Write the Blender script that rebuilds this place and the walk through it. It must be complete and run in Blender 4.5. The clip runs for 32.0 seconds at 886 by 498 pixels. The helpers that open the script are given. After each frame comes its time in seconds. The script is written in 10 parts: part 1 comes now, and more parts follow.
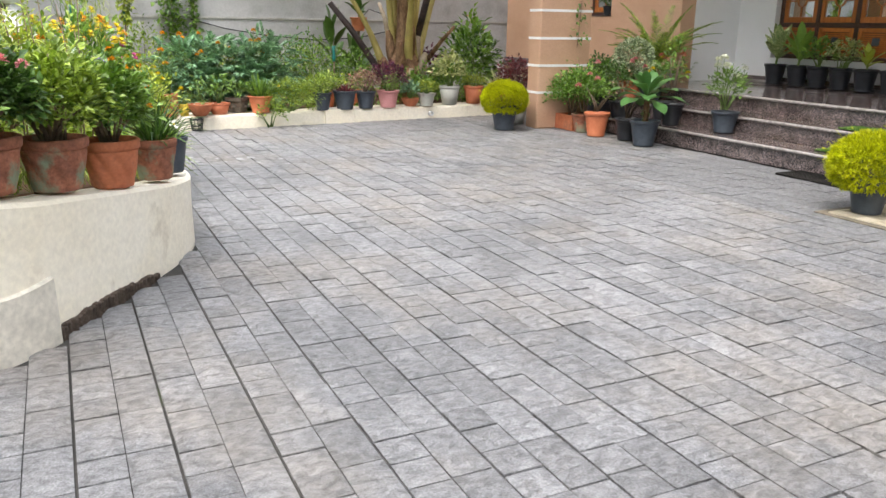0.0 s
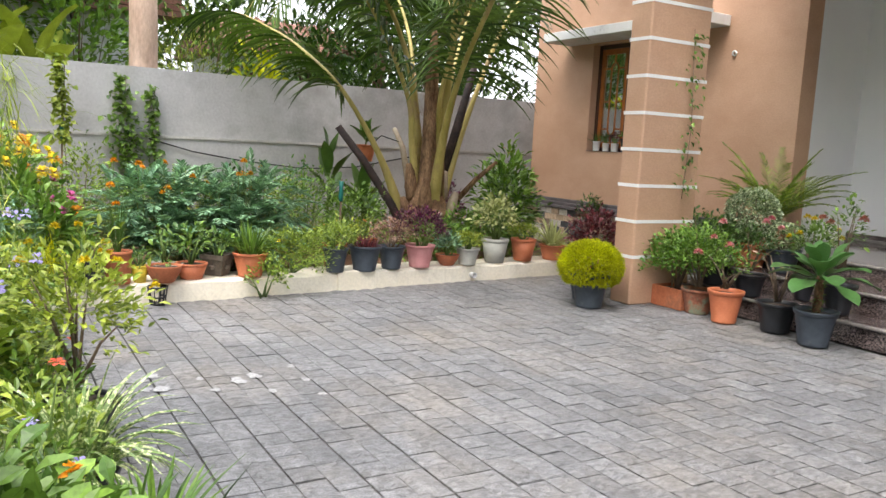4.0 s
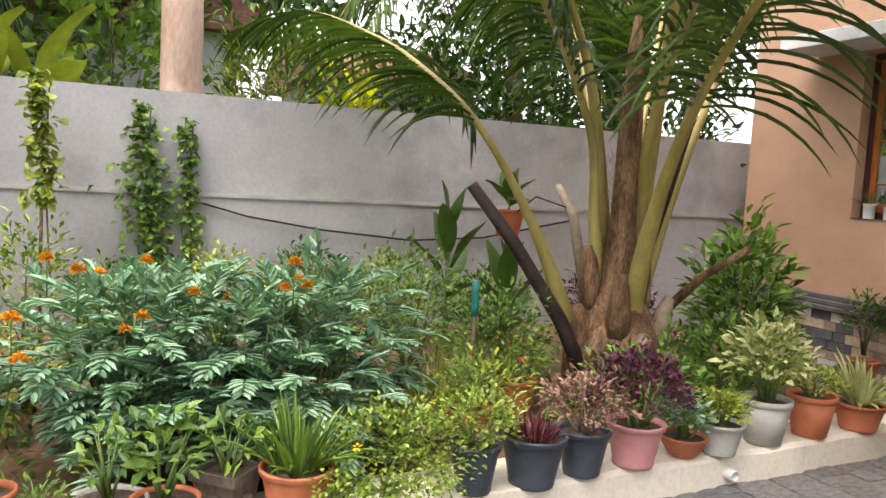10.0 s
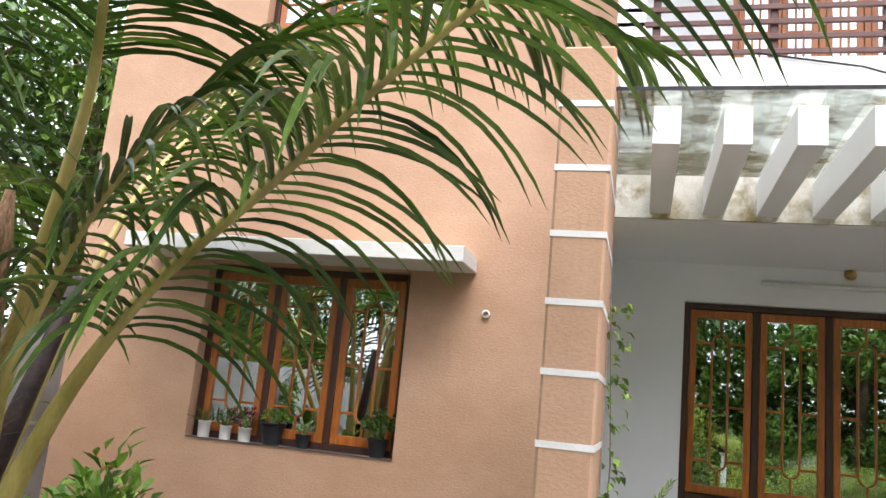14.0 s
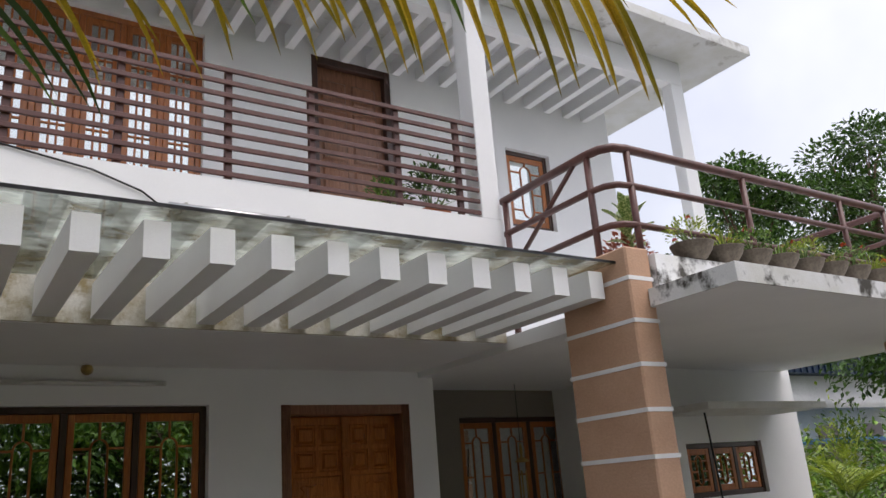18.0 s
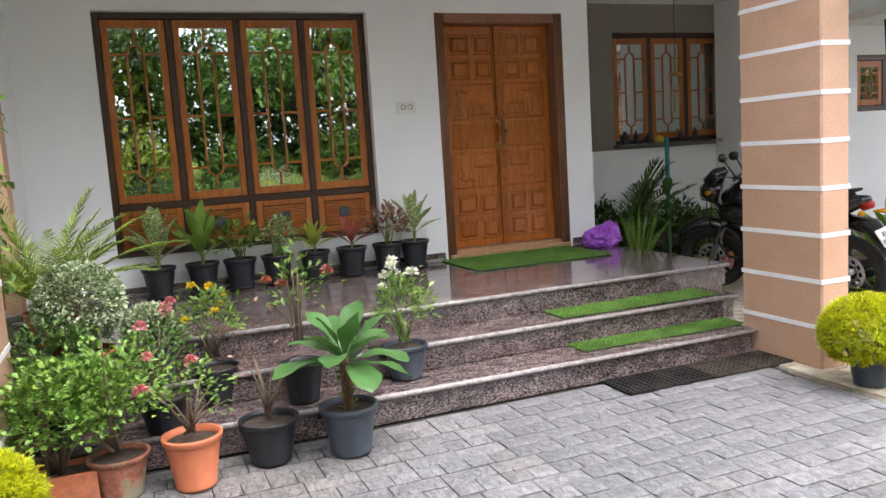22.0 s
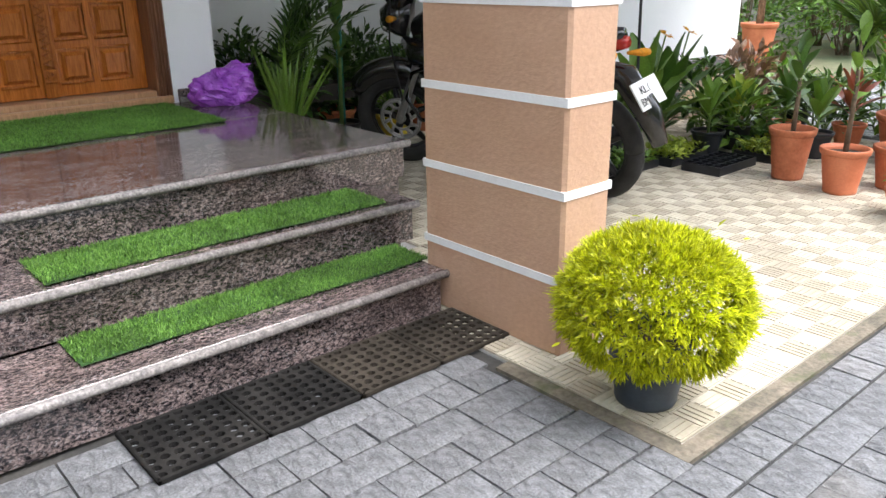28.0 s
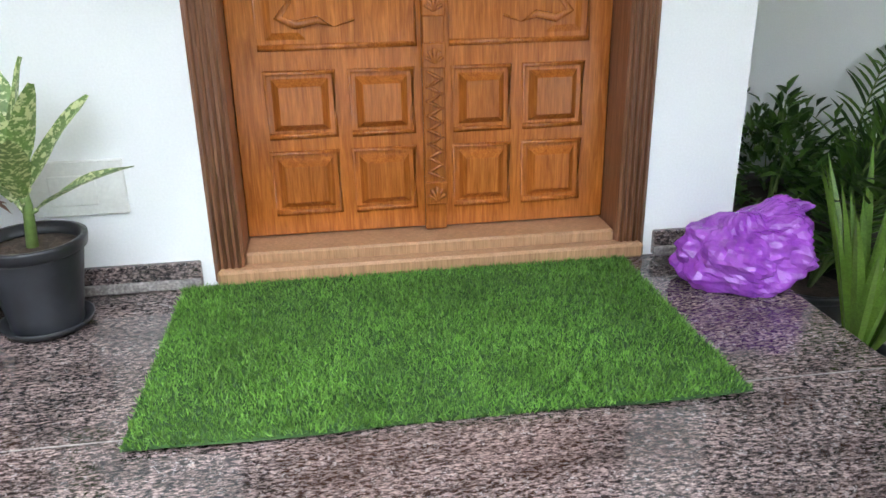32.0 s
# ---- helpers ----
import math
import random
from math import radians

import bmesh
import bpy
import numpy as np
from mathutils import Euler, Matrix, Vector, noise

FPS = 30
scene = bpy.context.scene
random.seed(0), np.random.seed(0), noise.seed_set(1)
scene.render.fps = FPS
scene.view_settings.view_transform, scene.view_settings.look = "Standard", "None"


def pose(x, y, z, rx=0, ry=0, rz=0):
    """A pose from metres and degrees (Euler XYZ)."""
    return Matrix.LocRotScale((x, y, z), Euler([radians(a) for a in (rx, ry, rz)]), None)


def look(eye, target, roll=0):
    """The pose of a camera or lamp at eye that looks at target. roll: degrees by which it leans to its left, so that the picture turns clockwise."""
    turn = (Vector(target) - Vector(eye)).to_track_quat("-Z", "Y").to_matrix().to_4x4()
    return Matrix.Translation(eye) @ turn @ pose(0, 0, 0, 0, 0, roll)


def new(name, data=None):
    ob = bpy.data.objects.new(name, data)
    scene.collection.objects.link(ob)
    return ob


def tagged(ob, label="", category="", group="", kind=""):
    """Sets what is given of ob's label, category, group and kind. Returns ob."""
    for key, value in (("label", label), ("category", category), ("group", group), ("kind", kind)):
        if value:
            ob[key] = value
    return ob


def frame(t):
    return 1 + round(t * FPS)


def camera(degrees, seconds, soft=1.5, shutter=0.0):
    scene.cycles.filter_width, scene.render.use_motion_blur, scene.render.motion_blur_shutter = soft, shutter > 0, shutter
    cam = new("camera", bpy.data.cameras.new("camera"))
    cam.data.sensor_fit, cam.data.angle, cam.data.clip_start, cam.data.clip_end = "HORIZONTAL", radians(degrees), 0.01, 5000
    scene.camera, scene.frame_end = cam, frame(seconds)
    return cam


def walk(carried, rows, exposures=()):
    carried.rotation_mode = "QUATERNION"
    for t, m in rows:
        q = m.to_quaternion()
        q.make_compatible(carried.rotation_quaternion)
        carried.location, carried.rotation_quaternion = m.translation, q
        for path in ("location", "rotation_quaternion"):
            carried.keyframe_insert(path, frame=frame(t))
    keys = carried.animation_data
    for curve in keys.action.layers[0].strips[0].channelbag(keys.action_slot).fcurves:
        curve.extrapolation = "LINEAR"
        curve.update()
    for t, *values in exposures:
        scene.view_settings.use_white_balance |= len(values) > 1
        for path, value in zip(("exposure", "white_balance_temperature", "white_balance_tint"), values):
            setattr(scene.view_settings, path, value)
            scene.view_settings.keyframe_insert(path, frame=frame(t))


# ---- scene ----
cam = camera(58.9, 32.0)
PATH = [
    (0, (4.253, -7.887, 1.122), (2.524, -7.045, 0.573), 0.9),
    (0.5, (3.902, -7.812, 1.132), (2.091, -7.201, 0.543), -0.6),
    (1, (3.497, -7.689, 1.164), (1.608, -7.296, 0.637), 0.1),
    (1.5, (3.13, -7.676, 1.219), (1.211, -7.279, 0.821), 0.2),
    (2, (2.77, -7.691, 1.237), (0.869, -7.191, 0.87), 0.5),
    (2.5, (2.336, -7.626, 1.228), (0.447, -7.051, 0.907), 1.0),
    (3, (1.972, -7.649, 1.254), (0.131, -6.925, 0.961), 1.7),
    (3.5, (1.643, -7.671, 1.271), (-0.112, -6.755, 0.983), 2.4),
    (4.5, (1.22, -7.60, 1.17), (-0.47, -6.55, 0.94), 3.3),
    (5.5, (0.797, -7.489, 1.039), (-0.83, -6.339, 0.866), 4.3),
    (6, (0.606, -7.326, 1.0), (-1.21, -6.557, 0.67), 3.1),
    (6.5, (0.371, -7.202, 1.059), (-1.549, -6.812, 0.657), 1.9),
    (7, (0.001, -7.14, 1.134), (-1.933, -6.857, 0.712), 2.2),
    (7.5, (-0.327, -6.995, 1.162), (-2.269, -6.828, 0.717), 1.5),
    (8, (-0.639, -6.922, 1.258), (-2.594, -6.911, 0.836), 1.2),
    (9, (-1.414, -6.992, 1.453), (-3.369, -6.611, 1.268), 2.1),
    (10, (-1.859, -6.499, 1.393), (-3.694, -5.723, 1.22), 3.2),
    (10.5, (-2.011, -6.547, 1.406), (-3.665, -5.465, 1.1), 3.7),
    (11, (-2.231, -6.506, 1.405), (-3.789, -5.314, 1.014), 4.7),
    (11.5, (-2.523, -6.373, 1.403), (-3.979, -5.078, 0.952), 5.5),
    (12, (-2.773, -6.418, 1.409), (-4.031, -4.943, 0.92), 6.4),
    (12.5, (-2.952, -6.411, 1.461), (-3.951, -4.747, 0.978), 6.4),
    (13, (-3.049, -6.316, 1.565), (-3.865, -4.504, 1.338), 7.3),
    (13.5, (-3.124, -6.322, 1.665), (-3.72, -4.414, 1.735), 6.3),
    (14, (-3.179, -6.35, 1.743), (-3.688, -4.451, 2.111), 5.5),
    (14.5, (-3.186, -6.344, 1.831), (-3.598, -4.512, 2.52), 4.8),
    (15, (-3.521, -6.145, 1.982), (-3.578, -4.404, 2.964), 1.8),
    (17.5, (-2.756, -6.382, 1.892), (-1.828, -4.775, 2.639), -5.0),
    (18, (-2.714, -6.39, 1.847), (-1.646, -4.805, 2.437), -4.4),
    (18.5, (-2.672, -6.385, 1.796), (-1.462, -4.854, 2.236), -3.9),
    (19, (-2.648, -6.385, 1.752), (-1.395, -4.861, 2.076), -3.5),
    (19.5, (-2.642, -6.396, 1.701), (-1.38, -4.859, 1.914), -3.5),
    (20, (-2.625, -6.418, 1.651), (-1.36, -4.873, 1.756), -3.4),
    (20.5, (-2.605, -6.438, 1.621), (-1.332, -4.896, 1.666), -3.3),
    (21, (-2.627, -6.46, 1.582), (-1.441, -4.85, 1.592), -3.2),
    (21.5, (-2.681, -6.46, 1.515), (-1.699, -4.723, 1.388), -3.2),
    (22, (-2.782, -6.435, 1.475), (-2.051, -4.59, 1.226), -3.6),
    (22.5, (-2.79, -6.399, 1.461), (-2.198, -4.507, 1.2), -4.1),
    (23, (-2.832, -6.353, 1.504), (-2.24, -4.454, 1.29), -4.2),
    (23.5, (-2.849, -6.299, 1.568), (-2.067, -4.461, 1.458), -3.9),
    (24, (-2.718, -6.361, 1.464), (-1.578, -4.73, 1.259), -3.2),
    (24.5, (-2.512, -6.217, 1.324), (-1.071, -4.87, 0.99), -1.6),
    (26.5, (-1.709, -5.347, 1.263), (-0.187, -4.099, 0.91), -0.5),
    (27, (-1.406, -5.08, 1.28), (0.058, -3.785, 0.858), -0.6),
    (27.5, (-1.115, -4.739, 1.237), (0.294, -3.438, 0.669), -0.7),
    (28, (-0.751, -4.443, 1.197), (0.485, -3.02, 0.528), -0.8),
    (28.5, (-0.429, -4.073, 1.215), (0.616, -2.546, 0.456), -1.7),
    (29, (-0.16, -3.706, 1.236), (0.793, -2.131, 0.452), -2.4),
    (29.5, (0.096, -3.293, 1.22), (0.811, -1.588, 0.456), -1.4),
    (30, (0.065, -2.858, 1.265), (0.666, -1.119, 0.482), -0.6),
    (30.5, (0.186, -2.543, 1.295), (0.572, -0.734, 0.533), -2.8),
    (31, (0.248, -2.285, 1.308), (0.389, -0.443, 0.539), -2.0),
    (31.5, (0.24, -2.181, 1.34), (0.376, -0.341, 0.569), -2.1),
    (32, (0.17, -2.106, 1.383), (0.429, -0.26, 0.659), -1.0),
]
walk(cam, [(t, look(*p)) for t, *p in PATH], [
    (0, 1.35, 6500, 12), (2, 1.25, 6500, 12), (8, 1.25, 6700, 16), (9, 1.25, 6850, 19), (10.5, 1.35, 6700, 16), (12, 1.6, 6500, 13), (13, 1.66, 6300, 13), (14, 1.4, 6350, 14), (15, 0.9, 6400, 16),
    (17.5, 0.05, 6450, 16), (19, 0.22, 6450, 17), (20, 0.78, 6400, 17), (21, 1.45, 6350, 17), (22, 1.75, 6300, 17), (23, 1.95, 6300, 17), (24, 1.75, 6350, 17), (27, 1.68, 6200, 14),
    (28.5, 1.8, 6050, 11), (30, 2.22, 5900, 9), (31, 2.55, 5900, 9), (32, 2.75, 5900, 9)])

# ---- world, sun and sky ----
world = bpy.data.worlds.new("sky")
scene.world = world
world.use_nodes = True
_nt = world.node_tree
_sky = _nt.nodes.new("ShaderNodeTexSky")
_sky.sky_type, _sky.sun_disc = "NISHITA", False
_sky.sun_elevation, _sky.sun_rotation = radians(58), radians(150)
_sky.dust_density, _sky.air_density, _sky.ozone_density = 6.0, 1.0, 1.0
# a thin bright cloud layer over the sky
_cl = _nt.nodes.new("ShaderNodeTexNoise")
_cl.inputs["Scale"].default_value, _cl.inputs["Detail"].default_value = 2.2, 5.0
_cr = _nt.nodes.new("ShaderNodeValToRGB")
_cr.color_ramp.elements[0].position, _cr.color_ramp.elements[1].position = 0.35, 0.68
_cr.color_ramp.elements[0].color, _cr.color_ramp.elements[1].color = (0.55, 0.55, 0.55, 1), (0.92, 0.92, 0.92, 1)
_nt.links.new(_cl.outputs["Fac"], _cr.inputs[0])
_cm = _nt.nodes.new("ShaderNodeMix")
_cm.data_type = "RGBA"
_nt.links.new(_cr.outputs[0], _cm.inputs["Factor"])
_nt.links.new(_sky.outputs[0], _cm.inputs["A"])
_cm.inputs["B"].default_value = (7.6, 7.9, 8.3, 1)
_nt.links.new(_cm.outputs["Result"], _nt.nodes["Background"].inputs[0])
_nt.nodes["Background"].inputs[1].default_value = 0.15
sun = new("sun", bpy.data.lights.new("sun", "SUN"))
sun.data.energy, sun.data.angle, sun.data.color = 1.5, radians(40), (1.0, 0.97, 0.92)
sun.matrix_world = look((3, -8, 14), (0, -3, 0))

# ---- materials ----
MATS = {}


def _ramp(nt, fac, a, b, lo=0.35, hi=0.65):
    r = nt.nodes.new("ShaderNodeValToRGB")
    r.color_ramp.elements[0].position, r.color_ramp.elements[1].position = lo, hi
    r.color_ramp.elements[0].color, r.color_ramp.elements[1].color = (*a, 1), (*b, 1)
    nt.links.new(fac, r.inputs[0])
    return r.outputs[0]


def _noise(nt, scale, detail=4.0, stretch=None, rough=0.6, distort=0.0):
    co = nt.nodes.new("ShaderNodeTexCoord")
    n = nt.nodes.new("ShaderNodeTexNoise")
    n.inputs["Scale"].default_value, n.inputs["Detail"].default_value = scale, detail
    n.inputs["Roughness"].default_value, n.inputs["Distortion"].default_value = rough, distort
    if stretch:
        mp = nt.nodes.new("ShaderNodeMapping")
        mp.inputs["Scale"].default_value = stretch
        nt.links.new(co.outputs["Object"], mp.inputs[0])
        nt.links.new(mp.outputs[0], n.inputs["Vector"])
    else:
        nt.links.new(co.outputs["Object"], n.inputs["Vector"])
    return n.outputs["Fac"]


def _mix(nt, fac, a, b, kind="MIX"):
    m = nt.nodes.new("ShaderNodeMix")
    m.data_type, m.blend_type = "RGBA", kind
    for sock, v in ((m.inputs["Factor"], fac), (m.inputs["A"], a), (m.inputs["B"], b)):
        if isinstance(v, (int, float)):
            sock.default_value = v
        elif isinstance(v, tuple):
            sock.default_value = (*v, 1)
        else:
            nt.links.new(v, sock)
    return m.outputs["Result"]


def mat(name, a, b=None, scale=6.0, grain=80.0, grain_amount=0.12, rough=0.7, bump=0.15, metal=0.0, stretch=None,
        vary=0.0, stain=None, stain_scale=2.0, stain_lo=0.55, stain_hi=0.7, spec=0.5, coat=0.0, detail=4.0, rough_vary=0.0):
    """A surface with two scales of variation: broad blotches from a to b, fine grain, stains and relief."""
    m = bpy.data.materials.new(name)
    m.use_nodes = True
    nt = m.node_tree
    p = nt.nodes["Principled BSDF"]
    b = b or tuple(min(1, c * 1.15) for c in a)
    col = _ramp(nt, _noise(nt, scale, detail, stretch), a, b)
    g = _noise(nt, grain, 3.0, stretch)
    dark = _ramp(nt, g, (1 - grain_amount * 2,) * 3, (1 + grain_amount,) * 3, 0.3, 0.7)
    col = _mix(nt, 1.0, col, dark, "MULTIPLY")
    if vary:
        oi = nt.nodes.new("ShaderNodeObjectInfo")
        col = _mix(nt, 1.0, col, _ramp(nt, oi.outputs["Random"], (1 - vary,) * 3, (1 + vary,) * 3, 0, 1), "MULTIPLY")
    if stain:
        s = _ramp(nt, _noise(nt, stain_scale, 6.0, None, 0.65), (0, 0, 0), (1, 1, 1), stain_lo, stain_hi)
        col = _mix(nt, s, col, stain)
    nt.links.new(col, p.inputs["Base Color"])
    p.inputs["Roughness"].default_value, p.inputs["Metallic"].default_value = rough, metal
    if rough_vary:
        rr = _ramp(nt, _noise(nt, scale * 0.6), (max(0, rough - rough_vary),) * 3, (min(1, rough + rough_vary),) * 3)
        nt.links.new(rr, p.inputs["Roughness"])
    p.inputs["Specular IOR Level"].default_value, p.inputs["Coat Weight"].default_value = spec, coat
    if bump:
        bp = nt.nodes.new("ShaderNodeBump")
        bp.inputs["Strength"].default_value, bp.inputs["Distance"].default_value = bump, 0.01
        nt.links.new(g, bp.inputs["Height"])
        nt.links.new(bp.outputs[0], p.inputs["Normal"])
    MATS[name] = m
    return m


def leafmat(name, a, b, rough=0.38, through_light=0.13, spots=None, tip=None):
    """Leaves: each leaf its own shade between a and b, some light passing through."""
    m = bpy.data.materials.new(name)
    m.use_nodes = True
    nt = m.node_tree
    p = nt.nodes["Principled BSDF"]
    ge = nt.nodes.new("ShaderNodeNewGeometry")
    col = _ramp(nt, ge.outputs["Random Per Island"], tuple(c * 0.62 for c in a), tuple(min(1, c * 1.12) for c in b), 0.0, 1.0)
    col = _mix(nt, 1.0, col, _ramp(nt, _noise(nt, 5.0), (0.65,) * 3, (1.2,) * 3, 0.3, 0.7), "MULTIPLY")
    col = _mix(nt, 1.0, col, _ramp(nt, _noise(nt, 140.0, 2.0), (0.8,) * 3, (1.12,) * 3, 0.35, 0.65), "MULTIPLY")
    if spots:
        s = _ramp(nt, _noise(nt, 70.0, 2.0), (0, 0, 0), (1, 1, 1), 0.5, 0.58)
        col = _mix(nt, s, col, spots)
    nt.links.new(col, p.inputs["Base Color"])
    p.inputs["Roughness"].default_value = rough
    p.inputs["Specular IOR Level"].default_value = 0.45
    tr = nt.nodes.new("ShaderNodeBsdfTranslucent")
    nt.links.new(_mix(nt, 1.0, col, (1.1, 1.2, 0.6), "MULTIPLY"), tr.inputs[0])
    mx = nt.nodes.new("ShaderNodeMixShader")
    mx.inputs[0].default_value = through_light
    nt.links.new(p.outputs[0], mx.inputs[1])
    nt.links.new(tr.outputs[0], mx.inputs[2])
    nt.links.new(mx.outputs[0], nt.nodes["Material Output"].inputs[0])
    MATS[name] = m
    return m


def paver_mat(name, a, b):
    """Grey stone-textured concrete paver: rough cleft relief, damp and pale worn patches."""
    m = mat(name, a, b, 0.9, 150.0, 0.22, 0.55, 0.0, vary=0.08, stain=(0.235, 0.218, 0.20), stain_scale=1.1, stain_lo=0.46, stain_hi=0.70,
            rough_vary=0.2)
    nt = m.node_tree
    p = nt.nodes["Principled BSDF"]
    old = p.inputs["Base Color"].links[0].from_socket
    ge = nt.nodes.new("ShaderNodeNewGeometry")
    col = _mix(nt, 1.0, old, _ramp(nt, ge.outputs["Random Per Island"], (0.84,) * 3, (1.13,) * 3, 0, 1), "MULTIPLY")
    cleft = _noise(nt, 38.0, 9.0, (1.0, 0.55, 1.0), 0.66, 0.5)
    col = _mix(nt, 1.0, col, _ramp(nt, cleft, (0.66,) * 3, (1.22,) * 3, 0.38, 0.60), "MULTIPLY")
    nt.links.new(col, p.inputs["Base Color"])
    bp = nt.nodes.new("ShaderNodeBump")
    bp.inputs["Strength"].default_value, bp.inputs["Distance"].default_value = 1.0, 0.022
    nt.links.new(cleft, bp.inputs["Height"])
    nt.links.new(bp.outputs[0], p.inputs["Normal"])
    return m


def granite_mat(name):
    m = bpy.data.materials.new(name)
    m.use_nodes = True
    nt = m.node_tree
    p = nt.nodes["Principled BSDF"]
    n1 = _ramp(nt, _noise(nt, 100.0, 5.0, (0.6, 1.4, 1.1), 0.75, 0.5), (0.016, 0.015, 0.018), (0.255, 0.20, 0.185), 0.445, 0.58)
    n2 = _ramp(nt, _noise(nt, 190.0, 3.0, (0.7, 1.3, 1.0), 0.7), (0.45, 0.45, 0.48), (1.45, 1.42, 1.42), 0.38, 0.62)
    col = _mix(nt, 1.0, n1, n2, "MULTIPLY")
    s = _ramp(nt, _noise(nt, 95.0, 3.0, None, 0.8), (0, 0, 0), (1, 1, 1), 0.60, 0.64)
    col = _mix(nt, s, col, (0.30, 0.275, 0.275))
    big = _ramp(nt, _noise(nt, 2.2, 4.0, (0.5, 1.4, 1.0)), (0, 0, 0), (0.25, 0.25, 0.25), 0.45, 0.75)
    col = _mix(nt, big, col, (0.17, 0.105, 0.09))
    col = _mix(nt, 1.0, col, _ramp(nt, _noise(nt, 11.0, 4.0, (0.6, 1.4, 1.0), 0.65), (0.62,) * 3, (1.25,) * 3, 0.38, 0.6), "MULTIPLY")
    nt.links.new(col, p.inputs["Base Color"])
    p.inputs["Roughness"].default_value = 0.13
    nt.links.new(_ramp(nt, _noise(nt, 3.0), (0.05,) * 3, (0.14,) * 3), p.inputs["Roughness"])
    p.inputs["Specular IOR Level"].default_value = 0.75
    MATS[name] = m
    return m


def wood_mat(name, a, b, rough=0.3):
    m = bpy.data.materials.new(name)
    m.use_nodes = True
    nt = m.node_tree
    p = nt.nodes["Principled BSDF"]
    col = _ramp(nt, _noise(nt, 9.0, 6.0, (6.0, 6.0, 0.5), 0.6, 1.2), a, b, 0.3, 0.72)
    fine = _ramp(nt, _noise(nt, 60.0, 3.0, (5.0, 5.0, 0.25)), (0.8,) * 3, (1.12,) * 3, 0.35, 0.65)
    col = _mix(nt, 1.0, col, fine, "MULTIPLY")
    oi = nt.nodes.new("ShaderNodeObjectInfo")
    col = _mix(nt, 1.0, col, _ramp(nt, oi.outputs["Random"], (0.86,) * 3, (1.1,) * 3, 0, 1), "MULTIPLY")
    nt.links.new(col, p.inputs["Base Color"])
    p.inputs["Roughness"].default_value, p.inputs["Coat Weight"].default_value, p.inputs["Coat Roughness"].default_value = rough, 0.3, 0.15
    bp = nt.nodes.new("ShaderNodeBump")
    bp.inputs["Strength"].default_value, bp.inputs["Distance"].default_value = 0.08, 0.005
    nt.links.new(fine, bp.inputs["Height"])
    nt.links.new(bp.outputs[0], p.inputs["Normal"])
    MATS[name] = m
    return m


def glass_mat(name, tint=(0.9, 0.95, 0.95), rough=0.0, clear=0.35):
    """A pane that mirrors the garden strongly and lets some of the dim room show."""
    m = bpy.data.materials.new(name)
    m.use_nodes = True
    nt = m.node_tree
    p = nt.nodes["Principled BSDF"]
    p.inputs["Base Color"].default_value = (*tint, 1)
    p.inputs["Roughness"].default_value, p.inputs["Transmission Weight"].default_value = rough, 1.0
    p.inputs["IOR"].default_value = 1.45
    g = nt.nodes.new("ShaderNodeBsdfGlossy")
    g.inputs["Roughness"].default_value = 0.01
    g.inputs[0].default_value = (0.8, 0.85, 0.85, 1)
    mx = nt.nodes.new("ShaderNodeMixShader")
    mx.inputs[0].default_value = 1 - clear
    nt.links.new(p.outputs[0], mx.inputs[1])
    nt.links.new(g.outputs[0], mx.inputs[2])
    nt.links.new(mx.outputs[0], nt.nodes["Material Output"].inputs[0])
    MATS[name] = m
    return m


mat("white_paint", (0.85, 0.86, 0.875), (0.89, 0.90, 0.91), 1.5, 160, 0.02, 0.75, 0.06)
mat("white_stained", (0.66, 0.66, 0.62), (0.78, 0.79, 0.80), 2.5, 120, 0.04, 0.8, 0.1, stain=(0.22, 0.20, 0.16), stain_scale=2.6, stain_lo=0.58, stain_hi=0.74)
mat("slab_edge_stained", (0.66, 0.66, 0.62), (0.80, 0.81, 0.82), 2.5, 120, 0.04, 0.8, 0.1, stain=(0.06, 0.055, 0.045), stain_scale=3.4, stain_lo=0.52, stain_hi=0.62)
mat("mossy_edge", (0.55, 0.52, 0.42), (0.74, 0.73, 0.68), 5, 90, 0.06, 0.85, 0.1, stain=(0.30, 0.24, 0.12), stain_scale=6.0, stain_lo=0.48, stain_hi=0.66)
mat("tan_paint", (0.49, 0.298, 0.19), (0.57, 0.362, 0.243), 1.6, 60, 0.045, 0.8, 0.28, stretch=(0.8, 0.8, 1.2), stain=(0.43, 0.25, 0.155), stain_scale=1.4, stain_lo=0.58, stain_hi=0.8)
mat("stripe_white", (0.78, 0.77, 0.76), (0.84, 0.84, 0.84), 4, 120, 0.03, 0.7, 0.05)
# beige wall colour, darkened to carry the shade of the bay
mat("beige_bay_shade", (0.215, 0.195, 0.165), (0.255, 0.23, 0.195), 1.2, 120, 0.02, 0.8, 0.05)
mat("compound_render", (0.40, 0.40, 0.41), (0.56, 0.56, 0.57), 0.8, 30, 0.05, 0.9, 0.3, stain=(0.27, 0.265, 0.255), stain_scale=0.9, stain_lo=0.50, stain_hi=0.72)
mat("old_concrete", (0.33, 0.31, 0.27), (0.48, 0.46, 0.41), 2.2, 30, 0.1, 0.92, 0.35, stain=(0.13, 0.13, 0.09), stain_scale=1.8)
mat("cream_render", (0.84, 0.765, 0.61), (0.90, 0.845, 0.715), 1.8, 40, 0.05, 0.85, 0.3, stain=(0.55, 0.48, 0.36), stain_scale=3.4, stain_lo=0.6, stain_hi=0.76)
mat("cement_patch", (0.42, 0.41, 0.39), (0.55, 0.54, 0.52), 3, 40, 0.07, 0.9, 0.3)
mat("plinth_dark", (0.075, 0.07, 0.075), (0.15, 0.135, 0.14), 4, 60, 0.1, 0.5, 0.15)
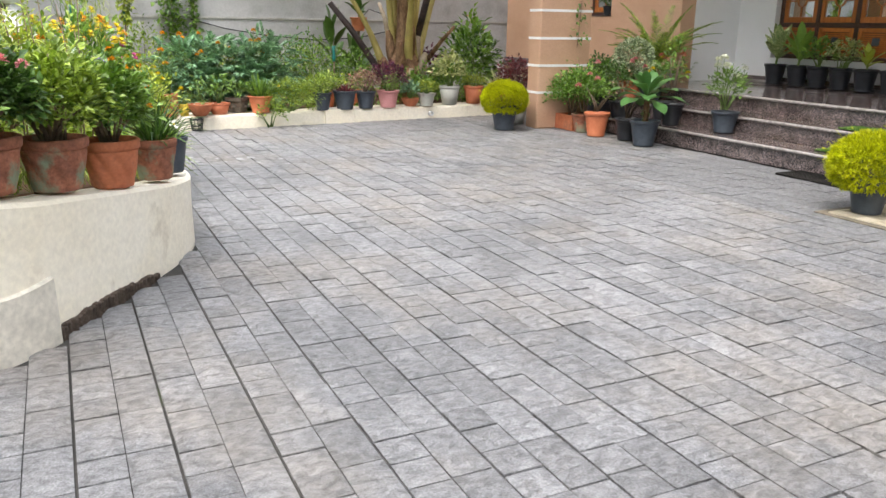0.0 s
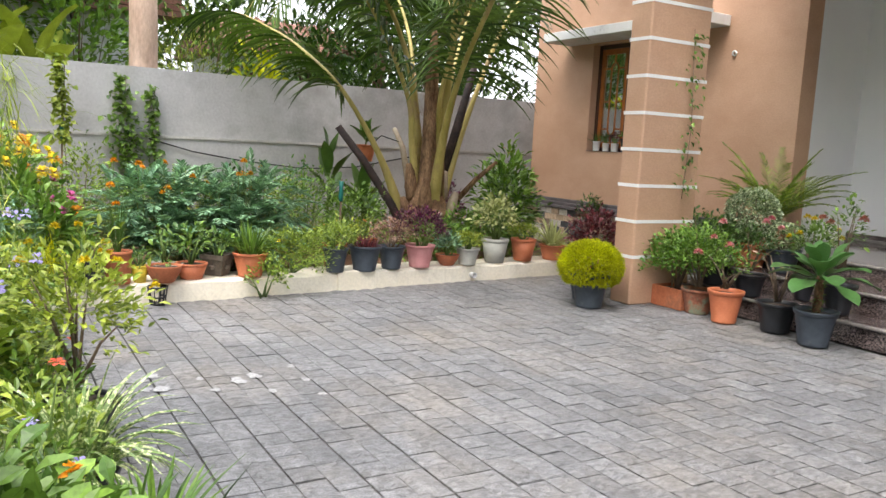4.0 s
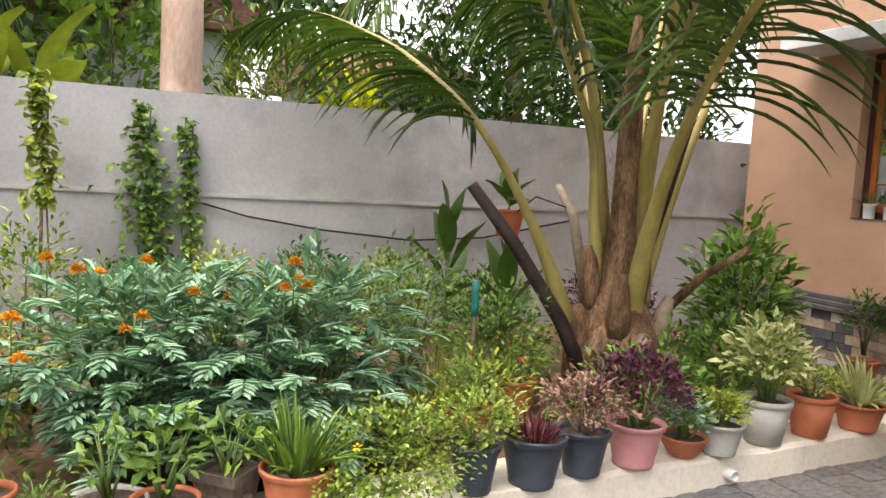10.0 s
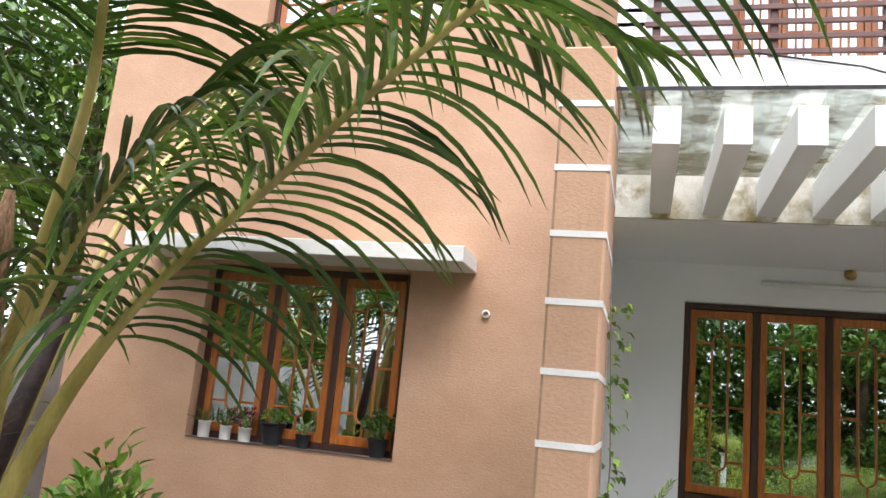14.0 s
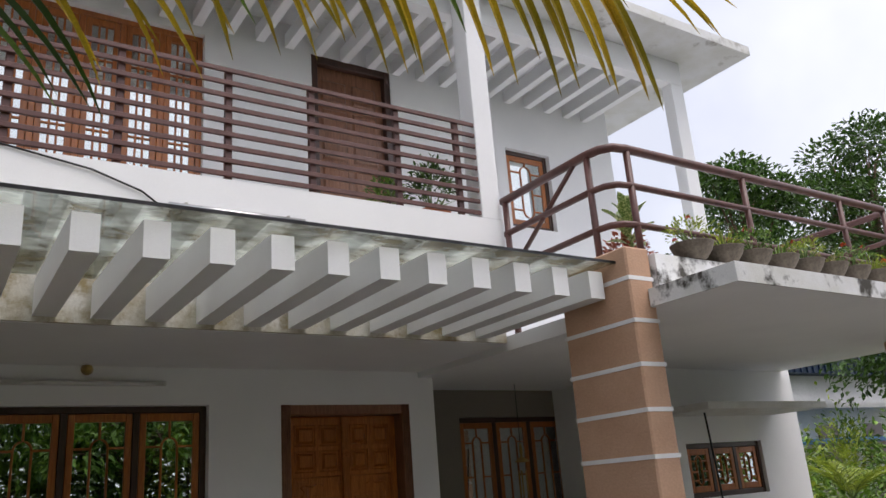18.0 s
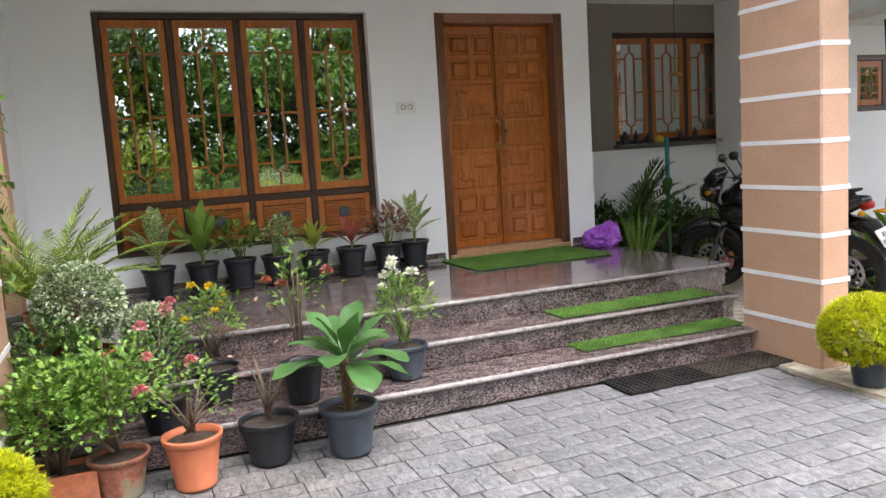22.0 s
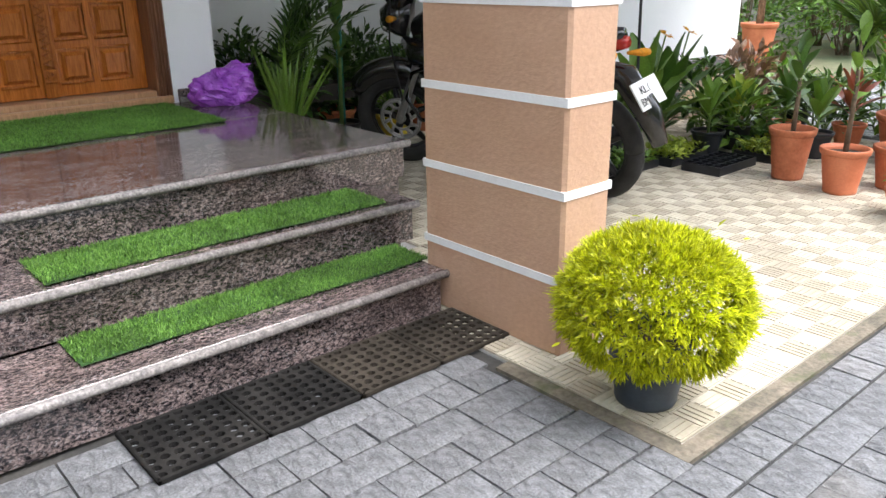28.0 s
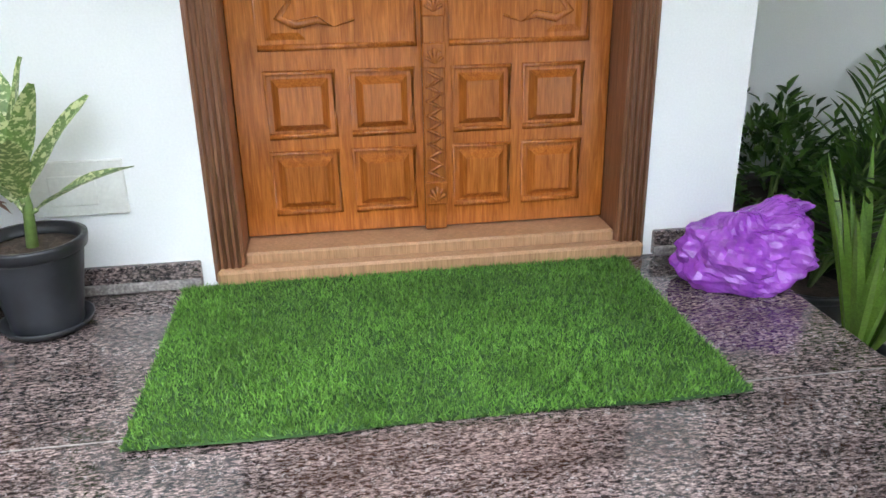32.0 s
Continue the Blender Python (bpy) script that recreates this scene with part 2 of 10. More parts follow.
mat("soil", (0.16, 0.085, 0.05), (0.30, 0.17, 0.10), 2.5, 40, 0.2, 0.95, 0.6, stain=(0.10, 0.09, 0.04), stain_scale=2.5, stain_lo=0.5, stain_hi=0.66)
mat("pot_soil", (0.05, 0.035, 0.025), (0.11, 0.08, 0.06), 20, 90, 0.25, 0.95, 0.6)
mat("far_ground", (0.07, 0.09, 0.04), (0.14, 0.13, 0.07), 0.6, 12, 0.15, 0.95, 0.4)
mat("joint_sand", (0.03, 0.03, 0.028), (0.06, 0.056, 0.05), 6, 60, 0.15, 0.95, 0.3, stain=(0.06, 0.09, 0.03), stain_scale=1.4, stain_lo=0.62, stain_hi=0.75)
paver_mat("paver_stone", (0.178, 0.181, 0.190), (0.268, 0.269, 0.278))
mat("tile_cream", (0.56, 0.51, 0.40), (0.66, 0.61, 0.50), 3, 60, 0.06, 0.5, 0.1, vary=0.07, stain=(0.40, 0.35, 0.26), stain_scale=1.6)
mat("tile_ridge", (0.40, 0.35, 0.26), (0.55, 0.50, 0.40), 3, 60, 0.06, 0.55, 0.1, vary=0.1)
granite_mat("granite")
# pale tone for the shine painted on the paving stones
mat("stone_shine_pale", (0.30, 0.30, 0.31), (0.46, 0.46, 0.46), 45, 120, 0.2, 0.85, 0.2)
mat("cream_patch", (0.52, 0.49, 0.42), (0.72, 0.67, 0.57), 2.5, 40, 0.08, 0.9, 0.35, stain=(0.30, 0.28, 0.22), stain_scale=3, stain_lo=0.62, stain_hi=0.75)
mat("mud_cement", (0.13, 0.115, 0.085), (0.24, 0.20, 0.15), 7, 50, 0.2, 0.9, 0.4, stain=(0.10, 0.11, 0.05), stain_scale=6)
mat("granite_edge", (0.22, 0.20, 0.195), (0.36, 0.33, 0.315), 30, 120, 0.2, 0.25, 0.05)
wood_mat("door_wood", (0.30, 0.08, 0.013), (0.54, 0.175, 0.029), 0.26)
wood_mat("window_wood", (0.32, 0.088, 0.015), (0.52, 0.175, 0.036), 0.32)
wood_mat("frame_wood", (0.16, 0.06, 0.028), (0.34, 0.155, 0.08), 0.45)
wood_mat("dark_frame", (0.035, 0.014, 0.010), (0.075, 0.03, 0.02), 0.35)
wood_mat("sill_wood", (0.33, 0.18, 0.09), (0.48, 0.28, 0.15), 0.5)
mat("rail_brown", (0.09, 0.035, 0.03), (0.14, 0.06, 0.05), 8, 90, 0.08, 0.4, 0.05)
glass_mat("pane")
_m = glass_mat("roof_glass", (0.85, 0.95, 0.9), 0.02, 0.9)
_dn = _m.node_tree
_df, _dx = _dn.nodes.new("ShaderNodeBsdfDiffuse"), _dn.nodes.new("ShaderNodeMixShader")
_df.inputs[0].default_value = (0.26, 0.23, 0.15, 1)
_dn.links.new(_ramp(_dn, _noise(_dn, 3.2, 7.0, (1.0, 1.6, 1.0), 0.7), (0.18,) * 3, (0.72,) * 3, 0.40, 0.62), _dx.inputs[0])
_dn.links.new(_dn.nodes["Material Output"].inputs[0].links[0].from_socket, _dx.inputs[1])
_dn.links.new(_df.outputs[0], _dx.inputs[2])
_dn.links.new(_dx.outputs[0], _dn.nodes["Material Output"].inputs[0])
# almost black, so that the colour itself makes the rooms dim
mat("room_painted_dim", (0.045, 0.04, 0.035), (0.07, 0.062, 0.052), 2, 50, 0.05, 0.9, 0.0)
mat("plastic_black", (0.012, 0.013, 0.016), (0.022, 0.024, 0.03), 12, 120, 0.05, 0.38, 0.03)
mat("plastic_slate", (0.035, 0.045, 0.06), (0.06, 0.075, 0.095), 9, 120, 0.05, 0.45, 0.03, stain=(0.16, 0.16, 0.15), stain_scale=5, stain_lo=0.62, stain_hi=0.8)
mat("plastic_white", (0.72, 0.72, 0.70), (0.82, 0.82, 0.80), 8, 100, 0.03, 0.5, 0.03)
mat("plastic_pink", (0.58, 0.24, 0.24), (0.68, 0.32, 0.32), 6, 100, 0.04, 0.5, 0.03)
mat("plastic_grey", (0.38, 0.38, 0.34), (0.50, 0.50, 0.45), 6, 100, 0.05, 0.6, 0.05)
mat("plastic_yellow", (0.62, 0.46, 0.03), (0.72, 0.56, 0.06), 8, 100, 0.08, 0.5, 0.03)
mat("plastic_blue", (0.03, 0.16, 0.42), (0.05, 0.22, 0.52), 8, 100, 0.03, 0.4, 0.02)
mat("plastic_green", (0.01, 0.15, 0.13), (0.02, 0.22, 0.19), 8, 100, 0.04, 0.45, 0.03)
mat("pot_orange", (0.56, 0.16, 0.07), (0.68, 0.23, 0.11), 7, 100, 0.05, 0.55, 0.05)
mat("terracotta", (0.40, 0.12, 0.05), (0.55, 0.19, 0.09), 6, 60, 0.09, 0.85, 0.15, stain=(0.16, 0.09, 0.06), stain_scale=5, stain_lo=0.56, stain_hi=0.74)
mat("terracotta_old", (0.22, 0.085, 0.05), (0.40, 0.15, 0.085), 12, 60, 0.16, 0.9, 0.3, stain=(0.20, 0.24, 0.16), stain_scale=8, stain_lo=0.50, stain_hi=0.62)
mat("bark", (0.10, 0.065, 0.04), (0.22, 0.15, 0.10), 8, 40, 0.2, 0.95, 0.6, stretch=(1, 1, 0.3))
mat("palm_fibre", (0.15, 0.078, 0.04), (0.40, 0.245, 0.135), 9, 60, 0.3, 0.95, 1.0, stretch=(1.5, 1.5, 0.4))
mat("palm_stalk", (0.30, 0.245, 0.06), (0.54, 0.44, 0.15), 2.2, 40, 0.06, 0.5, 0.08, stretch=(2, 2, 0.4), stain=(0.30, 0.20, 0.13), stain_scale=2.2)
mat("palm_stalk_dry", (0.30, 0.23, 0.16), (0.46, 0.38, 0.28), 4, 40, 0.1, 0.8, 0.2)
mat("charred", (0.018, 0.012, 0.012), (0.06, 0.035, 0.03), 8, 40, 0.2, 0.7, 0.4)
mat("log_pink", (0.48, 0.33, 0.25), (0.66, 0.50, 0.40), 3, 30, 0.1, 0.9, 0.4, stretch=(1, 1, 0.4))
mat("rubber_mat", (0.012, 0.0115, 0.011), (0.028, 0.026, 0.024), 5, 70, 0.12, 0.95, 0.15, spec=0.1)
mat("rubber_mat_brown", (0.03, 0.025, 0.02), (0.065, 0.054, 0.042), 5, 70, 0.12, 0.95, 0.15, spec=0.1)
mat("turf_base", (0.02, 0.06, 0.012), (0.04, 0.10, 0.02), 8, 80, 0.2, 0.9, 0.2)
leafmat("turf", (0.055, 0.16, 0.02), (0.20, 0.40, 0.065), 0.5, 0.15)
leafmat("turf_light", (0.075, 0.21, 0.025), (0.25, 0.46, 0.09), 0.5, 0.15)
leafmat("leaf_green", (0.068, 0.175, 0.024), (0.23, 0.38, 0.06), through_light=0.16)
leafmat("leaf_dark", (0.03, 0.088, 0.016), (0.105, 0.205, 0.035))
leafmat("leaf_yellowgreen", (0.24, 0.36, 0.035), (0.50, 0.57, 0.09), through_light=0.2)
leafmat("leaf_fresh", (0.15, 0.27, 0.03), (0.38, 0.49, 0.075), through_light=0.18)
leafmat("leaf_lime", (0.45, 0.52, 0.01), (0.78, 0.76, 0.016), 0.5, 0.42)
leafmat("leaf_bluegreen", (0.13, 0.31, 0.17), (0.34, 0.54, 0.34))
leafmat("leaf_rosette", (0.045, 0.125, 0.034), (0.105, 0.24, 0.07), 0.3)
leafmat("leaf_bright", (0.10, 0.25, 0.035), (0.28, 0.46, 0.085), through_light=0.18)
leafmat("leaf_cream", (0.34, 0.42, 0.10), (0.72, 0.74, 0.38), through_light=0.18)
leafmat("petal_lilac", (0.55, 0.28, 0.58), (0.72, 0.46, 0.74), 0.6, 0.3)
leafmat("leaf_variegated", (0.10, 0.22, 0.05), (0.26, 0.38, 0.12), spots=(0.62, 0.66, 0.36))
leafmat("leaf_white", (0.13, 0.24, 0.09), (0.34, 0.44, 0.24), spots=(0.68, 0.73, 0.55))
leafmat("leaf_purple", (0.06, 0.012, 0.035), (0.16, 0.03, 0.08))
leafmat("leaf_maroon", (0.07, 0.018, 0.025), (0.22, 0.05, 0.06))
leafmat("leaf_pink", (0.45, 0.03, 0.14), (0.62, 0.10, 0.25))
leafmat("leaf_bronze", (0.26, 0.13, 0.09), (0.42, 0.26, 0.18))
leafmat("leaf_red", (0.35, 0.06, 0.04), (0.50, 0.16, 0.10))
leafmat("leaf_straw", (0.30, 0.30, 0.08), (0.50, 0.46, 0.18))
leafmat("frond", (0.035, 0.085, 0.014), (0.13, 0.21, 0.045), 0.30, 0.22)
leafmat("frond_grey", (0.16, 0.22, 0.10), (0.36, 0.40, 0.25), 0.35, 0.25)
leafmat("frond_yellow", (0.32, 0.26, 0.02), (0.58, 0.38, 0.03), 0.45, 0.3)
leafmat("petal_yellow", (0.82, 0.56, 0.008), (0.90, 0.70, 0.02), 0.6, 0.3)
leafmat("petal_orange", (0.84, 0.30, 0.006), (0.90, 0.42, 0.015), 0.6, 0.3)
leafmat("petal_pink", (0.72, 0.16, 0.24), (0.82, 0.36, 0.42), 0.6, 0.3)
leafmat("petal_magenta", (0.50, 0.05, 0.25), (0.6, 0.12, 0.35), 0.6, 0.3)
leafmat("petal_violet", (0.30, 0.26, 0.70), (0.46, 0.40, 0.80), 0.6, 0.3)
leafmat("petal_white", (0.80, 0.80, 0.78), (0.86, 0.86, 0.82), 0.6, 0.3)
leafmat("petal_red", (0.65, 0.05, 0.03), (0.78, 0.14, 0.06), 0.6, 0.3)
leafmat("petal_cream", (0.72, 0.70, 0.40), (0.80, 0.78, 0.55), 0.6, 0.3)
mat("flower_eye", (0.10, 0.04, 0.01), (0.25, 0.12, 0.02), 40, 90, 0.2, 0.9, 0.2)
mat("stem_green", (0.10, 0.17, 0.04), (0.18, 0.26, 0.07), 10, 60, 0.1, 0.6, 0.1)
mat("stem_brown", (0.12, 0.085, 0.055), (0.22, 0.16, 0.11), 10, 60, 0.15, 0.9, 0.2)
mat("metal_dark", (0.03, 0.03, 0.032), (0.06, 0.06, 0.065), 10, 90, 0.1, 0.35, 0.05, metal=0.8)
mat("metal_steel", (0.42, 0.42, 0.43), (0.55, 0.55, 0.56), 10, 90, 0.06, 0.3, 0.03, metal=0.9)
mat("brass", (0.45, 0.30, 0.10), (0.60, 0.42, 0.16), 10, 90, 0.06, 0.35, 0.03, metal=0.9)
mat("tyre", (0.014, 0.014, 0.014), (0.028, 0.028, 0.028), 10, 90, 0.1, 0.85, 0.1)
mat("bike_black", (0.008, 0.008, 0.009), (0.014, 0.014, 0.016), 10, 90, 0.05, 0.22, 0.0, coat=0.5)
mat("tail_red", (0.35, 0.01, 0.01), (0.45, 0.03, 0.02), 10, 90, 0.05, 0.2, 0.0)
mat("plate_white", (0.78, 0.78, 0.76), (0.84, 0.84, 0.82), 10, 90, 0.03, 0.4, 0.0)
mat("ink", (0.01, 0.01, 0.012), (0.02, 0.02, 0.02), 10, 90, 0.02, 0.6, 0.0)
mat("roof_tile", (0.20, 0.10, 0.075), (0.34, 0.18, 0.13), 3, 30, 0.15, 0.9, 0.3)
mat("roof_sheet_blue", (0.012, 0.028, 0.07), (0.02, 0.045, 0.10), 2, 30, 0.08, 0.4, 0.05)
mat("far_wall", (0.62, 0.64, 0.66), (0.74, 0.75, 0.77), 1, 20, 0.05, 0.85, 0.1)
mat("stone_brown", (0.085, 0.068, 0.05), (0.175, 0.145, 0.11), 4, 40, 0.15, 0.9, 0.4)
for _k, (_a, _b) in enumerate((((0.50, 0.36, 0.24), (0.62, 0.48, 0.34)), ((0.60, 0.56, 0.50), (0.70, 0.66, 0.60)), ((0.07, 0.075, 0.08), (0.14, 0.145, 0.15)),
                               ((0.30, 0.22, 0.17), (0.42, 0.32, 0.25)))):
    mat("clad_%s" % ("sand", "cream", "slate", "brown")[_k], _a, _b, 5, 40, 0.12, 0.75, 0.35, vary=0.12)
_m = mat("plastic_purple", (0.25, 0.04, 0.42), (0.38, 0.10, 0.58), 7, 30, 0.08, 0.22, 0.5, spec=0.7)

# ---- mesh building ----


class Mesh:
    """Collects vertices and faces, and becomes one mesh object."""

    def __init__(self):
        self.v, self.f, self.n, self.sm = [], [], 0, []

    def add(self, v, f, smooth=False):
        v = np.asarray(v, dtype=float).reshape(-1, 3)
        self.v.append(v)
        for q in f:
            self.f.append(tuple(int(i) + self.n for i in q))
        self.sm.extend([smooth] * len(f))
        self.n += len(v)
        return self

    def box(self, x0, y0, z0, x1, y1, z1, bev=0.0):
        c, h = np.array([(x0 + x1) / 2, (y0 + y1) / 2, (z0 + z1) / 2]), np.array([abs(x1 - x0) / 2, abs(y1 - y0) / 2, abs(z1 - z0) / 2])
        if bev <= 0:
            v = [c + h * np.array(s) for s in ((-1, -1, -1), (1, -1, -1), (1, 1, -1), (-1, 1, -1), (-1, -1, 1), (1, -1, 1), (1, 1, 1), (-1, 1, 1))]
            return self.add(v, ((3, 2, 1, 0), (4, 5, 6, 7), (0, 1, 5, 4), (1, 2, 6, 5), (2, 3, 7, 6), (3, 0, 4, 7)))
        b = min(bev, h.min() * 0.9)
        v, f = [], []
        idx = {}
        for sx in (-1, 1):
            for sy in (-1, 1):
                for sz in (-1, 1):
                    s = np.array((sx, sy, sz))
                    for ax in range(3):
                        p = h - b
                        p[ax] = h[ax]
                        idx[(sx, sy, sz, ax)] = len(v)
                        v.append(c + s * p)
        for ax in range(3):
            o = [a for a in range(3) if a != ax]
            for sg in (-1, 1):
                q = []
                for a, bb in ((-1, -1), (1, -1), (1, 1), (-1, 1)):
                    s = [0, 0, 0]
                    s[ax], s[o[0]], s[o[1]] = sg, a, bb
                    q.append(idx[(*s, ax)])
                f.append(q if (sg > 0) == (ax != 1) else q[::-1])
        for ax in range(3):
            o = [a for a in range(3) if a != ax]
            for a in (-1, 1):
                for bb in (-1, 1):
                    s0, s1 = [0, 0, 0], [0, 0, 0]
                    s0[ax], s1[ax] = -1, 1
                    for s in (s0, s1):
                        s[o[0]], s[o[1]] = a, bb
                    q = [idx[(*s0, o[0])], idx[(*s1, o[0])], idx[(*s1, o[1])], idx[(*s0, o[1])]]
                    f.append(q if (a * bb > 0) == (ax == 1) else q[::-1])
        for sx in (-1, 1):
            for sy in (-1, 1):
                for sz in (-1, 1):
                    q = [idx[(sx, sy, sz, a)] for a in range(3)]
                    f.append(q if sx * sy * sz > 0 else q[::-1])
        return self.add(v, f)

    def lathe(self, prof, n=24, at=(0, 0, 0), squash=None, twist=None, cap=True, axis="z", smooth=True):
        """A turned shape from (radius, height) pairs. squash(angle, k) scales the radius; axis x, y or z."""
        v, f = [], []
        for k, (r, h) in enumerate(prof):
            for i in range(n):
                a = 2 * math.pi * i / n
                rr = r * (squash(a, h) if squash else 1)
                p = (rr * math.cos(a), rr * math.sin(a), h)
                if axis == "y":
                    p = (p[0], p[2], p[1])
                elif axis == "x":
                    p = (p[2], p[0], p[1])
                v.append((p[0] + at[0], p[1] + at[1], p[2] + at[2]))
        for k in range(len(prof) - 1):
            for i in range(n):
                j = (i + 1) % n
                q = (k * n + i, k * n + j, (k + 1) * n + j, (k + 1) * n + i)
                f.append(q if axis != "y" else q[::-1])
        self.add(v, f, smooth)
        if cap:
            m = len(v)
            self.f.append(tuple(self.n - m + i for i in range(n))[::-1])
            self.f.append(tuple(self.n - n + i for i in range(n)))
            self.sm.extend([False, False])
        return self

    def tube(self, pts, rad, n=6, smooth=True):
        pts = np.asarray(pts, dtype=float)
        rad = np.full(len(pts), rad) if np.isscalar(rad) else np.asarray(rad, dtype=float)
        d = np.gradient(pts, axis=0)
        d /= np.linalg.norm(d, axis=1)[:, None] + 1e-9
        ref = np.array((0, 0, 1.0)) if abs(d[0][2]) < 0.9 else np.array((1.0, 0, 0))
        v = []
        for p, t, r in zip(pts, d, rad):
            u = np.cross(t, ref)
            u /= np.linalg.norm(u) + 1e-9
            w = np.cross(t, u)
            ref = -np.cross(t, u) if False else ref
            for i in range(n):
                a = 2 * math.pi * i / n
                v.append(p + r * (math.cos(a) * u + math.sin(a) * w))
        f = []
        for k in range(len(pts) - 1):
            for i in range(n):
                j = (i + 1) % n
                f.append((k * n + i, k * n + j, (k + 1) * n + j, (k + 1) * n + i))
        f.append(tuple(range(n))[::-1])
        f.append(tuple((len(pts) - 1) * n + i for i in range(n)))
        return self.add(v, f, smooth)

    def leaves(self, P, D, L, W, fold=0.25, droop=0.15, rng=None, widest=0.45):
        """Many leaves at P pointing along D; each is folded along its rib and droops at the tip."""
        P, D = np.asarray(P, float).reshape(-1, 3), np.asarray(D, float).reshape(-1, 3)
        n = len(P)
        if n == 0:
            return self
        L, W = np.broadcast_to(np.asarray(L, float), (n,))[:, None], np.broadcast_to(np.asarray(W, float), (n,))[:, None]
        D = D / (np.linalg.norm(D, axis=1)[:, None] + 1e-9)
        up = np.tile((0.0, 0.0, 1.0), (n, 1))
        if rng is not None:
            up = up + rng.normal(0, 0.35, (n, 3))
        S = np.cross(D, up)
        S /= np.linalg.norm(S, axis=1)[:, None] + 1e-9
        N = np.cross(S, D)
        a = P
        l = P + D * L * widest + S * W * 0.5 + N * W * fold
        r = P + D * L * widest - S * W * 0.5 + N * W * fold
        c = P + D * L * (widest + 0.05) - N * W * 0.02
        l2 = P + D * L * 0.78 + S * W * 0.32 + N * (W * fold * 0.6 - L * droop * 0.5)
        r2 = P + D * L * 0.78 - S * W * 0.32 + N * (W * fold * 0.6 - L * droop * 0.5)
        t = P + D * L - N * L * droop
        V = np.stack([a, l, r, c, l2, r2, t], 1).reshape(-1, 3)
        base = np.arange(n)[:, None] * 7
        F = np.concatenate([base + np.array(q) for q in ((0, 3, 1), (0, 2, 3), (1, 3, 4), (3, 2, 5), (4, 3, 6), (3, 5, 6))])
        return self.add(V, F.tolist())

    def blades(self, P, D, L, W, bend=0.9, seg=5, fold=0.12, rng=None, taper=0.85):
        """Long strap leaves that rise along D and arch over."""
        P, D = np.asarray(P, float).reshape(-1, 3), np.asarray(D, float).reshape(-1, 3)
        n = len(P)
        if n == 0:
            return self
        L, W = np.broadcast_to(np.asarray(L, float), (n,)), np.broadcast_to(np.asarray(W, float), (n,))
        B = np.broadcast_to(np.asarray(bend, float), (n,))
        D = D / (np.linalg.norm(D, axis=1)[:, None] + 1e-9)
        hz = D.copy()
        hz[:, 2] = 0
        S = np.cross(hz, (0, 0, 1.0))
        bad = np.linalg.norm(S, axis=1) < 1e-3
        S[bad] = (1, 0, 0)
        S /= np.linalg.norm(S, axis=1)[:, None]
        rows, cur, d = [], P.copy(), D.copy()
        for k in range(seg + 1):
            w = (W * (1 - (k / seg) ** 2.2 * taper) * (0.55 + 0.45 * min(1, k * 2 / seg)))[:, None]
            if k == seg:
                w = w * 0.15
            nn = np.cross(S, d)
            rows += [cur + S * w * 0.5 + nn * w * fold, cur - nn * w * fold, cur - S * w * 0.5 + nn * w * fold]
            cur = cur + d * (L / seg)[:, None]
            d = d + np.array((0, 0, -1.0)) * (B / seg)[:, None]
            d /= np.linalg.norm(d, axis=1)[:, None] + 1e-9
        m = 3 * (seg + 1)
        V = np.stack(rows, 1).reshape(-1, 3)
        q = []
        for k in range(seg):
            b0, b1 = 3 * k, 3 * k + 3
            q += [(b0, b0 + 1, b1 + 1, b1), (b0 + 1, b0 + 2, b1 + 2, b1 + 1)]
        base = np.arange(n)[:, None] * m
        F = np.concatenate([base + np.array(x) for x in q])
        return self.add(V, F.tolist())

    def data(self, name, material):
        me = bpy.data.meshes.new(name)
        V = np.concatenate(self.v) if self.v else np.zeros((0, 3))
        me.from_pydata(V.tolist(), [], self.f)
        me.polygons.foreach_set("use_smooth", self.sm)
        me.materials.append(MATS[material])
        me.update()
        return me

    def ob(self, name, material, parent=None, label="", kind=""):
        o = new(name, self.data(name, material))
        if parent is not None:
            o.parent = parent
        return tagged(o, label, "", "", kind)


def part(name, mesh, material, parent, label="", kind=""):
    return mesh.ob(name, material, parent, label, kind)


def thing(name, at=(0, 0, 0), label="", category="", group="", kind="", rz=0.0, scale=1.0):
    e = new(name)
    e.empty_display_size = 0.1
    e.matrix_basis = pose(*at, 0, 0, rz) @ Matrix.Scale(scale, 4)
    return tagged(e, label, category, group, kind)


def box(*a, **k):
    return Mesh().box(*a, **k)


def structure(name, mesh, material, label, category="wall"):
    return tagged(mesh.ob(name, material), label, category, "", "structure")

# ---- the large structure ----
GROUND = Mesh()
GROUND.box(-60, -60, -0.4, 60, 60, -0.05)
structure("ground", GROUND, "far_ground", "dark earth and grass ground around the house", "ground")
structure("pavement_bed", box(-5.6, -12, -0.05, 14.0, -0.957, -0.02), "joint_sand", "dark sand bed in the joints of the yard paving", "pavement")

PORCH_Z = 0.5
TAN_Y = -0.957
P2_Y = -2.96
TILE_X0, TILE_Y0, TILE_X1 = 0.90, -3.50, 5.30


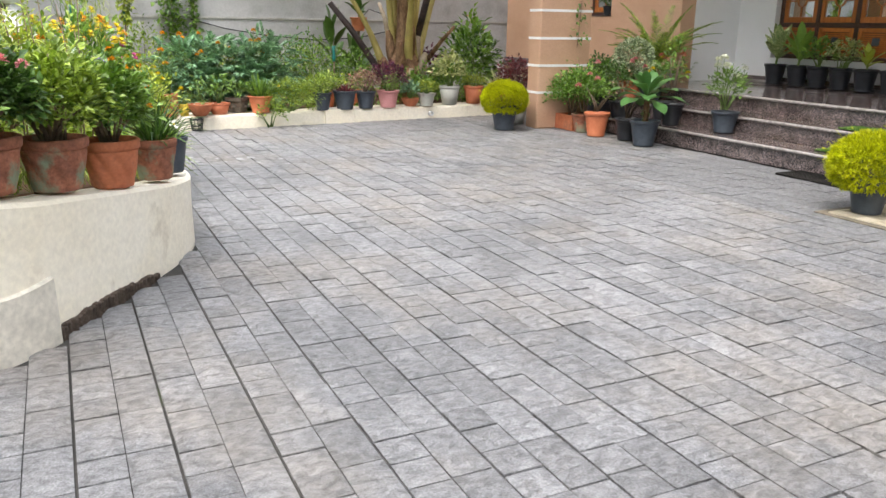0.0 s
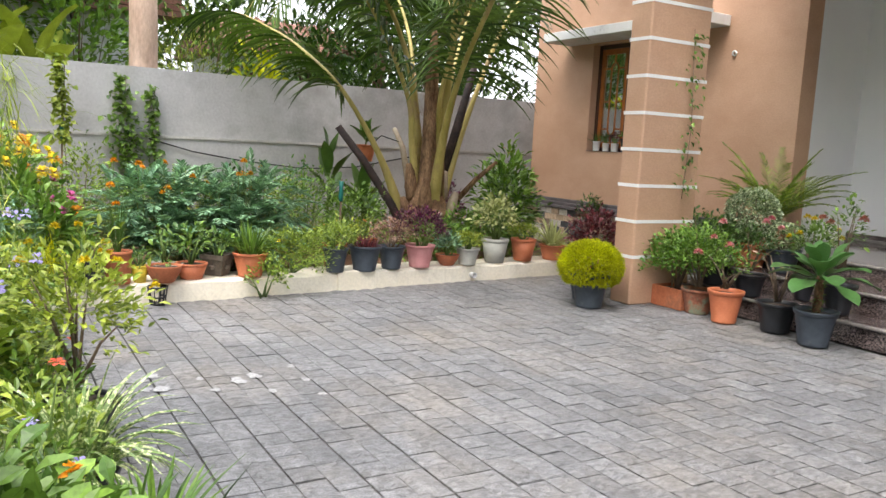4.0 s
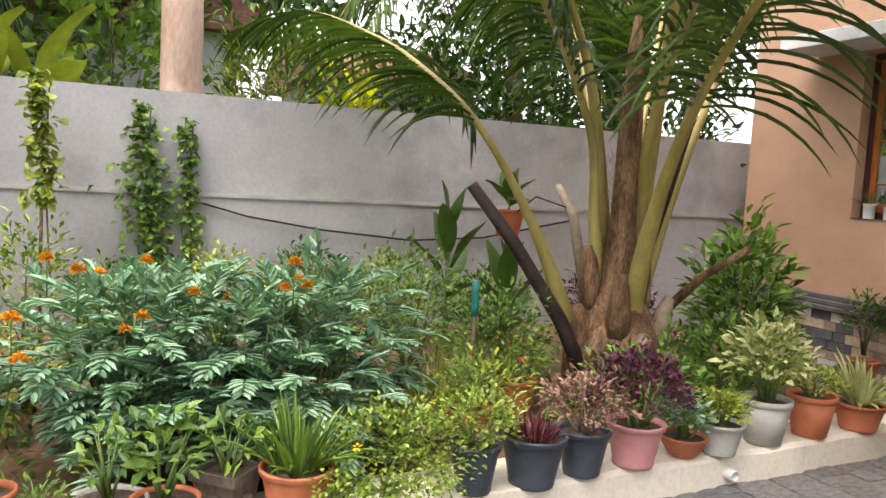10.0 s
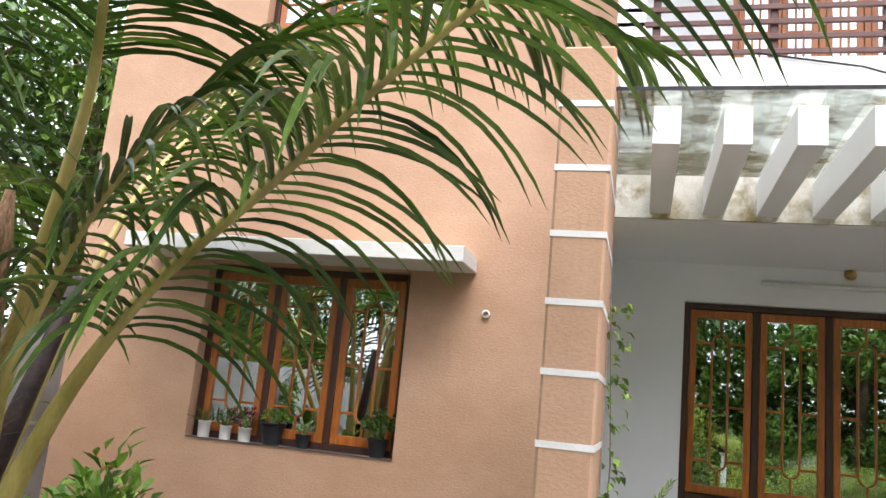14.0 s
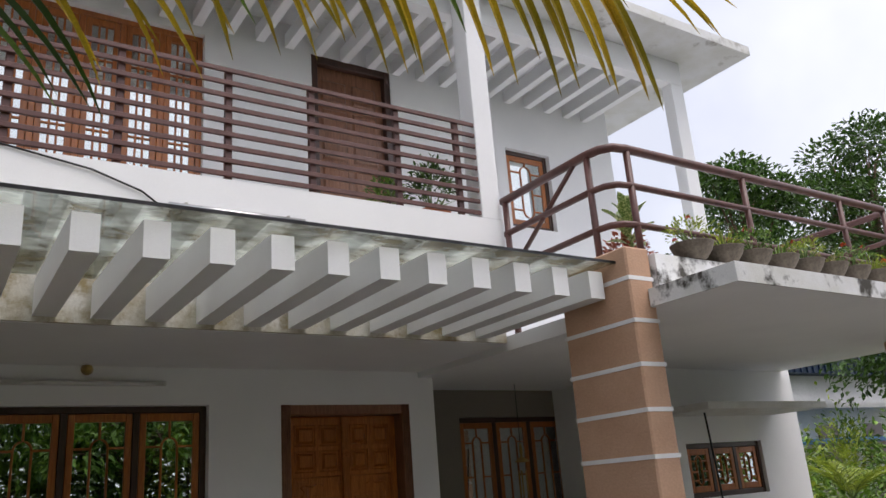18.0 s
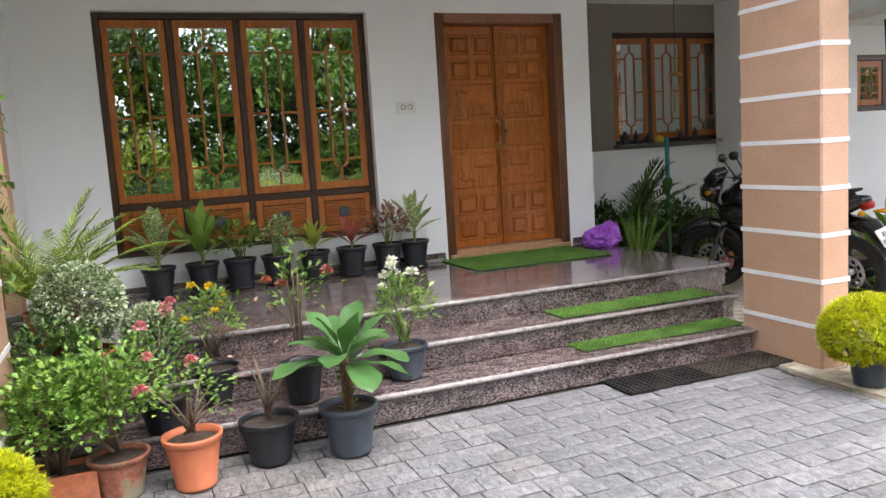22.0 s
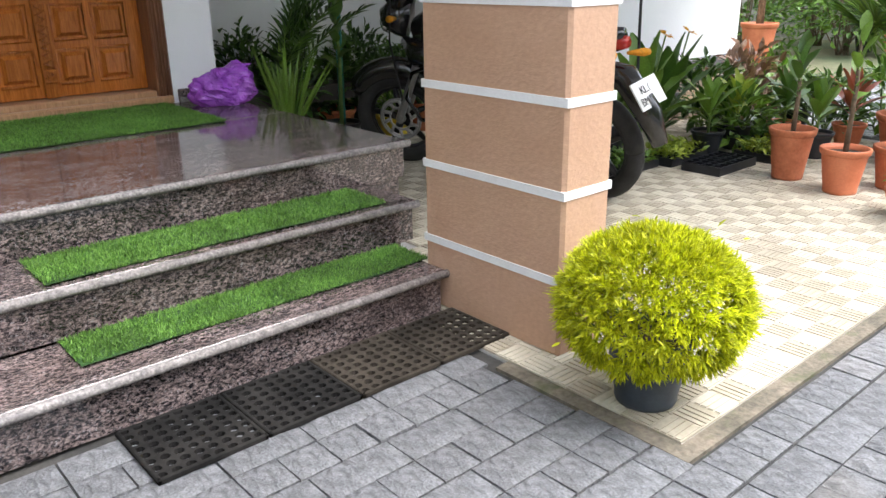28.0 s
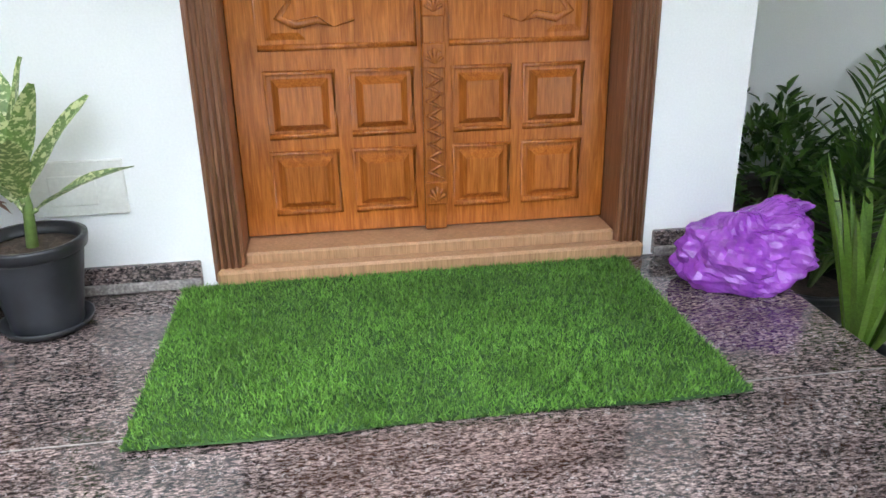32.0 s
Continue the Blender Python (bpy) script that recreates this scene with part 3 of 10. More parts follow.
def wall_with_openings(name, axis, at, thick, u0, u1, z0, z1, openings, material, label):
    """A straight wall along x (axis 'x', face at y=at, thickness towards +y) or along y; openings are (u0, u1, z0, z1)."""
    me = Mesh()
    us = sorted({u0, u1, *[o[0] for o in openings], *[o[1] for o in openings]})
    for a, b in zip(us, us[1:]):
        cuts = sorted([(o[2], o[3]) for o in openings if o[0] <= a + 1e-6 and o[1] >= b - 1e-6])
        z = z0
        for c, d in cuts + [(z1, z1)]:
            if c > z + 1e-4:
                if axis == "x":
                    me.box(a, at, z, b, at + thick, c)
                else:
                    me.box(at, a, z, at + thick, b, c)
            z = max(z, d)
    return structure(name, me, material, label)


# main white wall with the door and the tall window
DOOR = (-0.183, 1.075, PORCH_Z, 2.65)
BIGWIN = (-2.895, -0.79, 0.80, 2.655)
wall_with_openings("wall_front", "x", 0.0, 0.24, -3.46, 1.352, 0.0, 3.35, [DOOR, BIGWIN], "white_paint", "white painted porch wall with door and window openings")
wall_with_openings("wall_porch_return", "y", 1.152, 0.2, 0.24, 1.0, 0.0, 3.35, [], "beige_bay_shade", "beige return wall beside the motorcycle bay, shade in its colour")
WIN2 = (2.145, 3.665, 1.41, 2.60)
wall_with_openings("wall_bay", "x", 0.764, 0.22, 1.352, 4.4, 0.0, 3.35, [WIN2], "beige_bay_shade", "beige wall with painted-in shade behind the parked motorcycle")
WIN3 = (3.78, 4.995, 1.595, 2.13)
wall_with_openings("wall_side_room", "x", -0.86, 0.22, 3.50, 5.75, 0.0, 2.95, [WIN3], "white_paint", "white painted side room wall with a small window")
structure("wall_side_room_left", box(3.50, -0.64, 0, 3.70, 0.764, 2.95), "white_paint", "white side wall of the projecting room")
structure("wall_side_room_end", box(5.55, -0.64, 0, 5.75, 5.0, 2.95), "white_paint", "white end wall of the side room")
# projecting tan room
TANWIN = (-6.48, -4.845, 1.275, 2.60)
TANWIN_UP = (-6.3, -4.75, 4.55, 5.9)
wall_with_openings("wall_tan", "x", TAN_Y, 0.22, -7.65, -3.46, 0.0, 6.64, [TANWIN, TANWIN_UP], "tan_paint", "tan painted projecting room wall with window openings")
structure("wall_tan_end", box(-7.65, TAN_Y + 0.22, 0, -7.43, 5.0, 6.64), "tan_paint", "tan painted end wall of the projecting room")
structure("wall_return_white", box(-3.68, TAN_Y + 0.22, 0.0, -3.46, 0.24, 6.64), "white_paint", "white return wall between porch and tan room")
# upper storey
UPDOOR = (0.18, 1.08, 3.98, 6.14)
UPWIN = (-2.6, -0.88, 4.15, 6.05)
wall_with_openings("wall_upper", "x", 0.0, 0.22, -3.46, 2.0, 3.35, 6.4, [UPDOOR, UPWIN], "white_paint", "white upper storey wall behind the balcony")
UPWIN2 = (2.55, 3.2, 4.6, 5.55)
wall_with_openings("wall_upper_right", "x", 0.0, 0.22, 2.0, 4.25, 3.01, 6.4, [UPWIN2], "white_paint", "white upper wall above the car porch terrace")
structure("wall_back", box(-7.6, 5.0, 0, 5.75, 5.2, 6.64), "white_paint", "white rear wall that closes the house")
structure("wall_upper_end", box(4.05, 0.22, 3.01, 4.25, 5.0, 6.4), "white_paint", "white upper end wall")
structure("ceiling_ground", box(-7.4, 0.30, 2.9, 3.4, 5.0, 3.3), "white_paint", "white ceiling slab over the ground floor rooms", "ceiling")
structure("ceiling_porch", box(-3.46, -1.40, 2.95, 1.19, 0.0, 3.35), "white_paint", "white porch ceiling under the balcony", "ceiling")
structure("balcony_slab", box(-3.46, -1.52, 3.36, 1.19, 0.0, 3.975), "white_paint", "white balcony slab with a deep plain fascia", "balcony")
structure("roof_tan", box(-8.0, -1.4, 6.64, -3.99, 5.2, 6.76), "white_stained", "weathered white roof slab of the tan room", "roof")
# car porch slab
structure("car_porch_slab", box(1.195, -3.63, 2.895, 5.6, 0.764, 3.01), "white_paint", "white car porch slab with black weather stains", "roof")
structure("car_porch_fascia", box(1.19, -3.648, 2.893, 5.605, -3.632, 3.014), "slab_edge_stained", "black-stained white edge of the car porch slab", "trim")
structure("car_porch_fascia_end", box(1.178, -3.648, 2.893, 1.193, -2.97, 3.014), "slab_edge_stained", "stained end edge of the car porch slab", "trim")
structure("car_porch_upstand", box(1.26, -3.0, 3.014, 5.5, -2.86, 3.26), "slab_edge_stained", "stained white upstand along the terrace edge", "roof")
# unseen slab, added to stop sky light brightening the room behind the small window
structure("ceiling_side_room", box(3.42, 0.77, 2.95, 5.75, 5.2, 3.05), "white_paint", "added white roof slab that keeps skylight out of the side room", "ceiling")
# rooms behind the windows; near-black colour stands in for their lack of light
structure("room_floor", box(-7.3, 0.24, 0.35, 3.4, 5.0, 0.46), "room_painted_dim", "interior floor behind the windows, dimness put into its colour", "floor")
structure("room_partition", box(-7.3, 2.6, 0.46, 3.4, 2.7, 2.9), "room_painted_dim", "interior wall behind the windows, dimness put into its colour")

# porch floor and steps in polished granite
STEP_BACK = [(-3.44, 1.378, -1.776, 0.335, 0.5), (-3.44, 1.16, -2.10, 0.168, 0.335), (-3.44, 1.018, -2.433, 0.0, 0.168)]
structure("porch_core", box(-3.44, -1.74, 0.0, 1.34, 0.0, 0.466), "granite", "granite faced porch base", "floor")
for k, (a, b, y, z0, z1) in enumerate(STEP_BACK):
    m = Mesh()
    m.box(a, y + 0.02, z0, b - 0.02, (y + 0.36 if k else y + 0.034), z1 - 0.032)
    o = structure(("porch_floor", "step_middle", "step_lower")[k], m, "granite", ("polished brown granite porch floor", "polished granite middle step", "polished granite lower step")[k], "floor" if k == 0 else "step")
    t = Mesh()
    back = 0.0 if k == 0 else y + 0.345
    t.box(a, y, z1 - 0.03, b, back, z1, 0.012)
    part("tread", t, "granite", o, "polished granite slab with rounded nosing")
    part("nosing", Mesh().tube([(a, y + 0.004, z1 - 0.016), (b, y + 0.004, z1 - 0.016)], 0.0155, 10), "granite_edge", o, "pale worn rounded edge")
structure("porch_joint", box(-3.4, -0.752, 0.4995, 1.34, -0.748, 0.5012), "granite_edge", "thin pale joint between granite slabs", "trim")
for a, b in ((-3.44, -0.215), (1.10, 1.35)):
    structure("baseboard", box(a, -0.022, 0.5, b, 0.0, 0.575, 0.004), "granite", "granite skirting along the porch wall", "trim")
    structure("trim", box(a, -0.034, 0.5, b, -0.022, 0.53, 0.004), "granite_edge", "moulded granite skirting strip", "trim")


def pillar(x, y, w, d, top, n, first, pitch, label, bottom=0.0):
    e = thing("pillar", (x, y, bottom), label, "pillar", "striped pillars", "structure")
    part("shaft", Mesh().box(0, 0, 0, w, d, top - bottom, 0.012), "tan_paint", e)
    for k in range(1, n + 1):
        z = first + (k - 1) * pitch
        part("stripe", Mesh().box(-0.003, -0.003, z - 0.014, w + 0.003, d + 0.003, z + 0.014), "stripe_white", e, "raised white painted band")
    return e


pillar(-3.597, -3.025, 0.236, 0.68, 3.35, 10, 0.405, 0.2966, "tall tan pillar with thin white bands beside the steps")
pillar(1.025, P2_Y, 0.225, 0.66, 3.3, 11, 0.264, 0.2822, "tan pillar with thin white bands at the car porch corner")
pillar(4.86, -3.14, 0.225, 0.66, 2.895, 10, 0.264, 0.2822, "tan banded pillar at the far car porch corner")

# compound wall and neighbours' boundary
structure("wall_compound", box(-8.5, -16, -0.05, -8.3, 9, 1.96), "compound_render", "grey cement rendered compound wall")
structure("wall_compound_ledge", box(-8.3, -16, 1.165, -8.285, 9, 1.195), "cement_patch", "thin pale ledge line along the compound wall", "trim")
structure("wall_yard_end", box(13.8, -12, -0.05, 14.0, 10, 1.3), "old_concrete", "low weathered boundary wall at the yard's end")
structure("wall_yard_rear", box(-8.5, -16.2, -0.05, 14.0, -16.0, 1.9), "compound_render", "grey boundary wall behind the garden")
structure("garden_soil_front", box(-8.3, -15.9, -0.05, -0.35, -7.388, 0.075), "soil", "soil of the front garden bed", "ground")
# cream kerb of the bed


def kerb_x(y):
    return -4.40 - 0.09 * (y + 7.22)


KERB_Z = 0.15
kerb = Mesh()
_ys = np.linspace(-7.5, -2.21, 26)
_v, _f = [], []
for i, y in enumerate(_ys):
    x = kerb_x(y) + 0.012 * math.sin(y * 9)
    dz = 0.006 * math.sin(y * 13)
    _v += [(x + 0.01, y, -0.03), (x, y, KERB_Z - 0.02 + dz), (x - 0.025, y, KERB_Z + dz), (x - 0.33, y, KERB_Z + dz), (x - 0.34, y, -0.03)]
for i in range(len(_ys) - 1):
    for k in range(4):
        a = i * 5 + k
        _f.append((a, a + 5, a + 6, a + 1))
_f += [(0, 1, 2, 3, 4), tuple(len(_v) - 5 + i for i in range(5))[::-1]]
kerb.add(_v, _f)
kerb_ob = structure("kerb", kerb, "cream_render", "low cream cement kerb of the garden bed", "kerb")
part("kerb_block", Mesh().box(-4.81, -5.13, -0.02, -4.572, -4.78, KERB_Z + 0.012, 0.008), "cream_render", kerb_ob, "paler rebuilt length of kerb")
part("kerb_block", Mesh().box(-5.0, -2.45, -0.02, -4.83, -2.22, KERB_Z + 0.012, 0.008), "cream_render", kerb_ob, "squared end of the kerb")
part("drain_pipe", Mesh().lathe([(0.0, 0), (0.022, 0), (0.022, 0.1), (0.028, 0.1), (0.028, 0.0), (0.0, 0.0)], 14, (-4.76, -3.73, 0.06), axis="x", cap=False), "plastic_white", kerb_ob, "short white drain pipe")
_v = [(-8.3, -7.335), (kerb_x(-7.335) - 0.2, -7.335), (kerb_x(-2.25) - 0.2, -2.25), (-5.35, -2.05), (-6.3, -1.6), (-8.3, -1.3)]
_v = [(x, y, -0.05) for x, y in _v] + [(x, y, 0.09) for x, y in _v]
structure("garden_soil", Mesh().add(_v, [(5, 4, 3, 2, 1, 0), (6, 7, 8, 9, 10, 11)] + [(i, (i + 1) % 6, 6 + (i + 1) % 6, 6 + i) for i in range(6)]), "soil", "reddish garden soil of the planted bed", "ground")
structure("front_bed_edge", box(-4.44, -7.39, -0.03, -0.3, -7.30, 0.05, 0.01), "stone_brown", "low mossy concrete edge of the front bed", "kerb")
# curved cream wall of the front bed, its foot patched with cement
CURVE = [(-0.5, -7.42), (-0.2, -7.31), (0.1, -7.32), (0.42, -7.445), (0.72, -7.63), (1.05, -7.85), (1.30, -8.02), (1.48, -8.22), (1.64, -8.5), (1.72, -9.0), (1.75, -9.6), (1.70, -10.6)]


def smooth_line(pts, n):
    pts = np.array(pts)
    t = np.linspace(0, len(pts) - 1, n)
    out = []
    for u in t:
        i = min(len(pts) - 2, int(u))
        w = u - i
        p0, p1, p2, p3 = pts[max(0, i - 1)], pts[i], pts[i + 1], pts[min(len(pts) - 1, i + 2)]
        out.append(0.5 * ((2 * p1) + (p2 - p0) * w + (2 * p0 - 5 * p1 + 4 * p2 - p3) * w * w + (3 * p1 - p0 - 3 * p2 + p3) * w ** 3))
    return np.array(out)


def curve_height(x, y):
    return 0.35 + 0.22 * max(0, min(1, (-7.29 - y) / 0.95))


_c = smooth_line(CURVE, 60)
_t = np.gradient(_c, axis=0)
_t /= np.linalg.norm(_t, axis=1)[:, None]
_n = np.stack([_t[:, 1], -_t[:, 0]], 1)
m, _v, _f = Mesh(), [], []
for p, q in zip(_c, _n):
    h = curve_height(*p)
    q = q if q @ (np.array((0.2, -9.0)) - p) > 0 else -q
    for d, z in ((0.0, -0.03), (0.004, h * 0.5), (0.0, h - 0.015), (0.02, h), (0.20, h), (0.20, -0.03)):
        _v.append((p[0] + q[0] * d, p[1] + q[1] * d, z))
for i in range(len(_c) - 1):
    for k in range(5):
        a = i * 6 + k
        _f.append((a, a + 1, a + 7, a + 6))
_f += [tuple(range(6))[::-1], tuple(len(_v) - 6 + i for i in range(6))]
m.add(_v, _f)
cw = structure("wall_front_bed", m, "cream_render", "curved cream rendered retaining wall of the front bed")
m, _v, _f = Mesh(), [], []
_pc = [i for i, p in enumerate(_c) if p[1] < -7.97]
for i in _pc:
    p, q = _c[i], _n[i]
    q = q if q @ (np.array((0.2, -9.0)) - p) > 0 else -q
    h = 0.24 + 0.012 * math.sin(i * 0.5)
    for d, z in ((-0.02, -0.03), (-0.014, h - 0.01), (0.012, h)):
        _v.append((p[0] + q[0] * d, p[1] + q[1] * d, z))
for i in range(len(_pc) - 1):
    for k in range(2):
        a = i * 3 + k
        _f.append((a, a + 1, a + 4, a + 3))
m.add(_v, _f)
part("cement_patch", m, "cream_patch", cw, "grey cement repair along the wall's foot")
# broken foot of the wall: dark crumbling gap with loose lumps
m, _rg = Mesh(), np.random.default_rng(44)
for i, p in enumerate(smooth_line(CURVE, 240)):
    if 0.62 < p[0] < 1.25 and -8.0 < p[1]:
        w = 0.012 + 0.03 * max(0, math.sin((p[0] - 0.62) / 0.8 * 3.0)) + _rg.uniform(0, 0.012)
        m.box(p[0] - 0.012, p[1] - 0.03, -0.02, p[0] + 0.016, p[1] + 0.012 + _rg.uniform(-0.004, 0.008), w, 0.004)
part("broken_foot", m, "pot_soil", cw, "dark crumbling gap along the wall's foot", "stuff")
_in = [(_c[i][0] + 0.18 * (_n[i] if _n[i] @ (np.array((0.2, -9.0)) - _c[i]) > 0 else -_n[i])[0], _c[i][1] + 0.18 * (_n[i] if _n[i] @ (np.array((0.2, -9.0)) - _c[i]) > 0 else -_n[i])[1]) for i in range(60)]
_v = [(x, y, -0.03) for x, y in _in] + [(-0.5, -10.5, -0.03)] + [(x, y, curve_height(x, y) - 0.03) for x, y in _in] + [(-0.5, -10.5, 0.44)]
_k = len(_in) + 1
m = Mesh().add(_v, [tuple(_k + i for i in range(_k))[::-1]] + [(i, (i + 1) % _k, _k + (i + 1) % _k, _k + i) for i in range(_k)])
structure("front_bed_soil", m, "soil", "grassy soil inside the curved front bed", "ground")

# ---- doors and windows ----


def raised(me, x0, x1, z0, z1, y, h=0.014, inset=0.02):
    """A raised bevelled panel standing out towards -y."""
    i = min(inset, (x1 - x0) * 0.3, (z1 - z0) * 0.3)
    a, b = (x0, x1), (z0, z1)
    v = [(x0, y, z0), (x1, y, z0), (x1, y, z1), (x0, y, z1)]
    v += [(x0 + i * 0.3, y - h * 0.25, z0 + i * 0.3), (x1 - i * 0.3, y - h * 0.25, z0 + i * 0.3), (x1 - i * 0.3, y - h * 0.25, z1 - i * 0.3), (x0 + i * 0.3, y - h * 0.25, z1 - i * 0.3)]
    v += [(x0 + i, y - h, z0 + i), (x1 - i, y - h, z0 + i), (x1 - i, y - h, z1 - i), (x0 + i, y - h, z1 - i)]
    f = [(8, 9, 10, 11)]
    for k in range(2):
        for j in range(4):
            p, q = k * 4 + j, k * 4 + (j + 1) % 4
            f.append((p, q, q + 4, p + 4))
    return me.add(v, f)


def ridge(me, pts, y, r=0.008):
    """A raised moulding that follows points (x, z)."""
    return me.tube([(x, y, z) for x, z in pts], r, 6)


def door_leaf(parent, x0, x1, z0, z1, y, mirror, front=True):
    w, h = x1 - x0, z1 - z0
    leaf = part("leaf", Mesh().box(x0, y, z0, x1, y + 0.04, z1, 0.003), "door_wood", parent, "carved orange-brown teak door leaf")

    def X(u):
        return x0 + w * ((1 - u) if mirror else u)

    def span(a, b):
        return min(X(a), X(b)), max(X(a), X(b))

    for za, zb in ((0.035, 0.125), (0.15, 0.24), (0.765, 0.85), (0.875, 0.96)):
        for ua, ub in ((0.16, 0.50), (0.58, 0.90)):
            a, b = span(ua, ub)
            m = Mesh()
            ridge(m, [(a, z0 + h * za), (b, z0 + h * za), (b, z0 + h * zb), (a, z0 + h * zb), (a, z0 + h * za)], y, 0.010)
            raised(m, a + 0.016, b - 0.016, z0 + h * za + 0.016, z0 + h * zb - 0.016, y, 0.024)
            part("panel", m, "door_wood", leaf)
    for za, zb, low in ((0.275, 0.43, True), (0.585, 0.74, False)):
        a, b = span(0.14, 0.92)
        m = Mesh()
        ridge(m, [(a, z0 + h * za), (b, z0 + h * za), (b, z0 + h * zb), (a, z0 + h * zb), (a, z0 + h * za)], y, 0.010)
        ua, ub = span(0.50, 0.86) if True else (0, 0)
        s0, s1 = (z0 + h * (zb - 0.07), z0 + h * (zb - 0.012)) if low else (z0 + h * (za + 0.012), z0 + h * (za + 0.07))
        raised(m, ua, ub, s0, s1, y, 0.014)
        i0, i1 = span(0.44, 0.92)
        zz = s0 - 0.02 if low else s1 + 0.02
        ridge(m, [(i0 if not mirror else i1, zb * h + z0 if low else za * h + z0), (i0 if not mirror else i1, zz), (i1 if not mirror else i0, zz)], y, 0.006)
        raised(m, *span(0.18, 0.38), z0 + h * za + 0.02, z0 + h * zb - 0.02, y, 0.008)
        part("panel", m, "door_wood", leaf, "large panel with stepped mouldings")
        # carved scroll in the outer corner
        c = Mesh()
        cz = z0 + h * (za + 0.03) if low else z0 + h * (zb - 0.03)
        sg = 1 if low else -1
        pts1 = [(X(0.30), cz + sg * 0.18), (X(0.26), cz + sg * 0.11), (X(0.31), cz + sg * 0.06), (X(0.25), cz + sg * 0.02), (X(0.33), cz), (X(0.44), cz + sg * 0.012), (X(0.52), cz - sg * 0.008), (X(0.62), cz + sg * 0.012)]
        c.tube([(p, y - 0.008, q) for p, q in pts1], [0.004, 0.011, 0.009, 0.013, 0.013, 0.011, 0.009, 0.004], 7)
        part("carving", c, "door_wood", leaf, "carved leafy scroll")
    a, b = span(0.14, 0.92)
    m = Mesh()
    raised(m, a, b, z0 + h * 0.45, z0 + h * 0.565, y, 0.006, 0.01)
    part("lock_panel", m, "door_wood", leaf)
    hx = X(0.955)
    m = Mesh()
    m.tube([(hx, y - 0.012, z0 + h * 0.46), (hx, y - 0.05, z0 + h * 0.475), (hx, y - 0.055, z0 + h * 0.52), (hx, y - 0.05, z0 + h * 0.56), (hx, y - 0.012, z0 + h * 0.575)], [0.011, 0.009, 0.011, 0.009, 0.011], 8)
    m.box(hx - 0.014, y - 0.012, z0 + h * 0.445, hx + 0.014, y, z0 + h * 0.475, 0.003)
    m.box(hx - 0.014, y - 0.012, z0 + h * 0.56, hx + 0.014, y, z0 + h * 0.59, 0.003)
    part("handle", m, "brass", leaf, "worn brass pull handle")
    return leaf


def main_door():
    d = thing("door_1", (0, 0, 0), "closed carved teak double door of the porch", "door", "", "structure")
    x0, x1, z0, z1 = DOOR
    for a, b, n in ((x0, x0 + 0.085, -1), (x1 - 0.085, x1, 1)):
        m = Mesh().box(a, -0.004, z0, b, 0.20, z1, 0.006)
        c = (a + b) / 2
        for k in range(4):
            m.tube([(a + 0.014 + k * 0.019, -0.006, z0 + 0.02), (a + 0.014 + k * 0.019, -0.006, z1)], 0.006, 6)
        part("jamb", m, "frame_wood", d, "weathered fluted timber jamb")
    m = Mesh().box(x0 + 0.085, 0.0, z1 - 0.085, x1 - 0.085, 0.20, z1, 0.006)
    part("head", m, "frame_wood", d, "weathered timber door head")
    m = Mesh().box(x0 + 0.01, -0.035, z0, x1 - 0.01, 0.02, z0 + 0.045, 0.008)
    m.box(x0 + 0.085, 0.02, z0, x1 - 0.085, 0.2, z0 + 0.075, 0.006)
    part("threshold", m, "sill_wood", d, "pale worn timber threshold")
    mid, zb = (x0 + x1) / 2 + 0.02, z0 + 0.08
    door_leaf(d, x0 + 0.087, mid - 0.004, zb, z1 - 0.088, 0.145, False)
    door_leaf(d, mid + 0.004, x1 - 0.087, zb, z1 - 0.088, 0.138, True)
    m = Mesh().box(mid - 0.034, 0.112, zb, mid + 0.03, 0.145, z1 - 0.088, 0.004)
    post = part("centre_strip", m, "door_wood", d, "carved centre strip between the leaves")
    for k, (za, zz) in enumerate(((0.08, 0.15), (0.48, 0.55), (0.62, 0.69), (1.2, 1.27), (1.62, 1.69))):
        m = Mesh().box(mid - 0.036, 0.100, zb + za, mid + 0.032, 0.113, zb + zz, 0.004)
        for j in range(5):
            a = math.pi * (j + 0.5) / 5
            m.tube([(mid - 0.002, 0.098, zb + za + 0.015), (mid - 0.002 + 0.026 * math.cos(a), 0.098, zb + za + 0.02 + 0.036 * math.sin(a))], [0.004, 0.006], 5)
        part("rosette", m, "door_wood", post, "carved fan rosette")
    for z_a, z_b in ((0.16, 0.47), (0.72, 1.18)):
        m = Mesh()
        n = int((z_b - z_a) / 0.02)
        for j in range(n):
            zc = zb + z_a + (j + 0.5) * (z_b - z_a) / n
            s = 1 if j % 2 else -1
            m.tube([(mid - 0.024 * s - 0.002, 0.108, zc - 0.014), (mid - 0.002, 0.104, zc), (mid + 0.024 * s - 0.002, 0.108, zc + 0.014)], [0.003, 0.006, 0.003], 5)
        part("lattice", m, "door_wood", post, "carved criss-cross lattice")
    part("lock", Mesh().lathe([(0.0, -0.012), (0.016, -0.012), (0.018, 0.0), (0.0, 0.0)], 14, (mid + 0.05, 0.138, 1.62), axis="y", cap=False), "metal_dark", d, "round dark lock plate")
    return d


main_door()


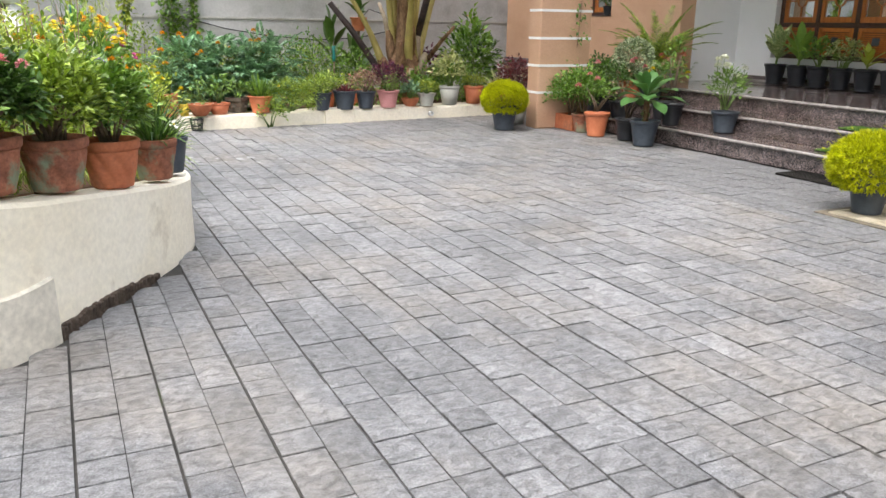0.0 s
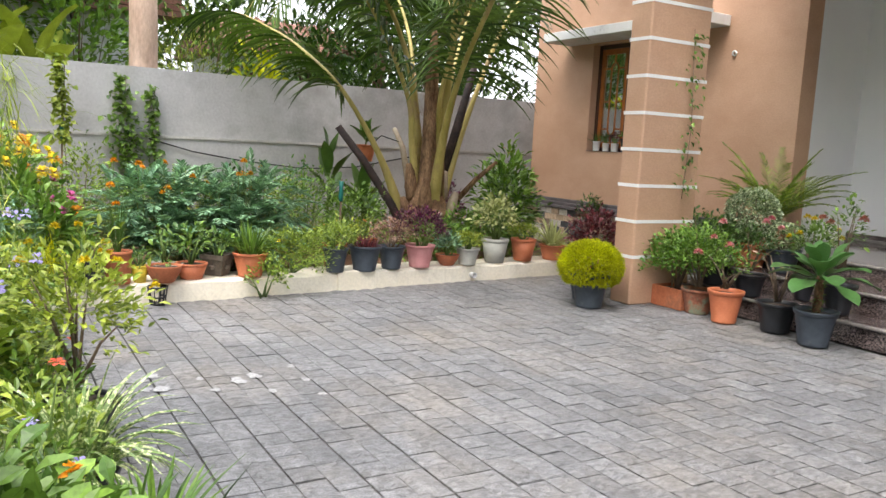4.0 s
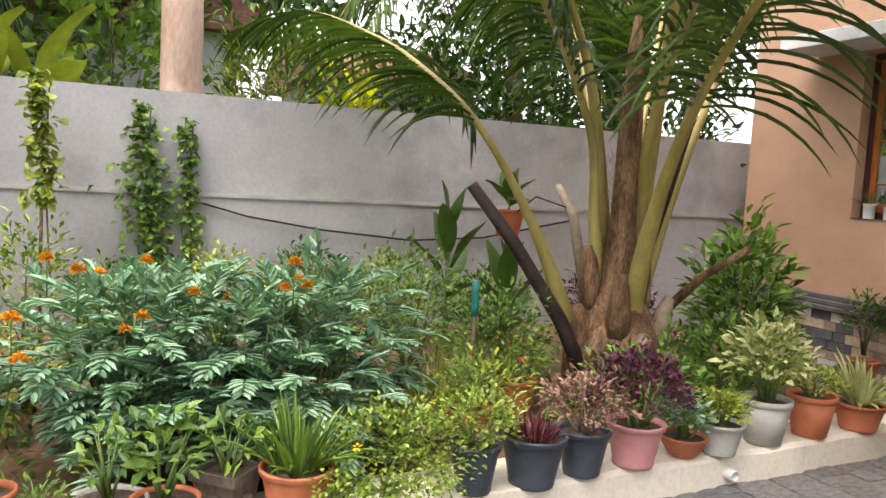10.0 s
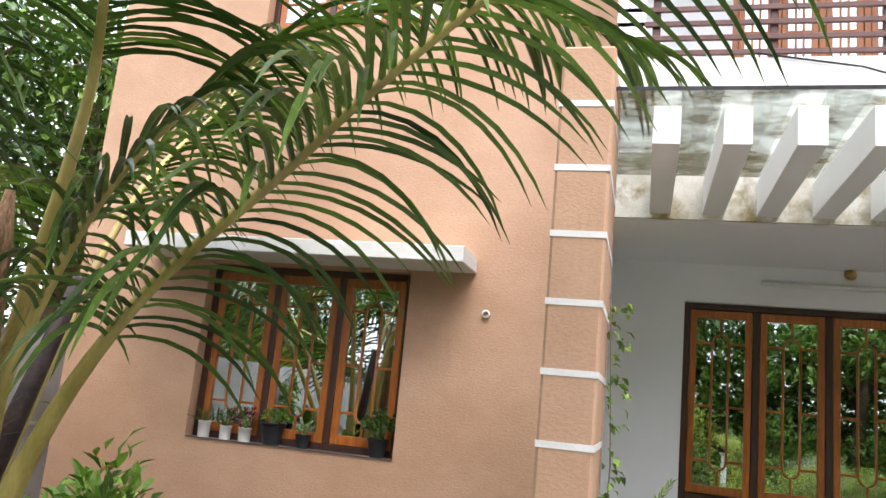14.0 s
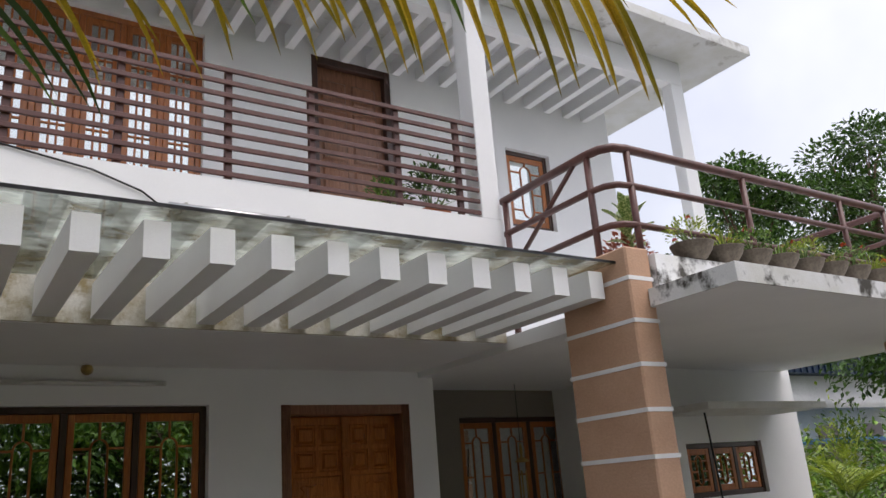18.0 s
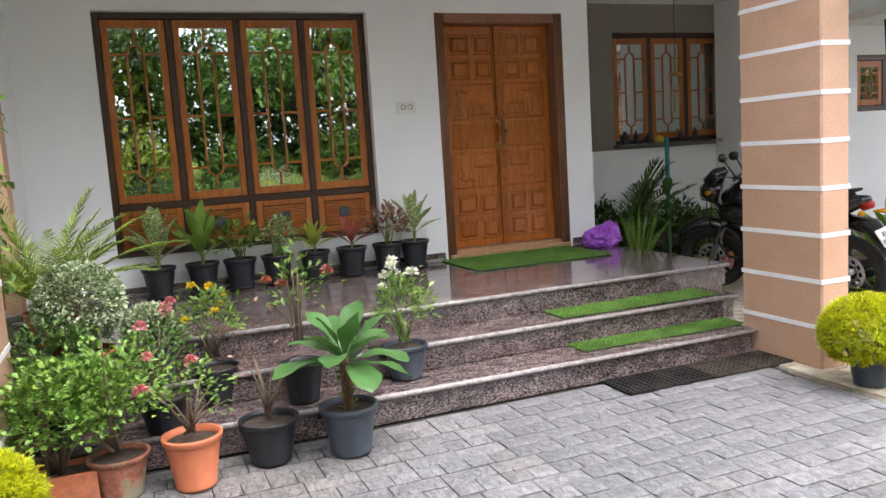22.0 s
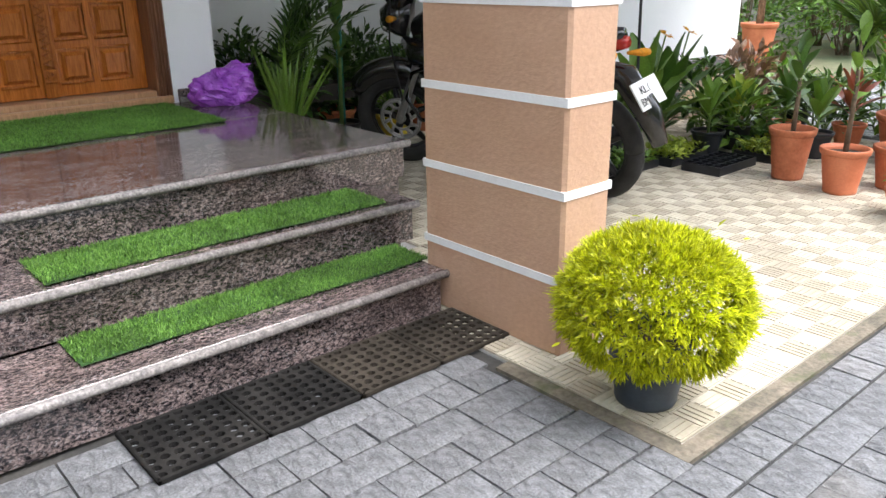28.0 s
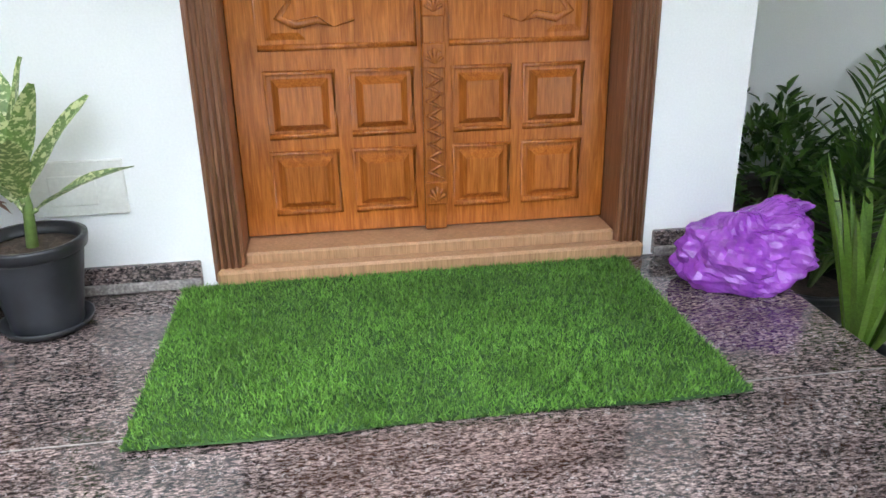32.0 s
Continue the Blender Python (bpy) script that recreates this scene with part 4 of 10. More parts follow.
def sash(parent, x0, x1, z0, z1, y, wood="window_wood", fr=0.05, oval=True):
    """A glazed sash with slim bars that form a long oval in its middle."""
    s = part("sash", Mesh().box(x0, y, z0, x0 + fr, y + 0.035, z1, 0.004), wood, parent, "varnished teak sash")
    part("stile", Mesh().box(x1 - fr, y, z0, x1, y + 0.035, z1, 0.004), wood, s)
    part("rail", Mesh().box(x0 + fr, y, z0, x1 - fr, y + 0.035, z0 + fr * 1.25, 0.004), wood, s)
    part("rail", Mesh().box(x0 + fr, y, z1 - fr * 1.25, x1 - fr, y + 0.035, z1, 0.004), wood, s)
    a, b, c, d = x0 + fr, x1 - fr, z0 + fr * 1.25, z1 - fr * 1.25
    g = part("pane", Mesh().box(a - 0.005, y + 0.016, c - 0.005, b + 0.005, y + 0.020, d + 0.005), "pane", s, "window glass mirroring the garden")
    g.visible_shadow = False
    w, h, r = b - a, d - c, 0.0085
    if oval:
        o0, o1, cx, R = a + w * 0.33, a + w * 0.67, (a + b) / 2, w * 0.17
        zt, zb = c + h * 0.87 - R * 0.5, c + h * 0.12 + R * 0.5
        arc = [(cx + R * math.cos(t), zt + R * 1.1 * math.sin(t)) for t in np.linspace(0, math.pi, 9)]
        arc += [(cx + R * math.cos(t), zb + R * 1.1 * math.sin(t)) for t in np.linspace(math.pi, 2 * math.pi, 9)]
        arc.append(arc[0])
        part("oval_bar", Mesh().tube([(p, y + 0.012, q) for p, q in arc], 0.0095, 6), wood, s, "slim bars in a long oval")
        for zz, p, q in ((zt, a, o0), (zt, o1, b), ((zt + zb) / 2 - h * 0.03, a, o0), ((zt + zb) / 2 - h * 0.03, o1, b), (zb, a, o0), (zb, o1, b)):
            part("bar", Mesh().box(p, y + 0.004, zz - r, q, y + 0.015, zz + r, 0.003), wood, s)
        for p, q in ((zt + R * 1.1, d), (c, zb - R * 1.1)):
            part("bar", Mesh().box(cx - r, y + 0.004, p, cx + r, y + 0.015, q, 0.003), wood, s)
    else:
        for k in (1, 2):
            part("bar", Mesh().box(a + w * k / 3 - r, y + 0.004, c, a + w * k / 3 + r, y + 0.015, d, 0.003), wood, s)
        for k in range(1, 5):
            zz = c + h * k / 5
            part("bar", Mesh().box(a, y + 0.003, zz - r, b, y + 0.016, zz + r, 0.003), wood, s)
    return s


def window(name, opening, n, y, label, frame_mat="dark_frame", louvre=0.0, oval=True, sill=None, fr=0.05):
    x0, x1, z0, z1 = opening
    e = thing(name, (0, 0, 0), label, "window", "", "structure")
    t = 0.05
    part("frame", Mesh().box(x0, y - 0.02, z0, x0 + t, y + 0.08, z1, 0.004), frame_mat, e, "dark stained timber frame")
    part("frame", Mesh().box(x1 - t, y - 0.02, z0, x1, y + 0.08, z1, 0.004), frame_mat, e)
    part("frame", Mesh().box(x0 + t, y - 0.02, z1 - t, x1 - t, y + 0.08, z1, 0.004), frame_mat, e)
    part("frame", Mesh().box(x0 + t, y - 0.02, z0, x1 - t, y + 0.08, z0 + t, 0.004), frame_mat, e)
    w = (x1 - x0 - 2 * t - (n - 1) * t) / n
    zl = z0 + t
    if louvre:
        part("mid_rail", Mesh().box(x0 + t, y - 0.02, z0 + louvre, x1 - t, y + 0.08, z0 + louvre + t, 0.004), frame_mat, e)
        zl = z0 + louvre + t
    for k in range(n):
        a = x0 + t + k * (w + t)
        if k:
            part("mullion", Mesh().box(a - t, y - 0.018, z0 + t, a, y + 0.078, z1 - t, 0.004), frame_mat, e)
        sash(e, a + 0.003, a + w - 0.003, zl + 0.003, z1 - t - 0.003, y - 0.012, oval=oval, fr=fr)
        if louvre:
            b, c, d = a + w - 0.003, z0 + t + 0.003, z0 + louvre - 0.003
            p = part("louvre_panel", Mesh().box(a + 0.003, y - 0.012, c, a + 0.055, y + 0.022, d, 0.004), "window_wood", e, "louvred teak ventilation panel")
            part("stile", Mesh().box(b - 0.052, y - 0.012, c, b, y + 0.022, d, 0.004), "window_wood", p)
            part("rail", Mesh().box(a + 0.055, y - 0.012, c, b - 0.052, y + 0.022, c + 0.045, 0.004), "window_wood", p)
            part("rail", Mesh().box(a + 0.055, y - 0.012, d - 0.045, b - 0.052, y + 0.022, d, 0.004), "window_wood", p)
            part("back", Mesh().box(a + 0.055, y + 0.02, c + 0.045, b - 0.052, y + 0.024, d - 0.045), "dark_frame", p)
            ns = 9
            for j in range(ns):
                zz = c + 0.05 + (d - c - 0.1) * (j + 0.5) / ns
                part("slat", Mesh().box(a + 0.057, y - 0.006, zz - 0.009, b - 0.054, y + 0.012, zz + 0.009, 0.003), "window_wood", p)
            if k:
                cx, cz = (a + b) / 2, (c + d) / 2 + 0.01
                part("vent_plate", Mesh().box(cx - 0.045, y - 0.014, cz - 0.04, cx + 0.045, y - 0.004, cz + 0.04, 0.004), "plastic_slate", p, "small blue-grey square inset")
    if sill:
        part("sill", Mesh().box(*sill, bev=0.006), "plinth_dark", e, "dark stone window sill")
    return e


window("window_1", BIGWIN, 4, 0.10, "tall four-leaf teak window with louvres below", louvre=0.36)
window("window_2", TANWIN, 3, TAN_Y + 0.12, "three-leaf teak window in the tan wall", frame_mat="dark_frame", fr=0.055, sill=(TANWIN[0] + 0.004, TAN_Y - 0.012, TANWIN[2] - 0.0005, TANWIN[1] - 0.004, TAN_Y + 0.10, TANWIN[2] + 0.004))
window("window_3", WIN2, 3, 0.85, "three-leaf teak window in the shaded bay", sill=(WIN2[0] - 0.03, 0.66, WIN2[2] - 0.025, WIN2[1] + 0.03, 0.83, WIN2[2] + 0.003))
window("window_4", WIN3, 3, -0.80, "small three-leaf teak window of the side room")
window("window_5", UPWIN, 5, 0.08, "upper balcony window of small square panes", frame_mat="window_wood", oval=False)
window("window_6", UPWIN2, 1, 0.08, "narrow upper terrace window", frame_mat="dark_frame")
window("window_7", TANWIN_UP, 3, TAN_Y + 0.12, "upper window of the tan room")


def upper_door():
    d = thing("door_2", (0, 0, 0), "closed panelled brown balcony door", "door", "", "structure")
    x0, x1, z0, z1 = UPDOOR
    for a, b in ((x0, x0 + 0.07), (x1 - 0.07, x1)):
        part("jamb", Mesh().box(a, 0.01, z0, b, 0.16, z1, 0.004), "dark_frame", d)
    part("head", Mesh().box(x0 + 0.07, 0.01, z1 - 0.08, x1 - 0.07, 0.16, z1, 0.004), "dark_frame", d)
    leaf = part("leaf", Mesh().box(x0 + 0.07, 0.08, z0, x1 - 0.07, 0.12, z1 - 0.08, 0.003), "frame_wood", d)
    for r in range(6):
        for c in range(2):
            a = x0 + 0.13 + c * 0.34
            m = Mesh()
            raised(m, a, a + 0.28, z0 + 0.1 + r * 0.32, z0 + 0.34 + r * 0.32, 0.08, 0.018)
            part("panel", m, "frame_wood", leaf)


upper_door()

# window hoods, pergola and glass roof
hood = structure("window_hood", box(-6.95, TAN_Y - 0.45, 2.62, -4.36, TAN_Y, 2.73, 0.006), "white_stained", "thin weathered concrete hood over the tan room window", "canopy")
structure("window_hood_upper", box(-6.9, TAN_Y - 0.45, 6.0, -4.19, TAN_Y, 6.12, 0.006), "white_stained", "weathered concrete hood over the upper window", "canopy")
structure("side_hood", box(3.40, -1.52, 2.40, 5.30, -0.86, 2.47, 0.006), "white_stained", "thin stained hood over the side room window", "canopy")
structure("hood_edge_strip", box(-3.45, -1.43, 2.955, 1.18, -1.403, 3.355), "mossy_edge", "moss stained back beam behind the pergola", "trim")
pg = thing("pergola", (0, 0, 0), "white concrete pergola beams above the porch steps", "pergola", "", "structure")
for k in range(14):
    xr = 0.998 - 0.3125 * k
    m = Mesh()
    v = [(xr - 0.125, -2.755, 2.985), (xr, -2.755, 2.985), (xr, -1.43, 2.985), (xr - 0.125, -1.43, 2.985), (xr - 0.125, -2.755, 3.17), (xr, -2.755, 3.17), (xr, -1.43, 3.20), (xr - 0.125, -1.43, 3.20)]
    m.add(v, ((3, 2, 1, 0), (4, 5, 6, 7), (0, 1, 5, 4), (1, 2, 6, 5), (2, 3, 7, 6), (3, 0, 4, 7)))
    part("beam", m, "white_paint", pg)
gr = Mesh().box(-3.45, -2.86, 3.206, 1.24, -1.52, 3.216)
o = structure("glass_roof", gr, "roof_glass", "stained clear glass sheet over the pergola", "roof")
o.visible_shadow = False
part("edge", Mesh().box(-3.45, -2.866, 3.202, 1.24, -2.86, 3.220), "metal_dark", o, "dark grimy front edge of the glass")
# conduit on the fascia
structure("fascia_cable", Mesh().tube([(-2.6, -1.53, 4.0), (-2.0, -1.535, 3.90), (-1.7, -1.535, 3.80), (-1.56, -1.535, 3.70)], 0.007, 5), "ink", "thin black cable on the fascia", "cable")

# balcony railing
br = thing("balcony_railing", (0, 0, 0), "brown painted steel balcony railing with close horizontal bars", "railing", "", "structure")
for x in (-3.2, -2.49, -1.85, -1.13, -0.50, 0.23, 0.81):
    part("post", Mesh().box(x - 0.025, -1.49, 3.975, x + 0.025, -1.45, 4.84, 0.004), "rail_brown", br)
for k in range(9):
    z = 4.02 + k * 0.1
    part("bar", Mesh().box(-3.45, -1.515, z - 0.018, 0.985, -1.492, z + 0.018, 0.004), "rail_brown", br)
structure("balcony_column", box(0.99, -1.515, 3.98, 1.185, -1.32, 6.4, 0.006), "white_paint", "slim white balcony column", "column")
structure("balcony_column_left", box(-3.45, -1.515, 3.98, -3.27, -1.32, 6.4, 0.006), "white_paint", "slim white balcony column", "column")
structure("roof_slab", box(-3.95, -1.75, 6.4, 4.90, 5.2, 6.52, 0.006), "white_stained", "weathered white roof slab over the balcony", "roof")
up = thing("roof_pergola", (0, 0, 0), "white slatted pergola under the upper roof", "pergola", "", "structure")
for k in range(24):
    x = -3.1 + k * 0.3
    part("slat", Mesh().box(x, -1.1, 6.12, x + 0.09, -0.005, 6.27, 0.004), "white_paint", up)
part("front_beam", Mesh().box(-3.3, -1.24, 6.10, 4.25, -1.1, 6.4, 0.006), "white_paint", up)
part("column", Mesh().box(4.05, -1.24, 3.01, 4.25, -1.1, 6.10, 0.006), "white_paint", up)

# terrace railing with planter bowls over the car porch
tr = thing("terrace_railing", (0, 0, 0), "brown steel terrace railing with a rounded corner", "railing", "", "structure")
RAIL = [(1.22, -1.50), (1.22, -2.55), (1.24, -2.66), (1.30, -2.73), (1.40, -2.75), (4.90, -2.75), (5.0, -2.70), (5.05, -2.55), (5.05, -1.1)]
for z, r in ((4.15, 0.035), (3.86, 0.026), (3.56, 0.026)):
    part("rail", Mesh().tube([(x, y, z) for x, y in RAIL], r, 8), "rail_brown", tr)
for x, y in ((1.22, -1.54), (1.22, -2.54), (1.42, -2.75), (2.75, -2.75), (4.15, -2.75), (4.90, -2.75), (5.05, -1.9)):
    part("post", Mesh().tube([(x, y, 3.0), (x, y, 4.15)], 0.026, 8), "rail_brown", tr)
part("brace", Mesh().tube([(1.22, -1.60, 3.56), (1.22, -2.4, 4.13)], 0.02, 6), "rail_brown", tr)

# ---- plinth band on the tan wall ----
pl = structure("trim_plinth", box(-7.67, TAN_Y - 0.06, 0.49, -3.46, TAN_Y, 0.535, 0.008), "plinth_dark", "dark moulded band above the stone cladding", "trim")
part("moulding", Mesh().box(-7.67, TAN_Y - 0.045, 0.535, -3.46, TAN_Y, 0.58, 0.008), "plinth_dark", pl)
part("moulding", Mesh().box(-7.67, TAN_Y - 0.025, 0.58, -3.46, TAN_Y, 0.625, 0.008), "plinth_dark", pl)
pl2 = structure("trim_plinth_side", box(3.48, -0.92, 0.415, 5.77, -0.86, 0.50, 0.01), "plinth_dark", "dark moulded band above the side room cladding", "trim")
pl3 = structure("trim_plinth_bay", box(1.36, 0.70, 0.415, 3.5, 0.764, 0.50, 0.01), "plinth_dark", "dark moulded band in the shaded bay", "trim")

# ---- small fixtures ----


def switch_plate(x, z, w, h, label):
    e = thing("switch_plate", (x, 0, z), label, "switch")
    part("plate", Mesh().box(-w / 2, -0.012, -h / 2, w / 2, -0.0005, h / 2, 0.003), "plastic_white", e)
    if w < 0.19:
        for s in (-1, 1):
            part("ring", Mesh().lathe([(0.018, -0.016), (0.022, -0.018), (0.022, -0.012), (0.018, -0.012)], 16, (s * 0.03, 0, 0.005), axis="y", cap=False), "ink", e, "dark ring of a bell push")
    else:
        part("cover", Mesh().box(-w * 0.3, -0.018, -h * 0.3, w * 0.2, -0.012, h * 0.25, 0.003), "plastic_white", e)


switch_plate(-0.49, 1.855, 0.165, 0.10, "white double bell switch plate on the porch wall")
switch_plate(-0.50, 0.80, 0.24, 0.15, "white covered socket plate low on the porch wall")
tl = thing("tube_lamp", (0, 0, 0), "unlit white tube lamp high on the porch wall", "lamp")
part("batten", Mesh().box(-2.34, -0.05, 2.80, -1.14, -0.002, 2.835, 0.006), "plastic_white", tl)
part("tube", Mesh().tube([(-2.31, -0.062, 2.812), (-1.17, -0.062, 2.812)], 0.013, 8), "plastic_white", tl, "white glass tube")
bl = thing("bulb_holder", (-1.72, 0, 2.92), "small brass bulb holder above the tube lamp", "lamp")
part("base", Mesh().lathe([(0.0, 0), (0.04, 0), (0.045, -0.02), (0.03, -0.05), (0.022, -0.09), (0.0, -0.09)], 14, (0, 0, 0), axis="y", cap=False), "brass", bl)
hk = thing("wall_hook", (-4.267, TAN_Y, 2.336), "small rusty hook fixing on the tan wall", "hook")
part("ring", Mesh().lathe([(0.02, -0.02), (0.03, -0.02), (0.03, -0.001), (0.02, -0.001)], 12, (0, 0, 0), axis="y", cap=False), "stripe_white", hk)


def turf(name, x0, y0, x1, y1, z, n, label, light, seed):
    rng = np.random.default_rng(seed)
    e = thing(name, (0, 0, 0), label, "mat", "artificial grass mats")
    v, f = [], []
    nx, ny = 16, 6
    for i in range(nx + 1):
        for j in range(ny + 1):
            u, w = i / nx, j / ny
            v.append((x0 + (x1 - x0) * u, y0 + (y1 - y0) * w + 0.008 * math.sin(u * 9 + seed) * (1 - w), z + 0.008 + 0.002 * math.sin(u * 14 + w * 5)))
    for i in range(nx):
        for j in range(ny):
            a = i * (ny + 1) + j
            f.append((a, a + ny + 1, a + ny + 2, a + 1))
    m = Mesh().add(v, f)
    m.box(x0 + 0.004, y0 + 0.01, z + 0.0012, x1 - 0.004, y1 - 0.004, z + 0.006)
    part("backing", m, "turf_base", e, "dark woven backing")
    P = np.stack([rng.uniform(x0, x1, n), rng.uniform(y0, y1, n), np.full(n, z + 0.006)], 1)
    D = np.stack([rng.normal(0, 0.55, n), rng.normal(0, 0.55, n), np.ones(n)], 1)
    b = Mesh()
    D /= np.linalg.norm(D, axis=1)[:, None]
    L, W = rng.uniform(0.012, 0.022, n), 0.0042
    S = np.cross(D, rng.normal(0, 1, (n, 3)))
    S /= np.linalg.norm(S, axis=1)[:, None]
    V = np.stack([P - S * W / 2, P + S * W / 2, P + D * L[:, None]], 1).reshape(-1, 3)
    b.add(V, (np.arange(n)[:, None] * 3 + np.array((0, 1, 2))).tolist())
    part("grass_cover", b, "turf_light" if light else "turf", e, "green plastic grass blades", "stuff")


turf("door_mat", -0.265, -0.80, 1.0, -0.04, PORCH_Z, 46000, "green artificial grass mat in front of the door", False, 3)
turf("step_mat", -0.235, -2.31, 1.03, -2.10, 0.168, 13000, "narrow green artificial grass strip on the lower step", True, 4)
turf("step_mat", -0.23, -2.06, 1.03, -1.79, 0.335, 15000, "narrow green artificial grass strip on the middle step", True, 5)


def rubber_mat(x0, y0, x1, y1, material, label):
    e = thing("rubber_mat", (0, 0, 0), label, "mat", "rubber mats")
    m = Mesh()
    w, d = x1 - x0, y1 - y0
    nx, ny = 8, 8
    cx, cy = w / nx, d / ny
    v, f = [], []
    z = 0.016
    # a sheet pierced by round holes
    for i in range(nx):
        for j in range(ny):
            ox, oy = x0 + (i + 0.5) * cx, y0 + (j + 0.5) * cy
            b = len(v)
            ring = [(ox + 0.37 * cx * math.cos(a), oy + 0.37 * cy * math.sin(a)) for a in [math.pi / 4 * k for k in range(8)]]
            out = [(ox + cx / 2, oy), (ox + cx / 2, oy + cy / 2), (ox, oy + cy / 2), (ox - cx / 2, oy + cy / 2), (ox - cx / 2, oy), (ox - cx / 2, oy - cy / 2), (ox, oy - cy / 2), (ox + cx / 2, oy - cy / 2)]
            v += [(p, q, z) for p, q in ring] + [(p, q, z) for p, q in out] + [(p, q, 0.002) for p, q in ring]
            for k in range(8):
                l = (k + 1) % 8
                f += [(b + k, b + 8 + k, b + 8 + l, b + l), (b + k, b + l, b + 16 + l, b + 16 + k)]
    key, weld = {}, []
    for p in v:
        weld.append(key.setdefault(tuple(round(c, 5) for c in p), len(key)))
    m.add(list(key), [tuple(weld[i] for i in q) for q in f])
    part("sheet", m, material, e, "pierced rubber sheet")
    rim = Mesh()
    for a in ((x0, y0, x1, y0 + 0.012), (x0, y1 - 0.012, x1, y1), (x0, y0, x0 + 0.012, y1), (x1 - 0.012, y0, x1, y1)):
        rim.box(a[0], a[1], 0.001, a[2], a[3], 0.0185, 0.003)
    part("rim", rim, material, e)


for k in range(4):
    a = -0.215 + k * 0.312
    rubber_mat(a, -2.74, a + 0.309, -2.44, "rubber_mat" if k < 2 else "rubber_mat_brown", "black pierced rubber mat at the foot of the steps" if k < 2 else "dusty brown pierced rubber mat at the foot of the steps")


def bag():
    rng = np.random.default_rng(8)
    e = thing("plastic_bag", (1.27, -0.24, PORCH_Z), "crumpled purple plastic bag on the porch corner", "bag")
    n, m = 72, 40
    v, f = [], []
    for i in range(m):
        ph = math.pi * i / (m - 1)
        for j in range(n):
            a = 2 * math.pi * j / n
            p = Vector((math.sin(ph) * math.cos(a), math.sin(ph) * math.sin(a), math.cos(ph)))
            k = 1 + 0.22 * noise.noise(p * 2.1) + 0.11 * noise.noise(p * 4.0) + 0.11 * abs(noise.noise(p * 8.0)) - 0.035 * abs(noise.noise(p * 17.0))
            x, y, z = p.x * 0.185 * k, p.y * 0.14 * k, p.z * 0.115 * k
            z += 0.05 * max(0, p.x) * max(0, p.z) * 2
            v.append((x, y, max(0.002, z + 0.075)))
    for i in range(m - 1):
        for j in range(n):
            f.append((i * n + j, (i + 1) * n + j, (i + 1) * n + (j + 1) % n, i * n + (j + 1) % n))
    part("sack", Mesh().add(v, f, False), "plastic_purple", e, "thin shiny purple sack")
    t = Mesh()
    for k in range(7):
        a = rng.uniform(0, 6.28)
        t.leaves([(0.13, 0.02, 0.17)], [(math.cos(a), math.sin(a), 0.8)], 0.07, 0.05, rng=rng)
    part("knot", t, "plastic_purple", e, "gathered top of the bag")


bag()


